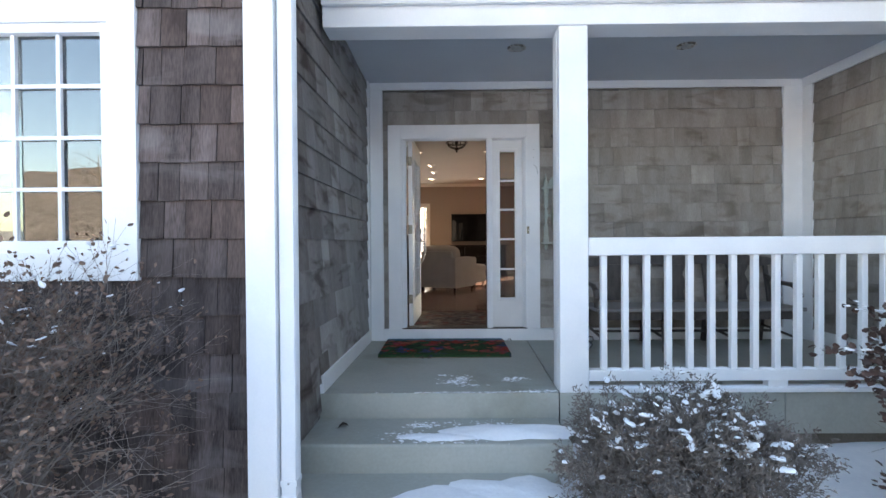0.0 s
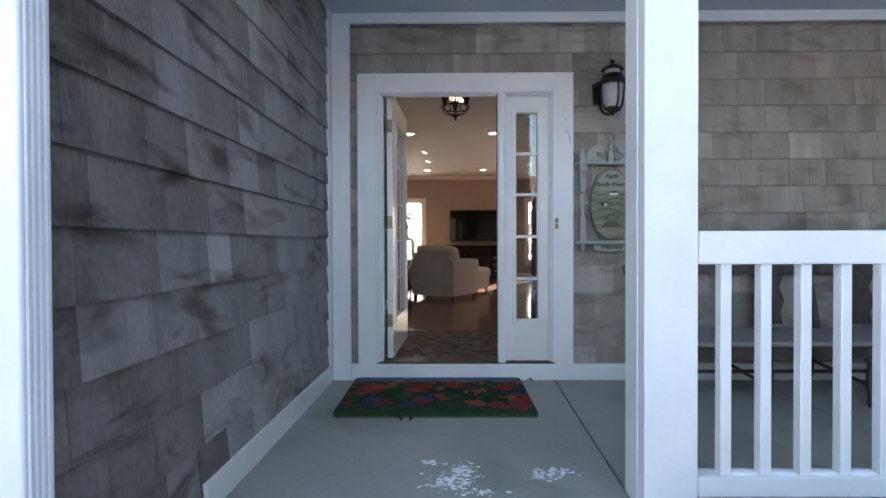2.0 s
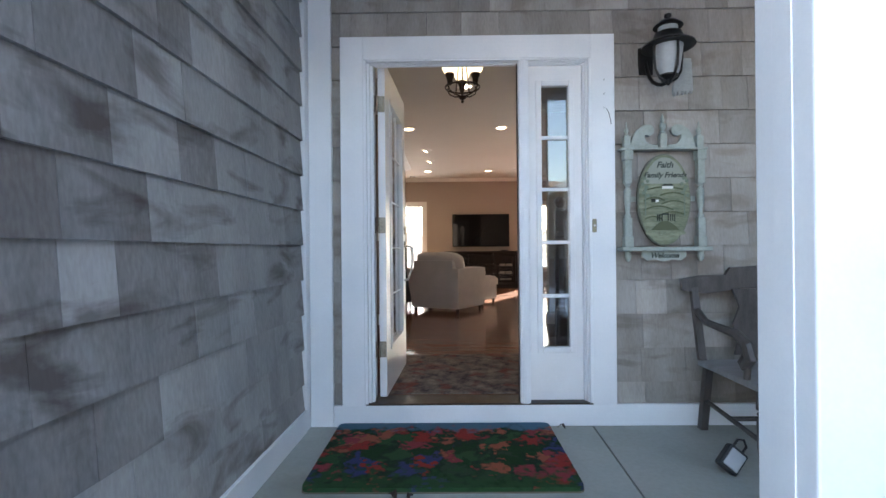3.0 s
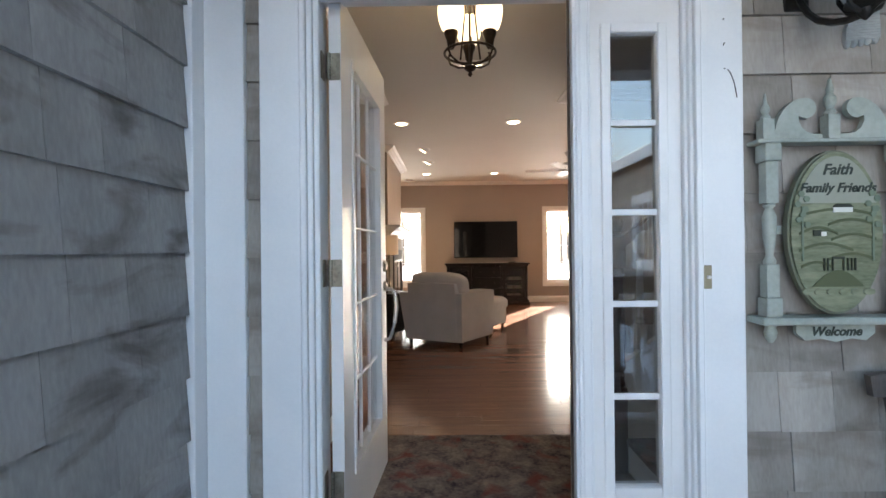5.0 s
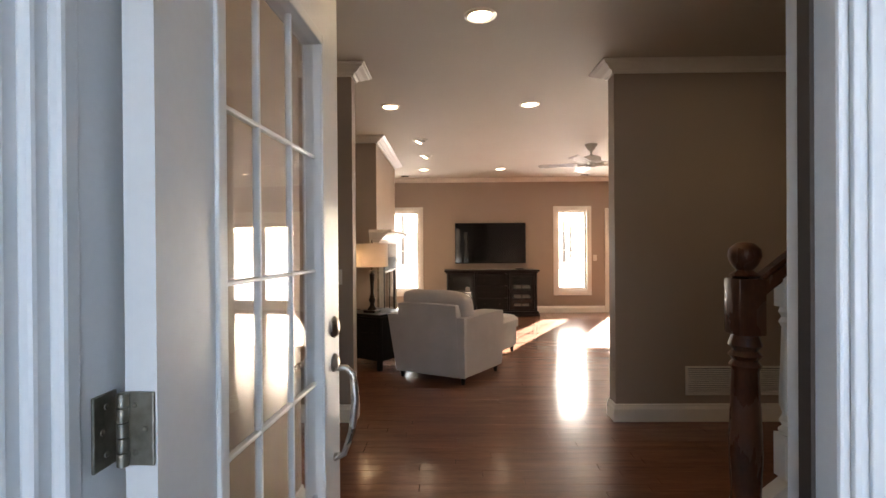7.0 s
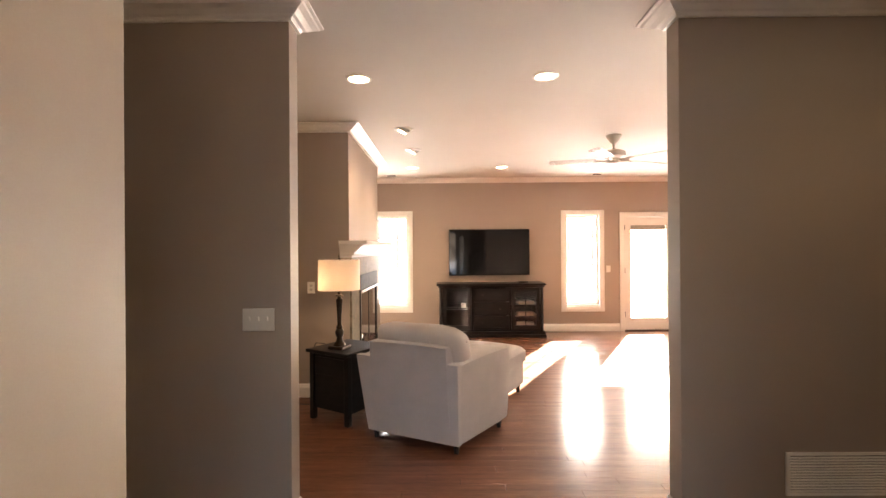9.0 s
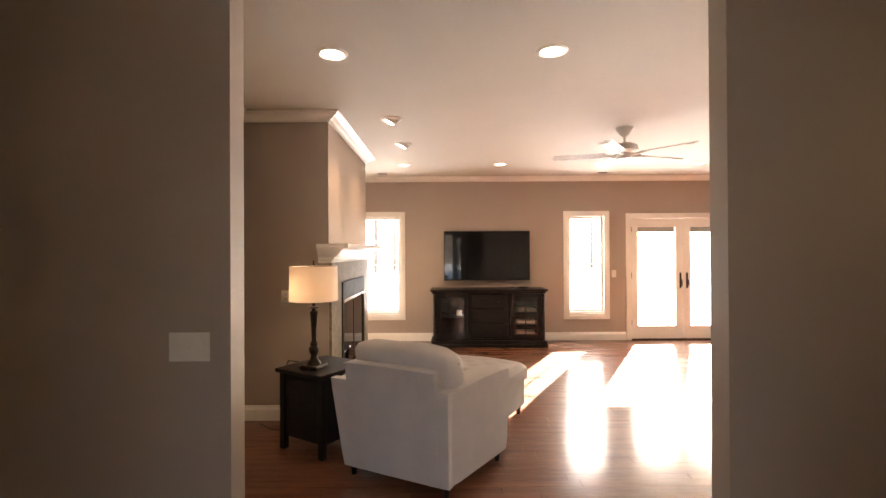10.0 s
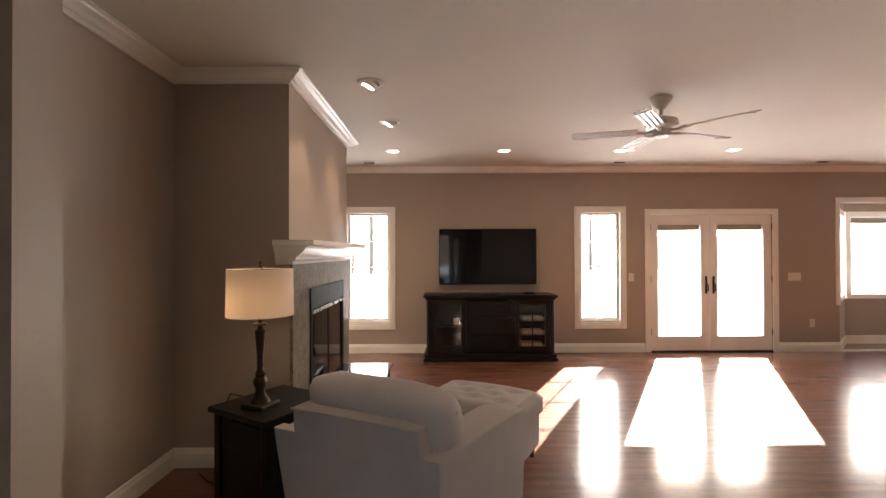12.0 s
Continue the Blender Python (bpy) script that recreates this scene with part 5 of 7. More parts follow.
# ---- shrubs ----
def shrub(name, label, cx, cy, z, rx, ry, h, stems, seed, leaf_key, leaf_n, leaf_size, snow_n, snow_size, spread=0.7, depth=4, twig_r=0.006, slim=0.28):
    rng = random.Random(seed)
    ob = thing(name, label, "shrub", pose(cx, cy, z))
    vs, fs, tips = [], [], []

    def twig(a, b2, r0, r1):
        d = (b2 - a).normalized()
        u = d.orthogonal().normalized()
        v = d.cross(u)
        k = len(vs)
        for p, r in ((a, r0), (b2, r1)):
            for q in range(3):
                an = 2.0944 * q
                vs.append(p + r * (math.cos(an) * u + math.sin(an) * v))
        for q in range(3):
            fs.append((k + q, k + (q + 1) % 3, k + 3 + (q + 1) % 3, k + 3 + q))

    def grow(p, d, length, r, lev):
        q = p
        for _ in range(2):
            d = (d + Vector((rng.gauss(0, 0.22), rng.gauss(0, 0.22), rng.gauss(0.03, 0.16)))).normalized()
            q2 = q + d * length * 0.5
            twig(q, q2, r, r * 0.75)
            r *= 0.75
            q = q2
            if lev < 2:
                tips.append((q, d))
        if lev <= 0 or abs(q.x) > rx * 1.25 or abs(q.y) > ry * 1.25 or q.z > h * 1.05:
            return
        for _ in range(rng.choice((2, 3, 3))):
            e = (d + Vector((rng.gauss(0, 0.55), rng.gauss(0, 0.55), rng.gauss(0.05, 0.4)))).normalized()
            grow(q, e, length * rng.uniform(0.6, 0.85), r, lev - 1)
    for _ in range(stems):
        a = rng.uniform(0, 2 * math.pi)
        s = rng.uniform(0.1, 1) * spread
        d = Vector((math.cos(a) * s * rx / h, math.sin(a) * s * ry / h, 1)).normalized()
        grow(Vector((math.cos(a) * 0.12 * rx, math.sin(a) * 0.12 * ry, -0.03)), d, h * rng.uniform(0.3, 0.42), twig_r, depth)
    me = bpy.data.meshes.new("twigs")
    me.from_pydata(vs, [], fs)
    me.materials.append(M["twig"])
    t = new("twigs", me)
    t["kind"] = "stuff"
    t.parent = ob
    lv, lf = [], []
    tips = [q for q in tips if abs(q[0].x) < rx * 1.3]
    for _ in range(leaf_n):
        p, d = rng.choice(tips)
        p = p + Vector((rng.gauss(0, 0.015), rng.gauss(0, 0.015), rng.gauss(0, 0.015)))
        s = leaf_size * rng.uniform(0.6, 1.3)
        a = (d + Vector((rng.gauss(0, 0.6), rng.gauss(0, 0.6), rng.gauss(0, 0.6)))).normalized()
        u = a.orthogonal().normalized()
        u.rotate(Euler((rng.uniform(0, 6), rng.uniform(0, 6), 0)))
        u = (u - a * u.dot(a)).normalized()
        nrm = a.cross(u)
        k = len(lv)
        lift = nrm * s * 0.1
        lv += [p, p + a * s * 0.25 + u * s * slim * 0.85 + lift, p + a * s * 0.7 + u * s * slim * 0.9 + lift, p + a * s, p + a * s * 0.7 - u * s * slim * 0.9 + lift, p + a * s * 0.25 - u * s * slim * 0.85 + lift]
        lf += [(k, k + 1, k + 2, k + 3), (k, k + 3, k + 4, k + 5)]
    me = bpy.data.meshes.new("leaves")
    me.from_pydata(lv, [], lf)
    me.materials.append(M[leaf_key])
    t = new("leaves", me)
    t["kind"] = "stuff"
    t.parent = ob
    bm = bmesh.new()
    top = sorted(tips, key=lambda q: -q[0].z + rng.gauss(0, h * 0.3))
    for p, d in top[:snow_n]:
        s = snow_size * rng.choice((0.4, 0.6, 0.8, 1.0, 1.3, 1.7))
        r = bmesh.ops.create_icosphere(bm, subdivisions=2, radius=1, matrix=Matrix.Translation(p + Vector((0, 0, s * 0.3))) @ Vector((d.x, d.y, 0.25 * d.z + 0.01)).to_track_quat("X", "Z").to_matrix().to_4x4() @ Matrix.Diagonal((s * rng.uniform(1.1, 2.6), s * rng.uniform(0.6, 1.2), s * rng.uniform(0.35, 0.6), 1)))
        for v in r["verts"]:
            v.co += Vector((rng.gauss(0, s * 0.12), rng.gauss(0, s * 0.12), rng.gauss(0, s * 0.09)))
    part("snow", bm, "snow", ob, "clumps of snow on the twigs", True)["kind"] = "stuff"
    return ob


shrub("bare_shrub", "leafless brown shrub with dry leaves before the wing window", -1.9, 2.5, -0.5, 0.88, 0.5, 1.33, 130, 3, "leaf", 11000, 0.027, 330, 0.0075, 1.15, 4, 0.009)
shrub("juniper_shrub", "low spreading juniper laden with snow by the porch", 1.56, 3.08, -0.5, 0.68, 0.55, 0.62, 60, 8, "needle", 52000, 0.026, 420, 0.012, 1.3, 4, 0.005, 0.13)
shrub("leafy_shrub", "brown-leaved shrub with snow beside the porch", 3.1, 2.72, -0.5, 0.5, 0.45, 1.12, 44, 12, "round_leaf", 9000, 0.04, 520, 0.014, 0.95, 4, 0.006, 0.42)

# the porch stands this far behind its own drawing lines, to meet the door wall
OUTSIDE += [o for o in scene.objects if o not in already and o.parent is None]
for o in OUTSIDE:
    o.location.y += 0.12

# ---- foyer things ----
def chandelier():
    ob = thing("chandelier", "dark bronze three-light chandelier with lit frosted glass shades", "chandelier", pose(0.46, 6.84, 2.1))
    part("finial", lathe([(0.003, 0.0), (0.014, 0.012), (0.008, 0.024), (0.03, 0.04), (0.034, 0.052), (0.012, 0.062), (0.012, 0.085)], 16), "bronze", ob, smooth=True)
    ring = [(0.135 * math.cos(2 * math.pi * k / 36), 0.135 * math.sin(2 * math.pi * k / 36), 0.125) for k in range(36)]
    part("hoop", tube(ring, 0.007, closed=True), "bronze", ob, smooth=True)
    for k in range(6):
        a = radians(60 * k + 30)
        c, s = math.cos(a), math.sin(a)
        part("scroll_bar", tube([(0.01 * c, 0.01 * s, 0.055), (0.07 * c, 0.07 * s, 0.062), (0.118 * c, 0.118 * s, 0.09), (0.135 * c, 0.135 * s, 0.125), (0.12 * c, 0.12 * s, 0.155)], 0.006, sides=6), "bronze", ob, smooth=True)
    for a in (90, 210, 330):
        c, s = math.cos(radians(a)), math.sin(radians(a))
        part("rod", tube([(0.06 * c, 0.06 * s, 0.08), (0.045 * c, 0.045 * s, 0.2), (0.012 * c, 0.012 * s, 0.5)], 0.005, sides=6), "bronze", ob, smooth=True)
        x, y = 0.115 * c, 0.115 * s
        part("cup", lathe([(0.012, 0.125), (0.02, 0.14), (0.024, 0.17), (0.036, 0.2), (0.036, 0.215)], 16, at=(x, y, 0)), "bronze", ob, smooth=True)
        part("glass_shade", lathe([(0.03, 0.212), (0.05, 0.23), (0.064, 0.27), (0.07, 0.32), (0.066, 0.36), (0.062, 0.358)], 20, at=(x, y, 0)), "shade_glow", ob, "lit frosted glass shade", True)
    part("stem", tube([(0, 0, 0.06), (0, 0, 0.62)], 0.006), "bronze", ob)
    part("canopy", lathe([(0.015, 0.595), (0.05, 0.61), (0.062, 0.635), (0.062, 0.64)], 20), "bronze", ob, smooth=True)


chandelier()


def rug():
    ob = thing("entry_rug", "faded brown and red patterned rug inside the door", "rug", pose(0.5, 6.76, 0.0))
    m = material("faded_woven_rug", (0.04, 0.03, 0.036), (0.30, 0.235, 0.185), 0.95, 9, 0.4, fine=60, fine_mix=0.35, spec=0.05, stain=(0.20, 0.055, 0.04), stain_scale=6, stain_part=0.8)
    b = boxed(-0.72, 0.72, -0.58, 0.58, 0.0, 0.009, bevel=0.003)
    part("weave", b, m, ob)
    for x in (-0.69, 0.69):
        part("border", boxed(x - 0.025, x + 0.025, -0.575, 0.575, 0.009, 0.0105), flat("dark_red_border", (0.10, 0.04, 0.03), 0.95), ob)


rug()


def stairs():
    ob = thing("staircase", "red-brown wooden stairs with white balusters and turned newel", "staircase")
    nx, ny = 1.225, 6.86
    slope = 0.78
    b = boxed(nx - 0.041, nx + 0.041, ny - 0.041, ny + 0.041, 1.075, 1.245, bevel=0.008)
    lathe([(0.03, 1.245), (0.042, 1.252), (0.03, 1.262), (0.022, 1.268), (0.036, 1.285), (0.045, 1.308), (0.042, 1.33), (0.025, 1.348), (0.005, 1.353)], 20, b, (nx, ny, 0))
    lathe([(0.036, 0.45), (0.046, 0.47), (0.036, 0.49), (0.046, 0.51), (0.036, 0.53), (0.046, 0.55), (0.04, 0.6), (0.046, 0.72), (0.036, 0.97), (0.044, 0.985), (0.034, 1.0), (0.046, 1.015), (0.034, 1.03), (0.046, 1.045), (0.036, 1.075)], 20, b, (nx, ny, 0))
    box(b, nx - 0.041, nx + 0.041, ny - 0.041, ny + 0.041, 0.0, 0.45, bevel=0.006)
    part("newel_post", b, "oak", ob, "turned red-brown newel with ball top", True)
    hz = lambda x: 1.19 + slope * (x - nx)
    out = [(nx + 0.03, hz(nx + 0.03) - 0.035), (nx + 0.03, hz(nx + 0.03) + 0.03), (4.2, hz(4.2) + 0.03), (4.2, hz(4.2) - 0.035)]
    b = prism(out, "y", ny - 0.03, ny + 0.03)
    bmesh.ops.bevel(b, geom=[e for e in b.edges], offset=0.012, segments=2, affect="EDGES")
    part("handrail", b, "oak", ob, "", True)
    x = nx + 0.125
    while x < 2.9:
        zt, zb = hz(x) - 0.03, hz(x) - 0.62
        b = boxed(x - 0.024, x + 0.024, ny - 0.024, ny + 0.024, zt - 0.10, zt + 0.02, bevel=0.003)
        box(b, x - 0.026, x + 0.026, ny - 0.026, ny + 0.026, zb - 0.02, zb + 0.11, bevel=0.003)
        lathe([(0.02, zb + 0.11), (0.025, zb + 0.122), (0.014, zb + 0.135), (0.022, zb + 0.15), (0.013, zb + 0.17), (0.022, zb + 0.2), (0.02, zb + 0.26), (0.014, zt - 0.16), (0.022, zt - 0.145), (0.014, zt - 0.13), (0.022, zt - 0.115), (0.018, zt - 0.10)], 12, b, (x, ny, 0))
        part("baluster", b, "trim_in", ob, "white turned baluster", True)
        x += 0.13
    cz = lambda x: hz(x) - 0.64
    part("stringer", prism([(nx + 0.03, 0.0), (nx + 0.03, cz(nx + 0.03)), (4.2, cz(4.2)), (4.2, 0.0)], "y", ny - 0.025, ny + 0.025), "trim_in", ob, "white stringer")
    for k in range(9):
        x0, z1 = nx + 0.05 + 0.235 * k, 0.185 * (k + 1)
        part("tread", boxed(x0 - 0.02, x0 + 0.26, 6.13, ny - 0.027, z1 - 0.03, z1, bevel=0.006), "oak", ob)
        part("riser", boxed(x0, x0 + 0.018, 6.13, ny - 0.027, z1 - 0.185, z1 - 0.031), "trim_in", ob)


stairs()


def plate(name, label, x, y, z, w, h, toggles, way="y", category="switch"):
    ob = thing(name, label, category, pose(x, y, z))
    part("plate", boxed(-w / 2, w / 2, -0.006, 0, -h / 2, h / 2, bevel=0.003), "plastic", ob)
    for i in range(toggles):
        u = (i - (toggles - 1) / 2) * 0.046
        if category == "switch":
            part("toggle", boxed(u - 0.005, u + 0.005, -0.016, -0.005, -0.006, 0.016, bevel=0.002), "plastic", ob)
        else:
            for s in (-0.02, 0.02):
                part("socket", boxed(u - 0.014, u + 0.014, -0.008, -0.005, s - 0.012, s + 0.012, bevel=0.003), flat("shadowed_plastic", (0.5, 0.48, 0.44)), ob)


plate("light_switch", "white triple toggle switch plate on the taupe wall", -0.568, FL, 1.118, 0.165, 0.117, 3)
plate("light_switch", "white switch plate beside the tall window", 3.305, TV_Y, 1.108, 0.075, 0.12, 1)
plate("light_switch", "white triple switch plate beside the patio doors", 5.73, TV_Y, 1.108, 0.19, 0.117, 3)
plate("wall_outlet", "white wall outlet low on the taupe wall", 5.988, TV_Y, 0.42, 0.072, 0.117, 1, category="outlet")
plate("wall_outlet", "white plate on the chimney side", -0.955, CH[1], 1.10, 0.075, 0.117, 1, category="outlet")
plate("wall_outlet", "white wall outlet beyond the stairs", 3.45, FL, 0.42, 0.072, 0.117, 1, category="outlet")

vent = thing("return_air_grille", "white louvred return air grille low on the wall", "grille", pose(2.57, FL, 0.31))
for dims in ((-0.43, 0.43, -0.012, 0, 0.095, 0.11), (-0.43, 0.43, -0.012, 0, -0.11, -0.095), (-0.43, -0.41, -0.012, 0, -0.095, 0.095), (0.41, 0.43, -0.012, 0, -0.095, 0.095)):
    part("frame", boxed(*dims, bevel=0.002), "trim_in", vent)
part("backing", boxed(-0.41, 0.41, -0.003, -0.001, -0.095, 0.095), "sheath", vent)
for k in range(13):
    part("louvre", boxed(-0.41, 0.41, -0.0075, 0.0, -0.0045, 0.0045), "trim_in", vent, m=pose(0, -0.003, -0.085 + 0.0142 * k, 35))

# ---- ceiling fixtures ----
for cx, cy in CANS:
    ob = thing("recessed_light", "lit round recessed ceiling light with white rim", "ceiling light", pose(cx, cy, CEIL), group="recessed ceiling lights")
    part("rim", lathe([(0.098, 0.0), (0.098, -0.005), (0.078, -0.012), (0.07, -0.006), (0.066, -0.001)], 28), "trim_in", ob, smooth=True)
    part("bulb", lathe([(0.066, -0.004), (0.05, -0.011), (0.02, -0.014), (0.001, -0.0145)], 24), "can_glow", ob, "glowing bulb", True)
for cx, cy in SPOTS:
    ob = thing("eyeball_spotlight", "lit eyeball ceiling spotlight aimed at the chimney", "spotlight", pose(cx, cy, CEIL), group="eyeball spotlights")
    part("rim", lathe([(0.1, 0.0), (0.1, -0.006), (0.07, -0.014), (0.068, 0.0)], 28), "trim_in", ob, smooth=True)
    b = lathe([(0.066, 0.0), (0.064, -0.012), (0.05, -0.034), (0.046, -0.034)], 24)
    part("eyeball", b, "trim_in", ob, smooth=True, m=pose(0, 0, 0, 0, 28, 0))
    part("bulb", lathe([(0.045, -0.035), (0.03, -0.039), (0.002, -0.040)], 20), "can_glow", ob, "glowing bulb", True, m=pose(0, 0, 0, 0, 28, 0))
for vx in (-0.51, 2.98, 5.82):
    ob = thing("ceiling_vent", "small white ceiling air register", "vent", pose(vx, 14.68, CEIL), group="ceiling vents")
    part("frame", boxed(-0.09, 0.09, -0.06, 0.06, -0.008, 0.0, bevel=0.003), "trim_in", ob)
    for k in range(5):
        part("slat", boxed(-0.075, 0.075, -0.004, 0.004, -0.011, -0.007), "black", ob, m=pose(0, -0.04 + 0.02 * k, 0))


def fan():
    ob = thing("ceiling_fan", "white five-blade ceiling fan with slatted blades at rest", "ceiling fan", pose(2.30, 11.97, CEIL))
    part("canopy", lathe([(0.085, 0.0), (0.085, -0.012), (0.075, -0.03), (0.035, -0.085), (0.02, -0.095)], 24), "fan_white", ob, smooth=True)
    part("downrod", tube([(0, 0, -0.09), (0, 0, -0.17)], 0.014), "fan_white", ob)
    part("motor", lathe([(0.03, -0.155), (0.09, -0.165), (0.125, -0.185), (0.13, -0.235), (0.10, -0.255), (0.07, -0.26)], 28), "fan_white", ob, smooth=True)
    part("switch_cup", lathe([(0.07, -0.26), (0.075, -0.285), (0.06, -0.315), (0.02, -0.325), (0.002, -0.326)], 24), "fan_white", ob, smooth=True)
    for k in range(5):
        m = pose(0, 0, -0.27, 0, 0, -53 + 72 * k)
        arm = part("blade_iron", tube([(0.06, 0, 0.0), (0.12, 0, -0.012), (0.2, 0, 0.0)], [0.014, 0.012, 0.016]), "fan_white", ob, smooth=True, m=m)
        for j in range(4):
            y = (j - 1.5) * 0.034
            part("slat", boxed(0.18, 0.72 - 0.012 * abs(j - 1.5), y - 0.011, y + 0.011, -0.004, 0.004, bevel=0.003, seg=1), "fan_white", ob, m=m @ pose(0, 0, 0, 12))
        part("cross_bar", boxed(0.19, 0.215, -0.06, 0.06, -0.010, -0.003), "fan_white", ob, m=m @ pose(0, 0, 0, 12))
        part("cross_bar", boxed(0.655, 0.67, -0.06, 0.06, -0.010, -0.003), "fan_white", ob, m=m @ pose(0, 0, 0, 12))


fan()


# ---- chimney ----
def fireplace():
    x, y0, y1 = CH
    structure("wall_chimney", holed("x", LX + 0.001, x, y0, y1, -0.02, CEIL, []), "taupe", "taupe painted chimney breast")
    ob = thing("fireplace", "granite fireplace with white mantel and black glass doors", "fireplace")
    oy0, oy1, oz = 11.82, 13.06, 1.20
    part("surround", holed("x", x + 0.001, x + 0.025, y0 + 0.005, y1 - 0.005, 0.0, 1.41, [(oy0, oy1, -1, oz)]), "stone", ob, "mottled green-brown granite surround")
    part("firebox", boxed(x + 0.002, x + 0.01, oy0, oy1, 0.0, oz), "firebox", ob)
    for dims in ((x + 0.01, x + 0.04, oy0, oy0 + 0.05, 0.0, oz), (x + 0.01, x + 0.04, oy1 - 0.05, oy1, 0.0, oz), (x + 0.01, x + 0.04, oy0 + 0.05, oy1 - 0.05, oz - 0.17, oz), (x + 0.01, x + 0.04, oy0 + 0.05, oy1 - 0.05, 0.0, 0.12)):
        part("frame", boxed(*dims, bevel=0.004), "black", ob)
    part("hood", boxed(x + 0.04, x + 0.052, oy0 + 0.04, oy1 - 0.04, oz - 0.205, oz - 0.175, bevel=0.003), "nickel", ob, "metal strip over the glass")
    n = 2
    for k in range(n):
        a = oy0 + 0.05 + (oy1 - oy0 - 0.1) * k / n
        c = oy0 + 0.05 + (oy1 - oy0 - 0.1) * (k + 1) / n
        part("glass_door", boxed(x + 0.018, x + 0.026, a + 0.006, c - 0.006, 0.13, oz - 0.18), "screen", ob, "dark glass fire door")
        part("door_rail", boxed(x + 0.016, x + 0.032, c - 0.008, c + 0.008, 0.12, oz - 0.17), "black", ob)
    # mantel with stepped crown below its shelf
    prof = [(0.0, 1.40), (0.03, 1.40), (0.03, 1.42), (0.05, 1.43), (0.055, 1.45), (0.085, 1.47), (0.12, 1.50), (0.13, 1.515), (0.15, 1.52), (0.15, 1.53), (0.19, 1.535), (0.19, 1.57), (0.0, 1.57)]
    bm = bmesh.new()
    rings = []
    for py, sgn, px in ((y0, -0.4, x - 0.09), (y0, -0.4, None), (y1, 0.4, None), (y1, 0.4, x - 0.09)):
        rings.append([bm.verts.new((px if px is not None else x + u, py + sgn * u, z)) for u, z in prof])
    for a, b2 in zip(rings, rings[1:]):
        for k in range(len(prof)):
            bm.faces.new((a[k], a[(k + 1) % len(prof)], b2[(k + 1) % len(prof)], b2[k]))
    bm.faces.new(rings[0])
    bm.faces.new(rings[-1][::-1])
    part("mantel", bm, "trim_in", ob, "white moulded mantel shelf")


fireplace()


# ---- television wall ----
def television():
    ob = thing("television", "large black flat-screen television mounted on the wall", "television", pose(1.175, TV_Y - 0.045, 1.42))
    w, h = 0.715, 0.41
    part("back", boxed(-w + 0.05, w - 0.05, 0.0, 0.045, -h + 0.06, h - 0.06, bevel=0.01), "black", ob)
    part("bezel", boxed(-w, w, -0.02, 0.0, -h, h, bevel=0.004), "black", ob)
    part("screen", boxed(-w + 0.01, w - 0.01, -0.0225, -0.0195, -h + 0.02, h - 0.01), "screen", ob, "dark glossy screen")


television()


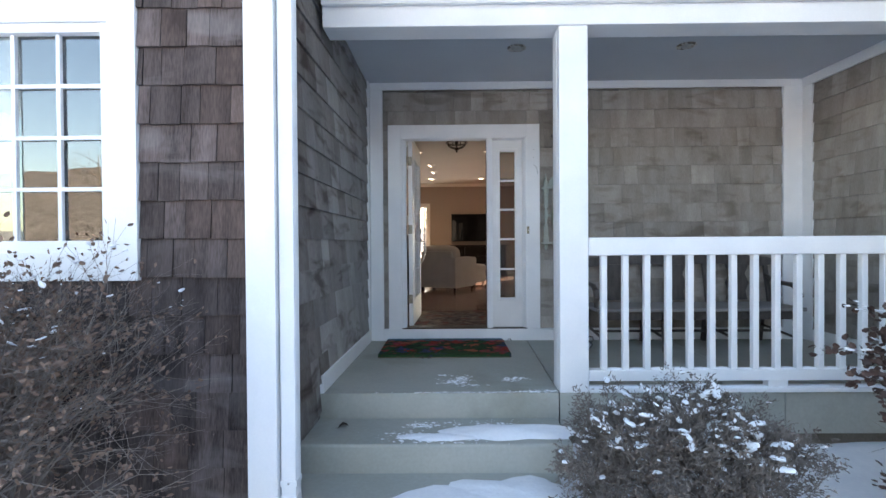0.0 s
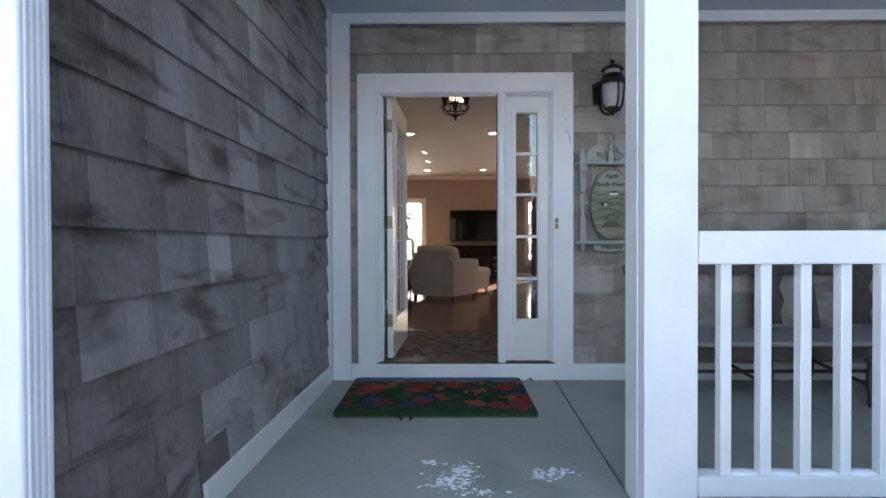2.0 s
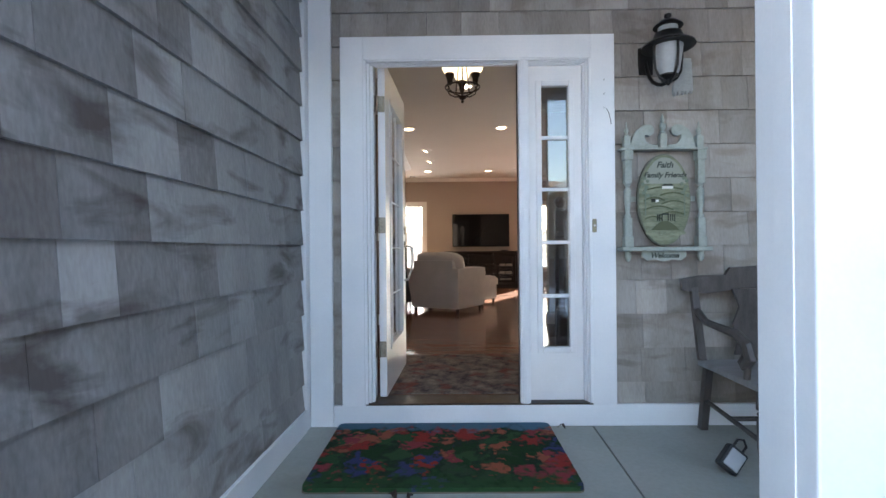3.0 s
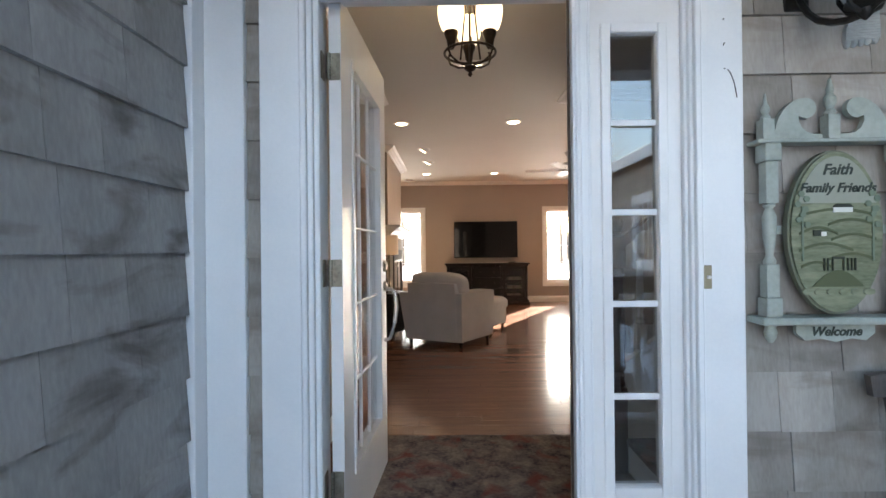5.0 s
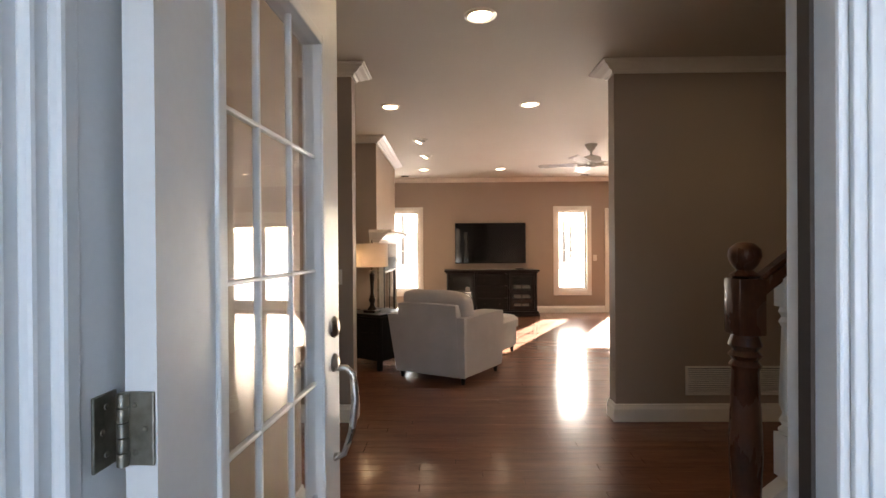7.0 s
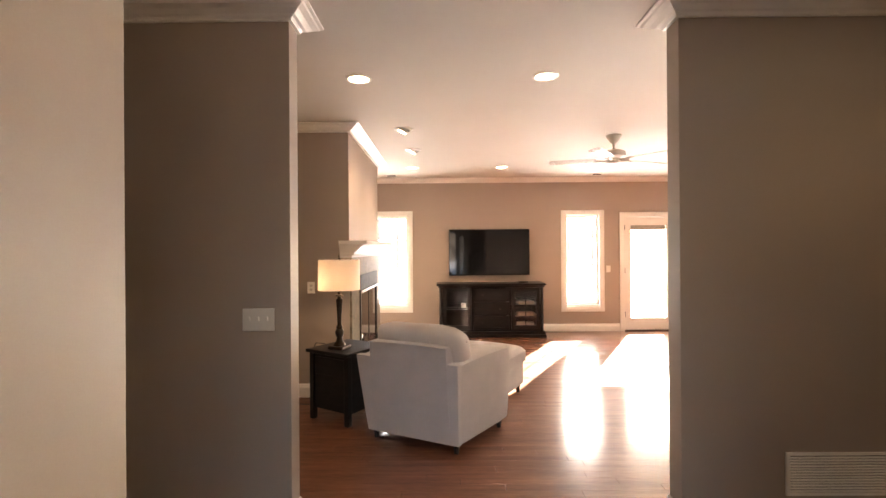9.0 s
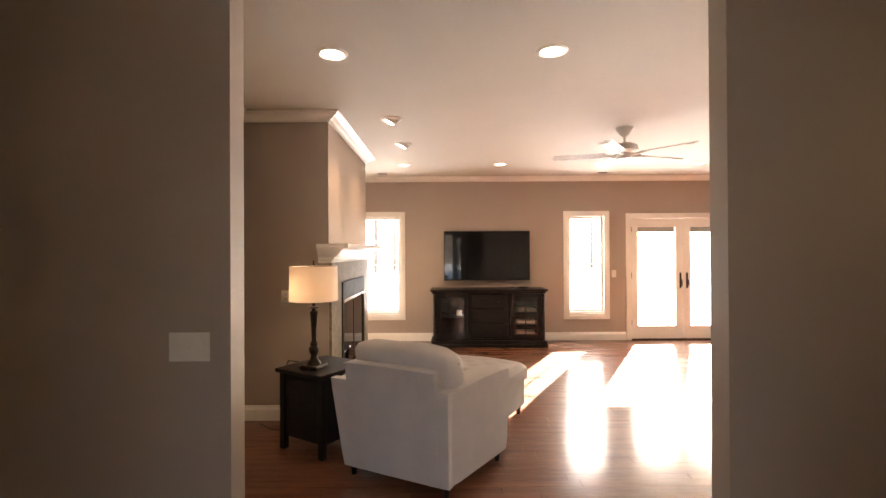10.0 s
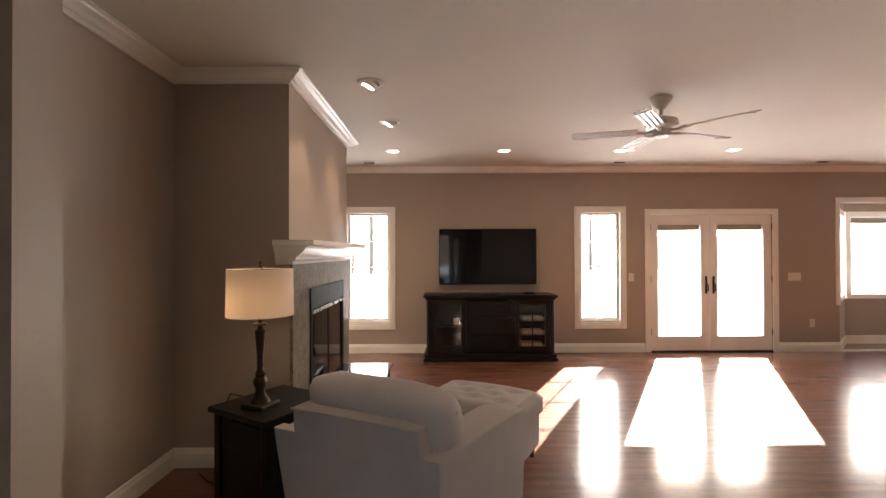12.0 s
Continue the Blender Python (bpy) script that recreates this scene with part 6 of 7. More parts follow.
def console():
    ob = thing("media_console", "black wooden media console with glazed doors and drawers", "console", pose(1.16, 14.80, 0))
    w, d = 0.87, 0.24
    part("top", boxed(-w - 0.045, w + 0.045, -d - 0.04, d + 0.01, 0.865, 0.90, bevel=0.01), "black_wood", ob)
    part("top_moulding", boxed(-w - 0.02, w + 0.02, -d - 0.02, d, 0.835, 0.866, bevel=0.012), "black_wood", ob)
    for dims in ((-w, -w + 0.03, -d, d, 0.1, 0.836), (w - 0.03, w, -d, d, 0.1, 0.836), (-w + 0.03, w - 0.03, d - 0.015, d, 0.1, 0.836), (-0.33, -0.30, -d + 0.02, d - 0.015, 0.13, 0.836), (0.30, 0.33, -d + 0.02, d - 0.015, 0.13, 0.836), (-w + 0.03, w - 0.03, -d + 0.02, d - 0.015, 0.1, 0.13)):
        part("panel", boxed(*dims, bevel=0.003), "black_wood", ob)
    part("shelf", boxed(-w + 0.03, -0.33, -d + 0.04, d - 0.015, 0.44, 0.46), "black_wood", ob)
    part("shelf", boxed(0.33, w - 0.03, -d + 0.04, d - 0.015, 0.33, 0.345), "black_wood", ob)
    part("shelf", boxed(0.33, w - 0.03, -d + 0.04, d - 0.015, 0.52, 0.535), "black_wood", ob)
    for x in (-w + 0.03, w - 0.03):
        b = lathe([(0.028, 0.1), (0.028, 0.16), (0.022, 0.17), (0.026, 0.3), (0.026, 0.66), (0.022, 0.78), (0.028, 0.79), (0.028, 0.835)], 12, at=(x, -d - 0.008, 0))
        part("corner_column", b, "black_wood", ob, smooth=True)
    part("plinth", boxed(-w - 0.03, w + 0.03, -d - 0.03, d, 0.045, 0.1, bevel=0.014), "black_wood", ob)
    part("plinth_foot", boxed(-w - 0.045, w + 0.045, -d - 0.045, d, 0.0, 0.05, bevel=0.012), "black_wood", ob)
    for k in range(3):
        z = 0.135 + 0.232 * k
        dr = part("drawer", boxed(-0.295, 0.295, -d - 0.004, -d + 0.02, z, z + 0.222, bevel=0.005), "black_wood", ob)
        part("drawer_panel", boxed(-0.26, 0.26, -d - 0.008, -d - 0.003, z + 0.03, z + 0.192, bevel=0.003), "black_wood", dr)
        for x in (-0.15, 0.15):
            part("knob", lathe([(0.006, 0), (0.006, 0.012), (0.014, 0.018), (0.012, 0.026), (0.002, 0.028)], 12), "bronze", dr, m=pose(x, -d - 0.006, z + 0.11, 90))
    for a, c in ((-w + 0.06, -0.335), (0.335, w - 0.06)):
        door = part("door", holed("y", -d - 0.004, -d + 0.018, a, c, 0.135, 0.832, [(a + 0.06, c - 0.06, 0.2, 0.77)]), "black_wood", ob)
        g = part("pane", boxed(a + 0.06, c - 0.06, -d + 0.005, -d + 0.008, 0.2, 0.77), "glass", door)
        mx = (a + c) / 2
        part("muntin", boxed(mx - 0.007, mx + 0.007, -d - 0.003, -d + 0.004, 0.2, 0.77), "black_wood", door)
        part("muntin", boxed(a + 0.06, c - 0.06, -d - 0.0025, -d + 0.0035, 0.48, 0.494), "black_wood", door)
        kx = c - 0.03 if a < 0 else a + 0.03
        part("knob", lathe([(0.006, 0), (0.006, 0.012), (0.014, 0.018), (0.012, 0.026), (0.002, 0.028)], 12), "bronze", door, m=pose(kx, -d - 0.004, 0.5, 90))


console()
rt = thing("streaming_box", "small black electronic box on the console top", "electronics", pose(1.72, 14.72, 0.90))
part("body", lathe([(0.075, 0.0), (0.085, 0.004), (0.085, 0.02), (0.075, 0.026), (0.002, 0.027)], 24), "black", rt, smooth=True)
cb = thing("cable_box", "small pale device inside the console", "electronics", pose(0.70, 14.78, 0.46))
part("body", boxed(-0.04, 0.04, -0.05, 0.05, 0.0, 0.09, bevel=0.006), "plastic", cb)
for k, z in enumerate((0.13, 0.345, 0.535)):
    bx = thing("paper_stack", "stack of pale papers on a console shelf", "papers", pose(1.76, 14.78, z + 0.0, 0, 0, 4 * k - 5), group="papers in the console")
    part("sheets", boxed(-0.14, 0.14, -0.1, 0.1, 0.0, 0.05 if k else 0.09, bevel=0.002), flat("aged_paper", (0.38, 0.33, 0.27), 0.9), bx)


# ---- armchair, ottoman, tables, lamp ----
def soft_box(dims, bev, puff=0.0, seg=4):
    b = boxed(*dims)
    bmesh.ops.subdivide_edges(b, edges=b.edges, cuts=6, use_grid_fill=True)
    x0, x1, y0, y1, z0, z1 = dims
    c = Vector(((x0 + x1) / 2, (y0 + y1) / 2, (z0 + z1) / 2))
    hs = Vector(((x1 - x0) / 2, (y1 - y0) / 2, (z1 - z0) / 2))
    for v in b.verts:
        d = v.co - c
        inner = Vector([max(-hs[i] + bev, min(hs[i] - bev, d[i])) for i in range(3)])
        off = d - inner
        if off.length > 1e-6:
            d = inner + off.normalized() * min(bev, max(abs(off[0]), abs(off[1]), abs(off[2])))
        n = Vector([d[i] / hs[i] for i in range(3)])
        bulge = puff * max(0, 1 - n.x ** 2) * max(0, 1 - n.y ** 2)
        d.z += bulge * (1 if n.z > 0 else -0.2) * abs(n.z)
        side = puff * 0.5 * max(0, 1 - n.z ** 2)
        d.x += side * max(0, 1 - n.y ** 2) * n.x * abs(n.x)
        d.y += side * max(0, 1 - n.x ** 2) * n.y * abs(n.y)
        v.co = c + d
        if bev > 0.03:
            v.co += 0.006 * noise.noise_vector(v.co * 6)
    return b


def flare(b, z0, z1, amount):
    """Lean the sides outwards with height, along x."""
    for v in b.verts:
        f = max(0, min(1, (v.co.z - z0) / (z1 - z0)))
        v.co.x *= 1 + amount * f


def splay(b, slope=0.16):
    """Widen towards the front, along y from the back's line."""
    for v in b.verts:
        v.co.x *= 1 + slope * max(0.0, v.co.y + 0.475) / 0.43
    return b


def armchair():
    ob = thing("armchair", "pale grey-beige upholstered armchair with rolled back cushion", "armchair", pose(0.35, 10.59, 0, 0, 0, -27))
    hw = 0.395
    part("seat_base", splay(soft_box((-hw, hw, -0.44, 0.25, 0.07, 0.36), 0.02, 0.0)), "fabric", ob, smooth=True)
    # back shell, leaning, above the arms
    b = soft_box((-0.335, 0.335, -0.485, -0.34, 0.10, 0.785), 0.022, 0.004)
    for v in b.verts:
        f = (v.co.z - 0.1) / 0.65
        v.co.y -= 0.06 * f
    part("backrest", b, "fabric", ob, smooth=True)
    # full outer back from the floor to arm height
    b = soft_box((-hw, hw, -0.475, -0.40, 0.068, 0.665), 0.012, 0.0)
    for v in b.verts:
        f = (v.co.z - 0.07) / 0.53
        v.co.y -= 0.05 * f
        v.co.x *= 1 + (0.16 if v.co.x < 0 else 0.05) * f
    part("outer_back", b, "fabric", ob, smooth=True)
    # welt along the shell's top edge
    part("welt", tube([(-0.33, -0.548, 0.775), (-0.15, -0.552, 0.782), (0.15, -0.552, 0.782), (0.33, -0.548, 0.775)], 0.006, sides=6), "fabric", ob, smooth=True)
    for sd in (-1, 1):
        b = soft_box((-0.095, 0.095, -0.468, 0.27, 0.068, 0.66), 0.028, 0.008)
        for v in b.verts:
            f = (v.co.z - 0.07) / 0.55
            v.co.x = v.co.x + sd * (hw - 0.094)
            v.co.y -= 0.05 * f * max(0, min(1, -v.co.y / 0.4))
            v.co.z += 0.0 if v.co.z < 0.3 else 0.012 * math.cos(v.co.y * 4)
        splay(b)
        for v in b.verts:
            f = max(0.0, (v.co.z - 0.07) / 0.55)
            v.co.x += sd * (0.05 if sd < 0 else 0.02) * f
        part("arm", b, "fabric", ob, smooth=True)
        bm = lathe([(0.05, 0.0), (0.06, 0.015), (0.06, 0.05), (0.05, 0.065)], 16)
        bmesh.ops.transform(bm, matrix=Matrix.Translation((sd * 0.45, 0.30, 0.575)) @ pose(0, 0, 0, 90), verts=bm.verts)
        part("arm_front", bm, "fabric", ob, smooth=True)
    part("seat_cushion", soft_box((-0.335, 0.335, -0.28, 0.31, 0.35, 0.50), 0.06, 0.03), "fabric", ob, smooth=True)
    # plump back cushion, overlapping the shell's top
    b = soft_box((-0.335, 0.40, -0.40, -0.13, 0.49, 0.92), 0.105, 0.006)
    for v in b.verts:
        f = (v.co.z - 0.47) / 0.4
        v.co.y -= 0.10 * f
        v.co.z += (0.010 * math.sin(v.co.x * 9) - 0.05 * (v.co.x + 0.3)) * f
    part("back_cushion", b, "fabric", ob, "plump back cushion", True)
    part("cushion_button", lathe([(0.012, 0), (0.010, 0.004), (0.001, 0.006)], 12), "fabric", ob, m=pose(0.40, -0.34, 0.80, 0, 90, 0))
    for x, y in ((-0.35, -0.42), (0.35, -0.42), (-0.44, 0.20), (0.44, 0.20)):
        part("foot", lathe([(0.018, 0), (0.028, 0.09)], 10, at=(x, y, 0)), "black_wood", ob, "short dark tapered foot")


armchair()


def ottoman():
    ob = thing("ottoman", "pale upholstered ottoman with button-tufted top", "ottoman", pose(0.76, 11.50, 0, 0, 0, -29.5))
    b = soft_box((-0.36, 0.36, -0.27, 0.27, 0.08, 0.36), 0.02, 0.0)
    part("base", b, "fabric", ob, smooth=True)
    b = boxed(-0.375, 0.375, -0.285, 0.285, 0.32, 0.47)
    bmesh.ops.subdivide_edges(b, edges=b.edges, cuts=18, use_grid_fill=True)
    dim = [(x, y) for x in (-0.2, 0.0, 0.2) for y in (-0.12, 0.12)] + [(-0.1, 0), (0.1, 0)]
    for v in b.verts:
        x, y, z = v.co
        ex, ey = max(0, abs(x) - 0.32) / 0.055, max(0, abs(y) - 0.23) / 0.055
        r = min(1, math.hypot(ex, ey))
        if z > 0.39:
            v.co.z = z - 0.05 * r ** 2 + 0.015 * (1 - (x / 0.375) ** 2)
            for dx, dy in dim:
                v.co.z -= 0.03 * math.exp(-((x - dx) ** 2 + (y - dy) ** 2) / 0.0012)
    part("cushion", b, "fabric", ob, "tufted cushion top", True)
    for dx, dy in dim:
        part("button", lathe([(0.013, 0), (0.011, 0.005), (0.001, 0.008)], 10), "fabric", ob, m=pose(dx, dy, 0.452))
    for x, y in ((-0.31, -0.22), (0.31, -0.22), (-0.31, 0.22), (0.31, 0.22)):
        part("foot", lathe([(0.018, 0), (0.027, 0.085)], 10, at=(x, y, 0)), "black_wood", ob, "short dark tapered foot")


ottoman()


def end_table():
    ob = thing("end_table", "square black wooden end table beside the armchair", "end table", pose(-0.485, 10.875, 0, 0, 0, -32))
    w = 0.225
    part("top", boxed(-w - 0.02, w + 0.02, -w - 0.04, w + 0.04, 0.585, 0.615, bevel=0.006), "black_wood", ob)
    for dims in ((-w, -w + 0.02, -w + 0.012, w - 0.012, 0.1, 0.586), (w - 0.02, w, -w + 0.012, w - 0.012, 0.1, 0.586), (-w + 0.02, w - 0.02, w - 0.03, w - 0.01, 0.1, 0.586), (-w + 0.02, w - 0.02, -w + 0.012, -w + 0.03, 0.1, 0.586)):
        part("panel", boxed(*dims, bevel=0.002), "black_wood", ob)
    for x in (-w + 0.02, w - 0.02):
        for y in (-w + 0.015, w - 0.015):
            part("leg", boxed(x - 0.024, x + 0.024, y - 0.024, y + 0.024, 0.0, 0.586, bevel=0.004), "black_wood", ob)
    part("drawer", boxed(-w + 0.05, w - 0.05, -w + 0.002, -w + 0.013, 0.40, 0.55, bevel=0.004), "black_wood", ob)


end_table()


def table_lamp():
    ob = thing("table_lamp", "dark turned table lamp with lit white drum shade", "lamp", pose(-0.53, 10.77, 0.615))
    b = boxed(-0.075, 0.075, -0.075, 0.075, 0.0, 0.03, bevel=0.008)
    part("foot", b, "bronze", ob, m=pose(0, 0, 0, 0, 0, -20))
    part("stem", lathe([(0.055, 0.03), (0.05, 0.045), (0.03, 0.07), (0.024, 0.10), (0.036, 0.125), (0.04, 0.15), (0.026, 0.175), (0.03, 0.19), (0.018, 0.21), (0.02, 0.30), (0.028, 0.40), (0.031, 0.43), (0.014, 0.445), (0.014, 0.455), (0.04, 0.462), (0.04, 0.468), (0.012, 0.475), (0.012, 0.52)], 20), "bronze", ob, "turned dark bronze stem", True)
    m = bpy.data.materials.new("white_linen_shade")
    m.use_nodes = True
    n, l = m.node_tree.nodes, m.node_tree.links
    di, tl, mx = n.new("ShaderNodeBsdfDiffuse"), n.new("ShaderNodeBsdfTranslucent"), n.new("ShaderNodeMixShader")
    di.inputs[0].default_value = (0.80, 0.76, 0.72, 1)
    tl.inputs[0].default_value = (0.8, 0.70, 0.60, 1)
    mx.inputs[0].default_value = 0.45
    l.new(di.outputs[0], mx.inputs[1])
    l.new(tl.outputs[0], mx.inputs[2])
    l.new(mx.outputs[0], n["Material Output"].inputs[0])
    b = bmesh.new()
    rings = [[b.verts.new((r * math.cos(2 * math.pi * i / 40), r * math.sin(2 * math.pi * i / 40), z)) for i in range(40)] for r, z in ((0.181, 0.515), (0.177, 0.775), (0.174, 0.775), (0.178, 0.515))]
    for a, c in zip(rings, rings[1:] + rings[:1]):
        for i in range(40):
            b.faces.new((a[i], a[(i + 1) % 40], c[(i + 1) % 40], c[i]))
    part("shade", b, m, ob, "lit white linen drum shade", True)
    part("harp", tube([(0.0, 0, 0.5), (0.05, 0, 0.6), (0.045, 0, 0.74), (0, 0, 0.785)], 0.003, sides=6), "bronze", ob)
    part("finial", lathe([(0.006, 0.78), (0.012, 0.79), (0.004, 0.80), (0.008, 0.812), (0.001, 0.82)], 10), "bronze", ob, smooth=True)
    for a in (0, 120, 240):
        c, s = math.cos(radians(a)), math.sin(radians(a))
        part("spider_arm", tube([(0, 0, 0.772), (0.176 * c, 0.176 * s, 0.772)], 0.002, sides=5), "bronze", ob)
    cord = thing("lamp_cord", "thin dark lamp cord hanging behind the end table", "cord")
    part("wire", tube([(-0.70, 10.93, 0.628), (-0.80, 11.0, 0.622), (-0.835, 11.02, 0.55), (-0.86, 11.05, 0.3), (-0.83, 11.08, 0.12), (-0.87, 11.12, 0.015), (-1.0, 11.16, 0.006), (-1.15, 11.3, 0.006)], 0.004, sides=6), "black", cord, smooth=True)


table_lamp()


def coffee_table():
    ob = thing("coffee_table", "low black glossy-topped coffee table before the fireplace", "coffee table", pose(-0.23, 12.25, 0))
    part("top", boxed(-0.24, 0.25, -0.4, 0.42, 0.395, 0.42, bevel=0.004), material("black_polished_top", (0.01, 0.01, 0.01), (0.016, 0.015, 0.014), 0.06, 4, 0.0, rough_var=0.02), ob)
    for x in (-0.2, 0.21):
        for y in (-0.36, 0.38):
            part("leg", boxed(x - 0.02, x + 0.02, y - 0.02, y + 0.02, 0.0, 0.396, bevel=0.003), "black_wood", ob)


coffee_table()


def dead_leaf(x, y, z, size, turn, seed):
    """A curled oak leaf lying on its edges."""
    rng = random.Random(seed)
    ob = thing("dead_leaf", "small curled dark brown dead leaf on the concrete", "leaf", pose(x, y, z, 0, 0, turn), group="dead leaves on the porch")
    bm = bmesh.new()
    rows = []
    for i in range(7):
        u = i / 6
        w = size * (0.12 + 0.42 * math.sin(math.pi * u)) * (1 + 0.35 * (i % 2)) * 0.6
        rows.append([bm.verts.new((size * (u - 0.5), w * k, 0.003 + 0.35 * abs(k) * w * (1 + rng.uniform(-0.4, 0.4)) + 0.02 * math.sin(u * 3))) for k in (-1, -0.5, 0, 0.5, 1)])
    for a, b in zip(rows, rows[1:]):
        for k in range(4):
            bm.faces.new((a[k], a[k + 1], b[k + 1], b[k]))
    bmesh.ops.solidify(bm, geom=bm.faces[:], thickness=0.0012)
    part("blade", bm, flat("dark_dead_leaf", (0.055, 0.035, 0.025), 0.8), ob, smooth=True)
    part("stalk", tube([(-0.5 * size, 0, 0.004), (-0.75 * size, 0.006, 0.002)], 0.0012, sides=5), "twig", ob)


dead_leaf(-0.375, 3.945, -0.30, 0.07, 20, 1)
dead_leaf(0.085, 5.13, -0.125, 0.05, 130, 2)
dead_leaf(0.16, 5.12, -0.125, 0.035, 60, 3)
dead_leaf(1.0, 5.91, -0.125, 0.045, -40, 4)


# ---- woods behind the house and across the garden ----
def tree(x, y, h, seed):
    rng = random.Random(seed)
    ob = thing("bare_tree", "tall leafless winter tree with snow-dusted twigs", "tree", pose(x, y, -0.6), group="winter woods")
    trunk = [(0.15 * math.sin(z * 0.6 + seed) * z / h, 0.12 * math.cos(z * 0.5 + seed) * z / h, z) for z in [h * k / 8 for k in range(9)]]
    part("trunk", tube(trunk, [0.2 * (1 - 0.1 * k) * h / 12 for k in range(9)], sides=7), "bark", ob)
    vs, fs = [], []

    def seg(a, b2, r0, r1):
        d = (b2 - a).normalized()
        u = d.orthogonal().normalized()
        v = d.cross(u)
        k = len(vs)
        for p, r in ((a, r0), (b2, r1)):
            for q in range(3):
                vs.append(p + r * (math.cos(2.09 * q) * u + math.sin(2.09 * q) * v))
        for q in range(3):
            fs.append((k + q, k + (q + 1) % 3, k + 3 + (q + 1) % 3, k + 3 + q))

    def limb(p, d, length, r, lev):
        q = p + d * length
        seg(p, q, r, r * 0.6)
        if lev:
            for _ in range(3):
                e = (d + Vector((rng.gauss(0, 0.5), rng.gauss(0, 0.5), rng.gauss(0.12, 0.35)))).normalized()
                limb(p + d * length * rng.uniform(0.5, 1), e, length * rng.uniform(0.5, 0.8), r * 0.55, lev - 1)
    for k in range(16):
        z = h * rng.uniform(0.25, 0.97)
        a = rng.uniform(0, 6.28)
        limb(Vector((0, 0, z)), Vector((math.cos(a), math.sin(a), rng.uniform(0.2, 0.9))).normalized(), h * rng.uniform(0.09, 0.2), 0.05 * h / 12, 3)
    me = bpy.data.meshes.new("crown")
    me.from_pydata(vs, [], fs)
    me.materials.append(M["bark"])
    c = new("crown", me)
    c.parent = ob
    return ob


firsts = [tree(-4.0, -34.0, 9.0, 31), tree(-6.0, 52.0, 12.0, 32), tree(1.5, 50.0, 11.0, 33)]
rng = random.Random(77)
for k in range(26):
    s = rng.uniform(0.75, 1.3)
    copy_thing(firsts[k % 3], pose(-34 + 2.7 * k + rng.uniform(-1, 1), -38 - rng.uniform(0, 14), -0.6, 0, 0, rng.uniform(0, 360)) @ Matrix.Scale(s, 4))
for k in range(14):
    copy_thing(firsts[k % 3], pose(-8 + 1.9 * k + rng.uniform(-1, 1), 50 + rng.uniform(0, 14), -0.6, 0, 0, rng.uniform(0, 360)))


def hill(name, y, h, way, label):
    bm = bmesh.new()
    n = 60
    rows = []
    for j, (dy, f) in enumerate(((0, 0), (10, 0.35), (25, 0.75), (45, 1.0), (90, 1.05))):
        rows.append([bm.verts.new((-150 + 300 * i / n, y + way * dy, -0.7 + h * f * (0.85 + 0.25 * noise.noise((i * 0.25, j, y))) + 1.0 * f * noise.noise((i * 1.7, j, y + 5)))) for i in range(n + 1)])
    for a, b2 in zip(rows, rows[1:]):
        for i in range(n):
            bm.faces.new((a[i], a[i + 1], b2[i + 1], b2[i]))
    m = material(name + "_woods", (0.05, 0.036, 0.026), (0.24, 0.21, 0.185), 0.95, 0.9, 0.5, (1, 1, 0.4), fine=3.0, fine_mix=0.5, bump_dist=0.3)
    return structure(name, bm, m, label)


hill("backdrop_front", -52, 21.0, -1, "wooded hillside under snow")
hill("backdrop_rear", 60, 6.0, 1, "distant wooded hillside under snow")


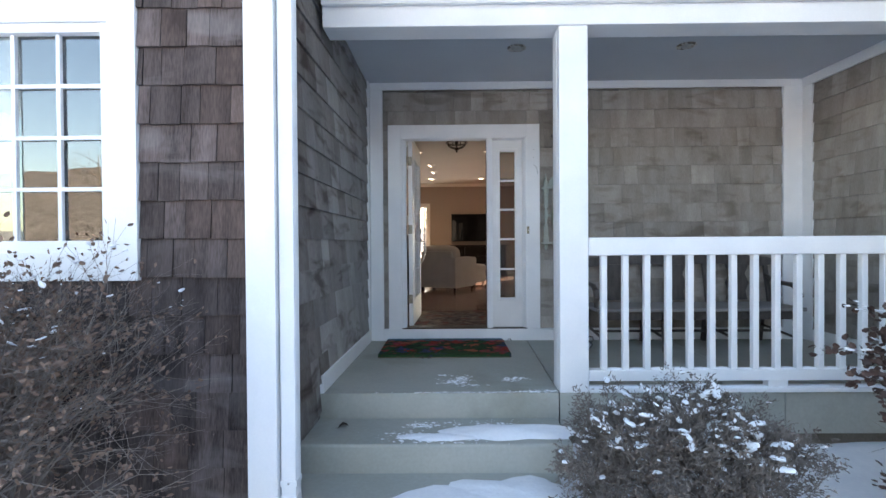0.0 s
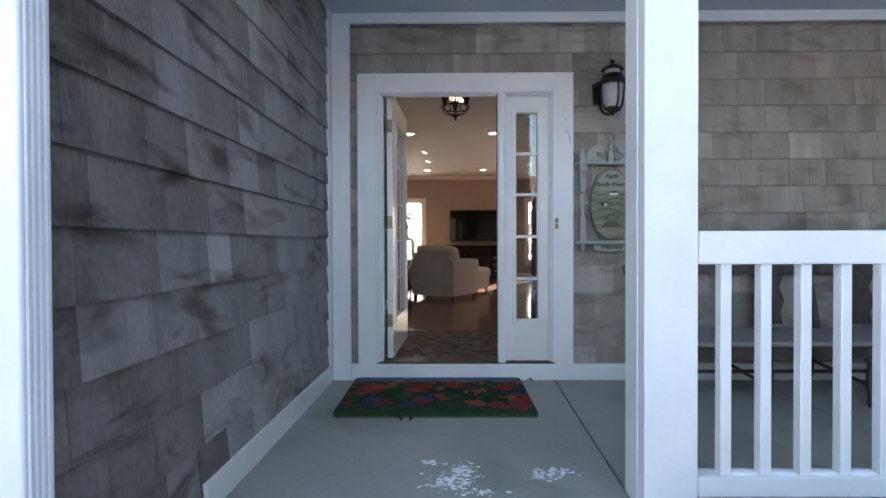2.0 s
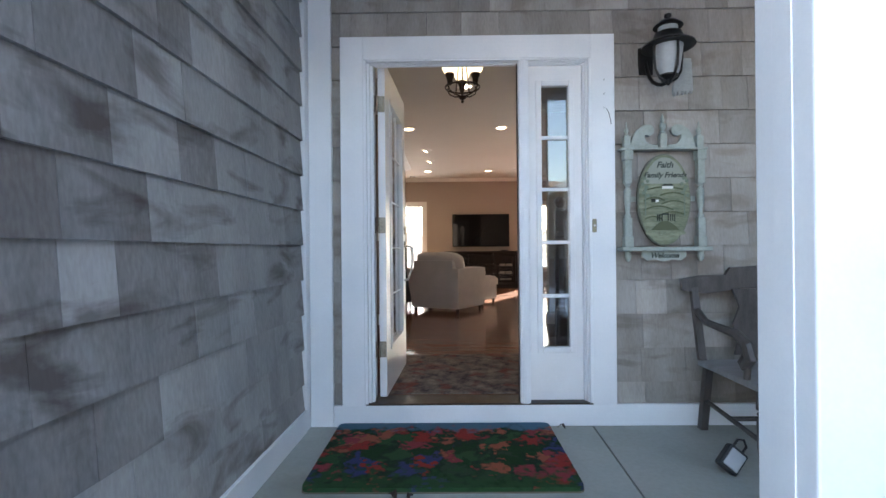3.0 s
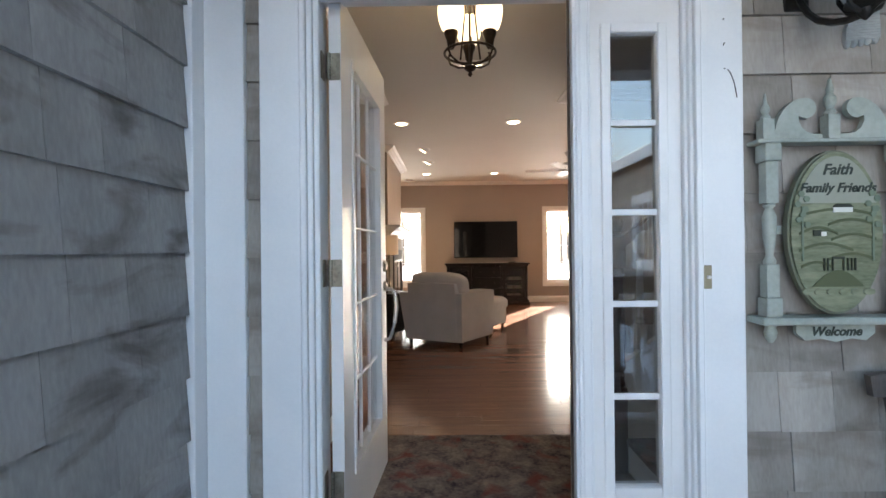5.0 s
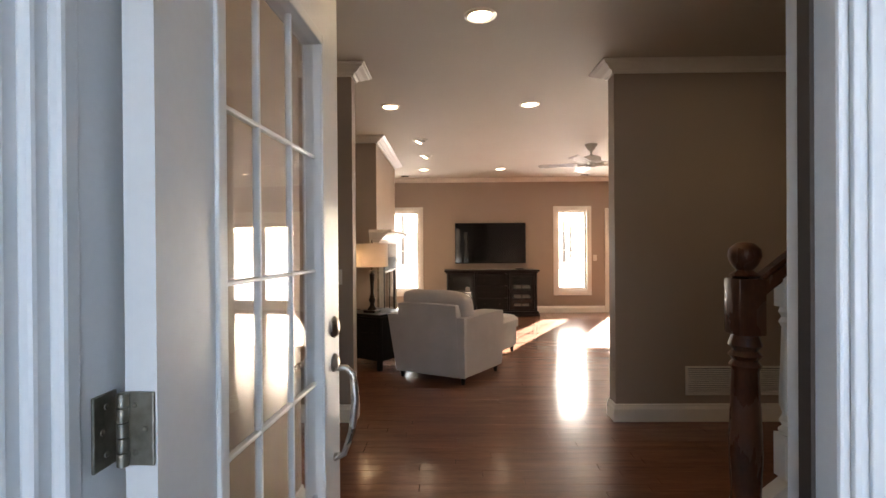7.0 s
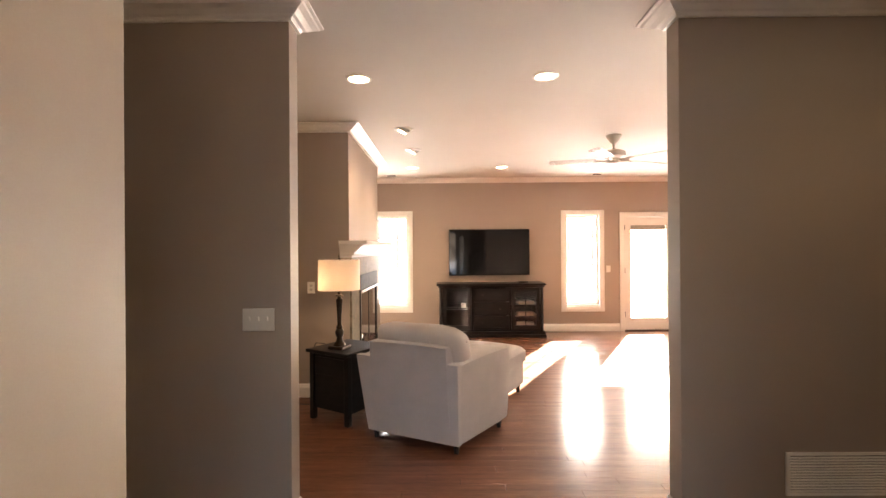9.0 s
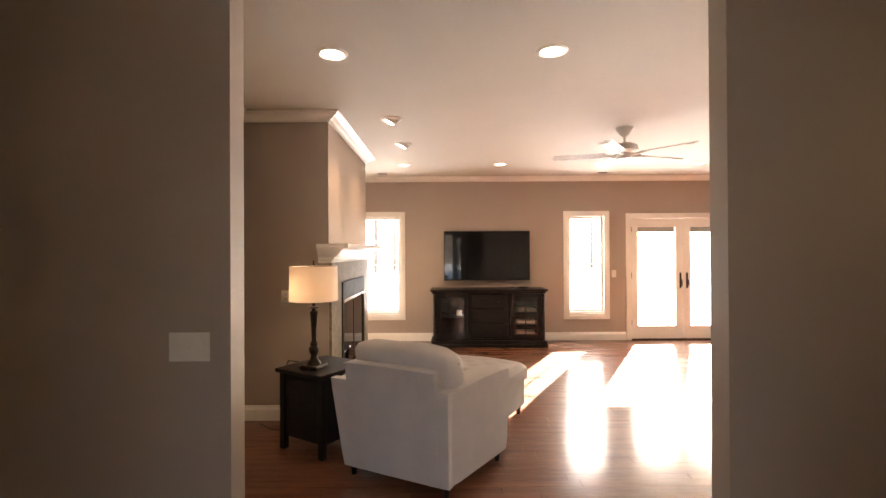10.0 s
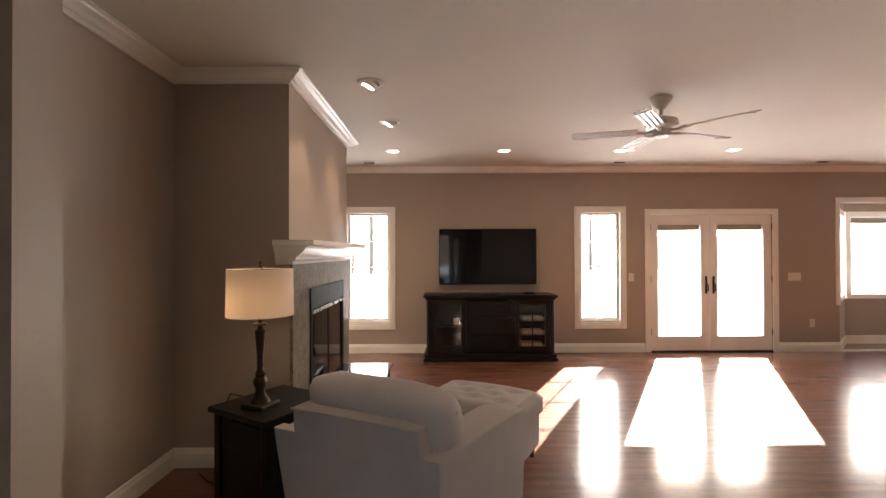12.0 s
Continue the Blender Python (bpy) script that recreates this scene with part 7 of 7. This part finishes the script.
# ---- floor planks, then shingles ----
def planks():
    floor = bpy.data.objects["floor"]
    rng = random.Random(11)
    w = 0.083
    bm = boxed(0, 1, 0, 1, -0.013, 0.0)
    for v in bm.verts:
        if v.co.z > -0.001:
            v.co.x = 0.0012 if v.co.x < 0.5 else 0.9988
            v.co.y = 0.008 if v.co.y < 0.5 else 0.992
    me = finish("plank", bm, "plank")
    far = bmesh.new()
    near = 0
    y = 6.12
    while y < 15.85:
        x0 = -1.37 if y > 9.2 else (-4.0 if y > 7.84 else -0.42)
        x1 = 6.0 if y < 9.0 else RX
        if y > 15.05:
            x0 = 6.40
        a = x0 - rng.uniform(0, 0.9)
        while a < x1:
            ln = rng.uniform(0.7, 1.5)
            s, e = max(a, x0), min(a + ln, x1)
            a += ln
            if e - s < 0.05:
                continue
            tilt, roll, dz = rng.gauss(0, 0.06), rng.gauss(0, 0.008), rng.uniform(-0.0004, 0.0004)
            m = Matrix.Translation((s, y, dz)) @ pose(0, 0, 0, tilt, roll) @ Matrix.Diagonal((e - s, w, 1, 1))
            if near < 300 and 8.6 < y < 15.1 and e > -0.5 and s < 4.0:
                ob = new("plank", me)
                ob.matrix_world = m
                ob.parent = floor
                near += 1
            else:
                k = len(far.verts)
                vs = [far.verts.new(m @ v.co) for v in me.vertices]
                for p in me.polygons:
                    far.faces.new([vs[i] for i in p.vertices])
        y += w
    ob = part("planks_beyond", far, "plank", floor)
    ob["kind"] = "stuff"


planks()
rng = random.Random(2)
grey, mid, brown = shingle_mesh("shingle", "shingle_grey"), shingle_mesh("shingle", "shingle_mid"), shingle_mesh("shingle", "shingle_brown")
pale, dark, red = shingle_mesh("shingle", "shingle_pale"), shingle_mesh("shingle", "shingle_dark"), shingle_mesh("shingle", "shingle_red")


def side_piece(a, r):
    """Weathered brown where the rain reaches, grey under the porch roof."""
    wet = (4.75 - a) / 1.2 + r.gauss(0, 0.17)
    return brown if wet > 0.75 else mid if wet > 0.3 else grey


def pale_piece(a, r):
    return pale


def dark_piece(a, r):
    return red if r.random() < 0.28 else dark


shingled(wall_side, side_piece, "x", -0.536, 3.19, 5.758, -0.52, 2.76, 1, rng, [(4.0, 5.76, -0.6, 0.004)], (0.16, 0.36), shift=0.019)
shingled(wall_porch, pale_piece, "y", 5.868, -0.366, 3.984, 0.006, 2.62, -1, rng, [(-0.313, 1.345, -0.2, 2.235)], (0.13, 0.32))
shingled(wall_wing, dark_piece, "y", 3.216, -3.2, -0.713, -0.6, 2.9, -1, rng, [(-2.70, -1.31, 0.75, 2.28)], (0.09, 0.2), shift=0.015, rough=4.0)
shingled(wall_right, pale_piece, "x", 4.216, 3.2, 5.698, 0.006, 2.60, -1, rng, (), (0.13, 0.32))
shingled(wall_right, pale_piece, "x", 4.216, -7.0, 3.2, 0.006, 2.84, -1, rng, [(-2.36, -1.24, 0.75, 2.28)], (0.3, 0.6))
# the wing's side stands a little out of square with the porch wall
for name in ("wall_wing_side", "trim_base_side"):
    o = bpy.data.objects[name]
    o.matrix_world = pose(-0.53, 5.98, 0) @ pose(0, 0, 0, 0, 0, -1.6) @ pose(0.53, -5.98, 0) @ Matrix.Translation((0, 0.12, 0))
for name in ("wall_wing_front", "window_1", "wall_wing_room"):
    bpy.data.objects[name].location.y -= 0.035
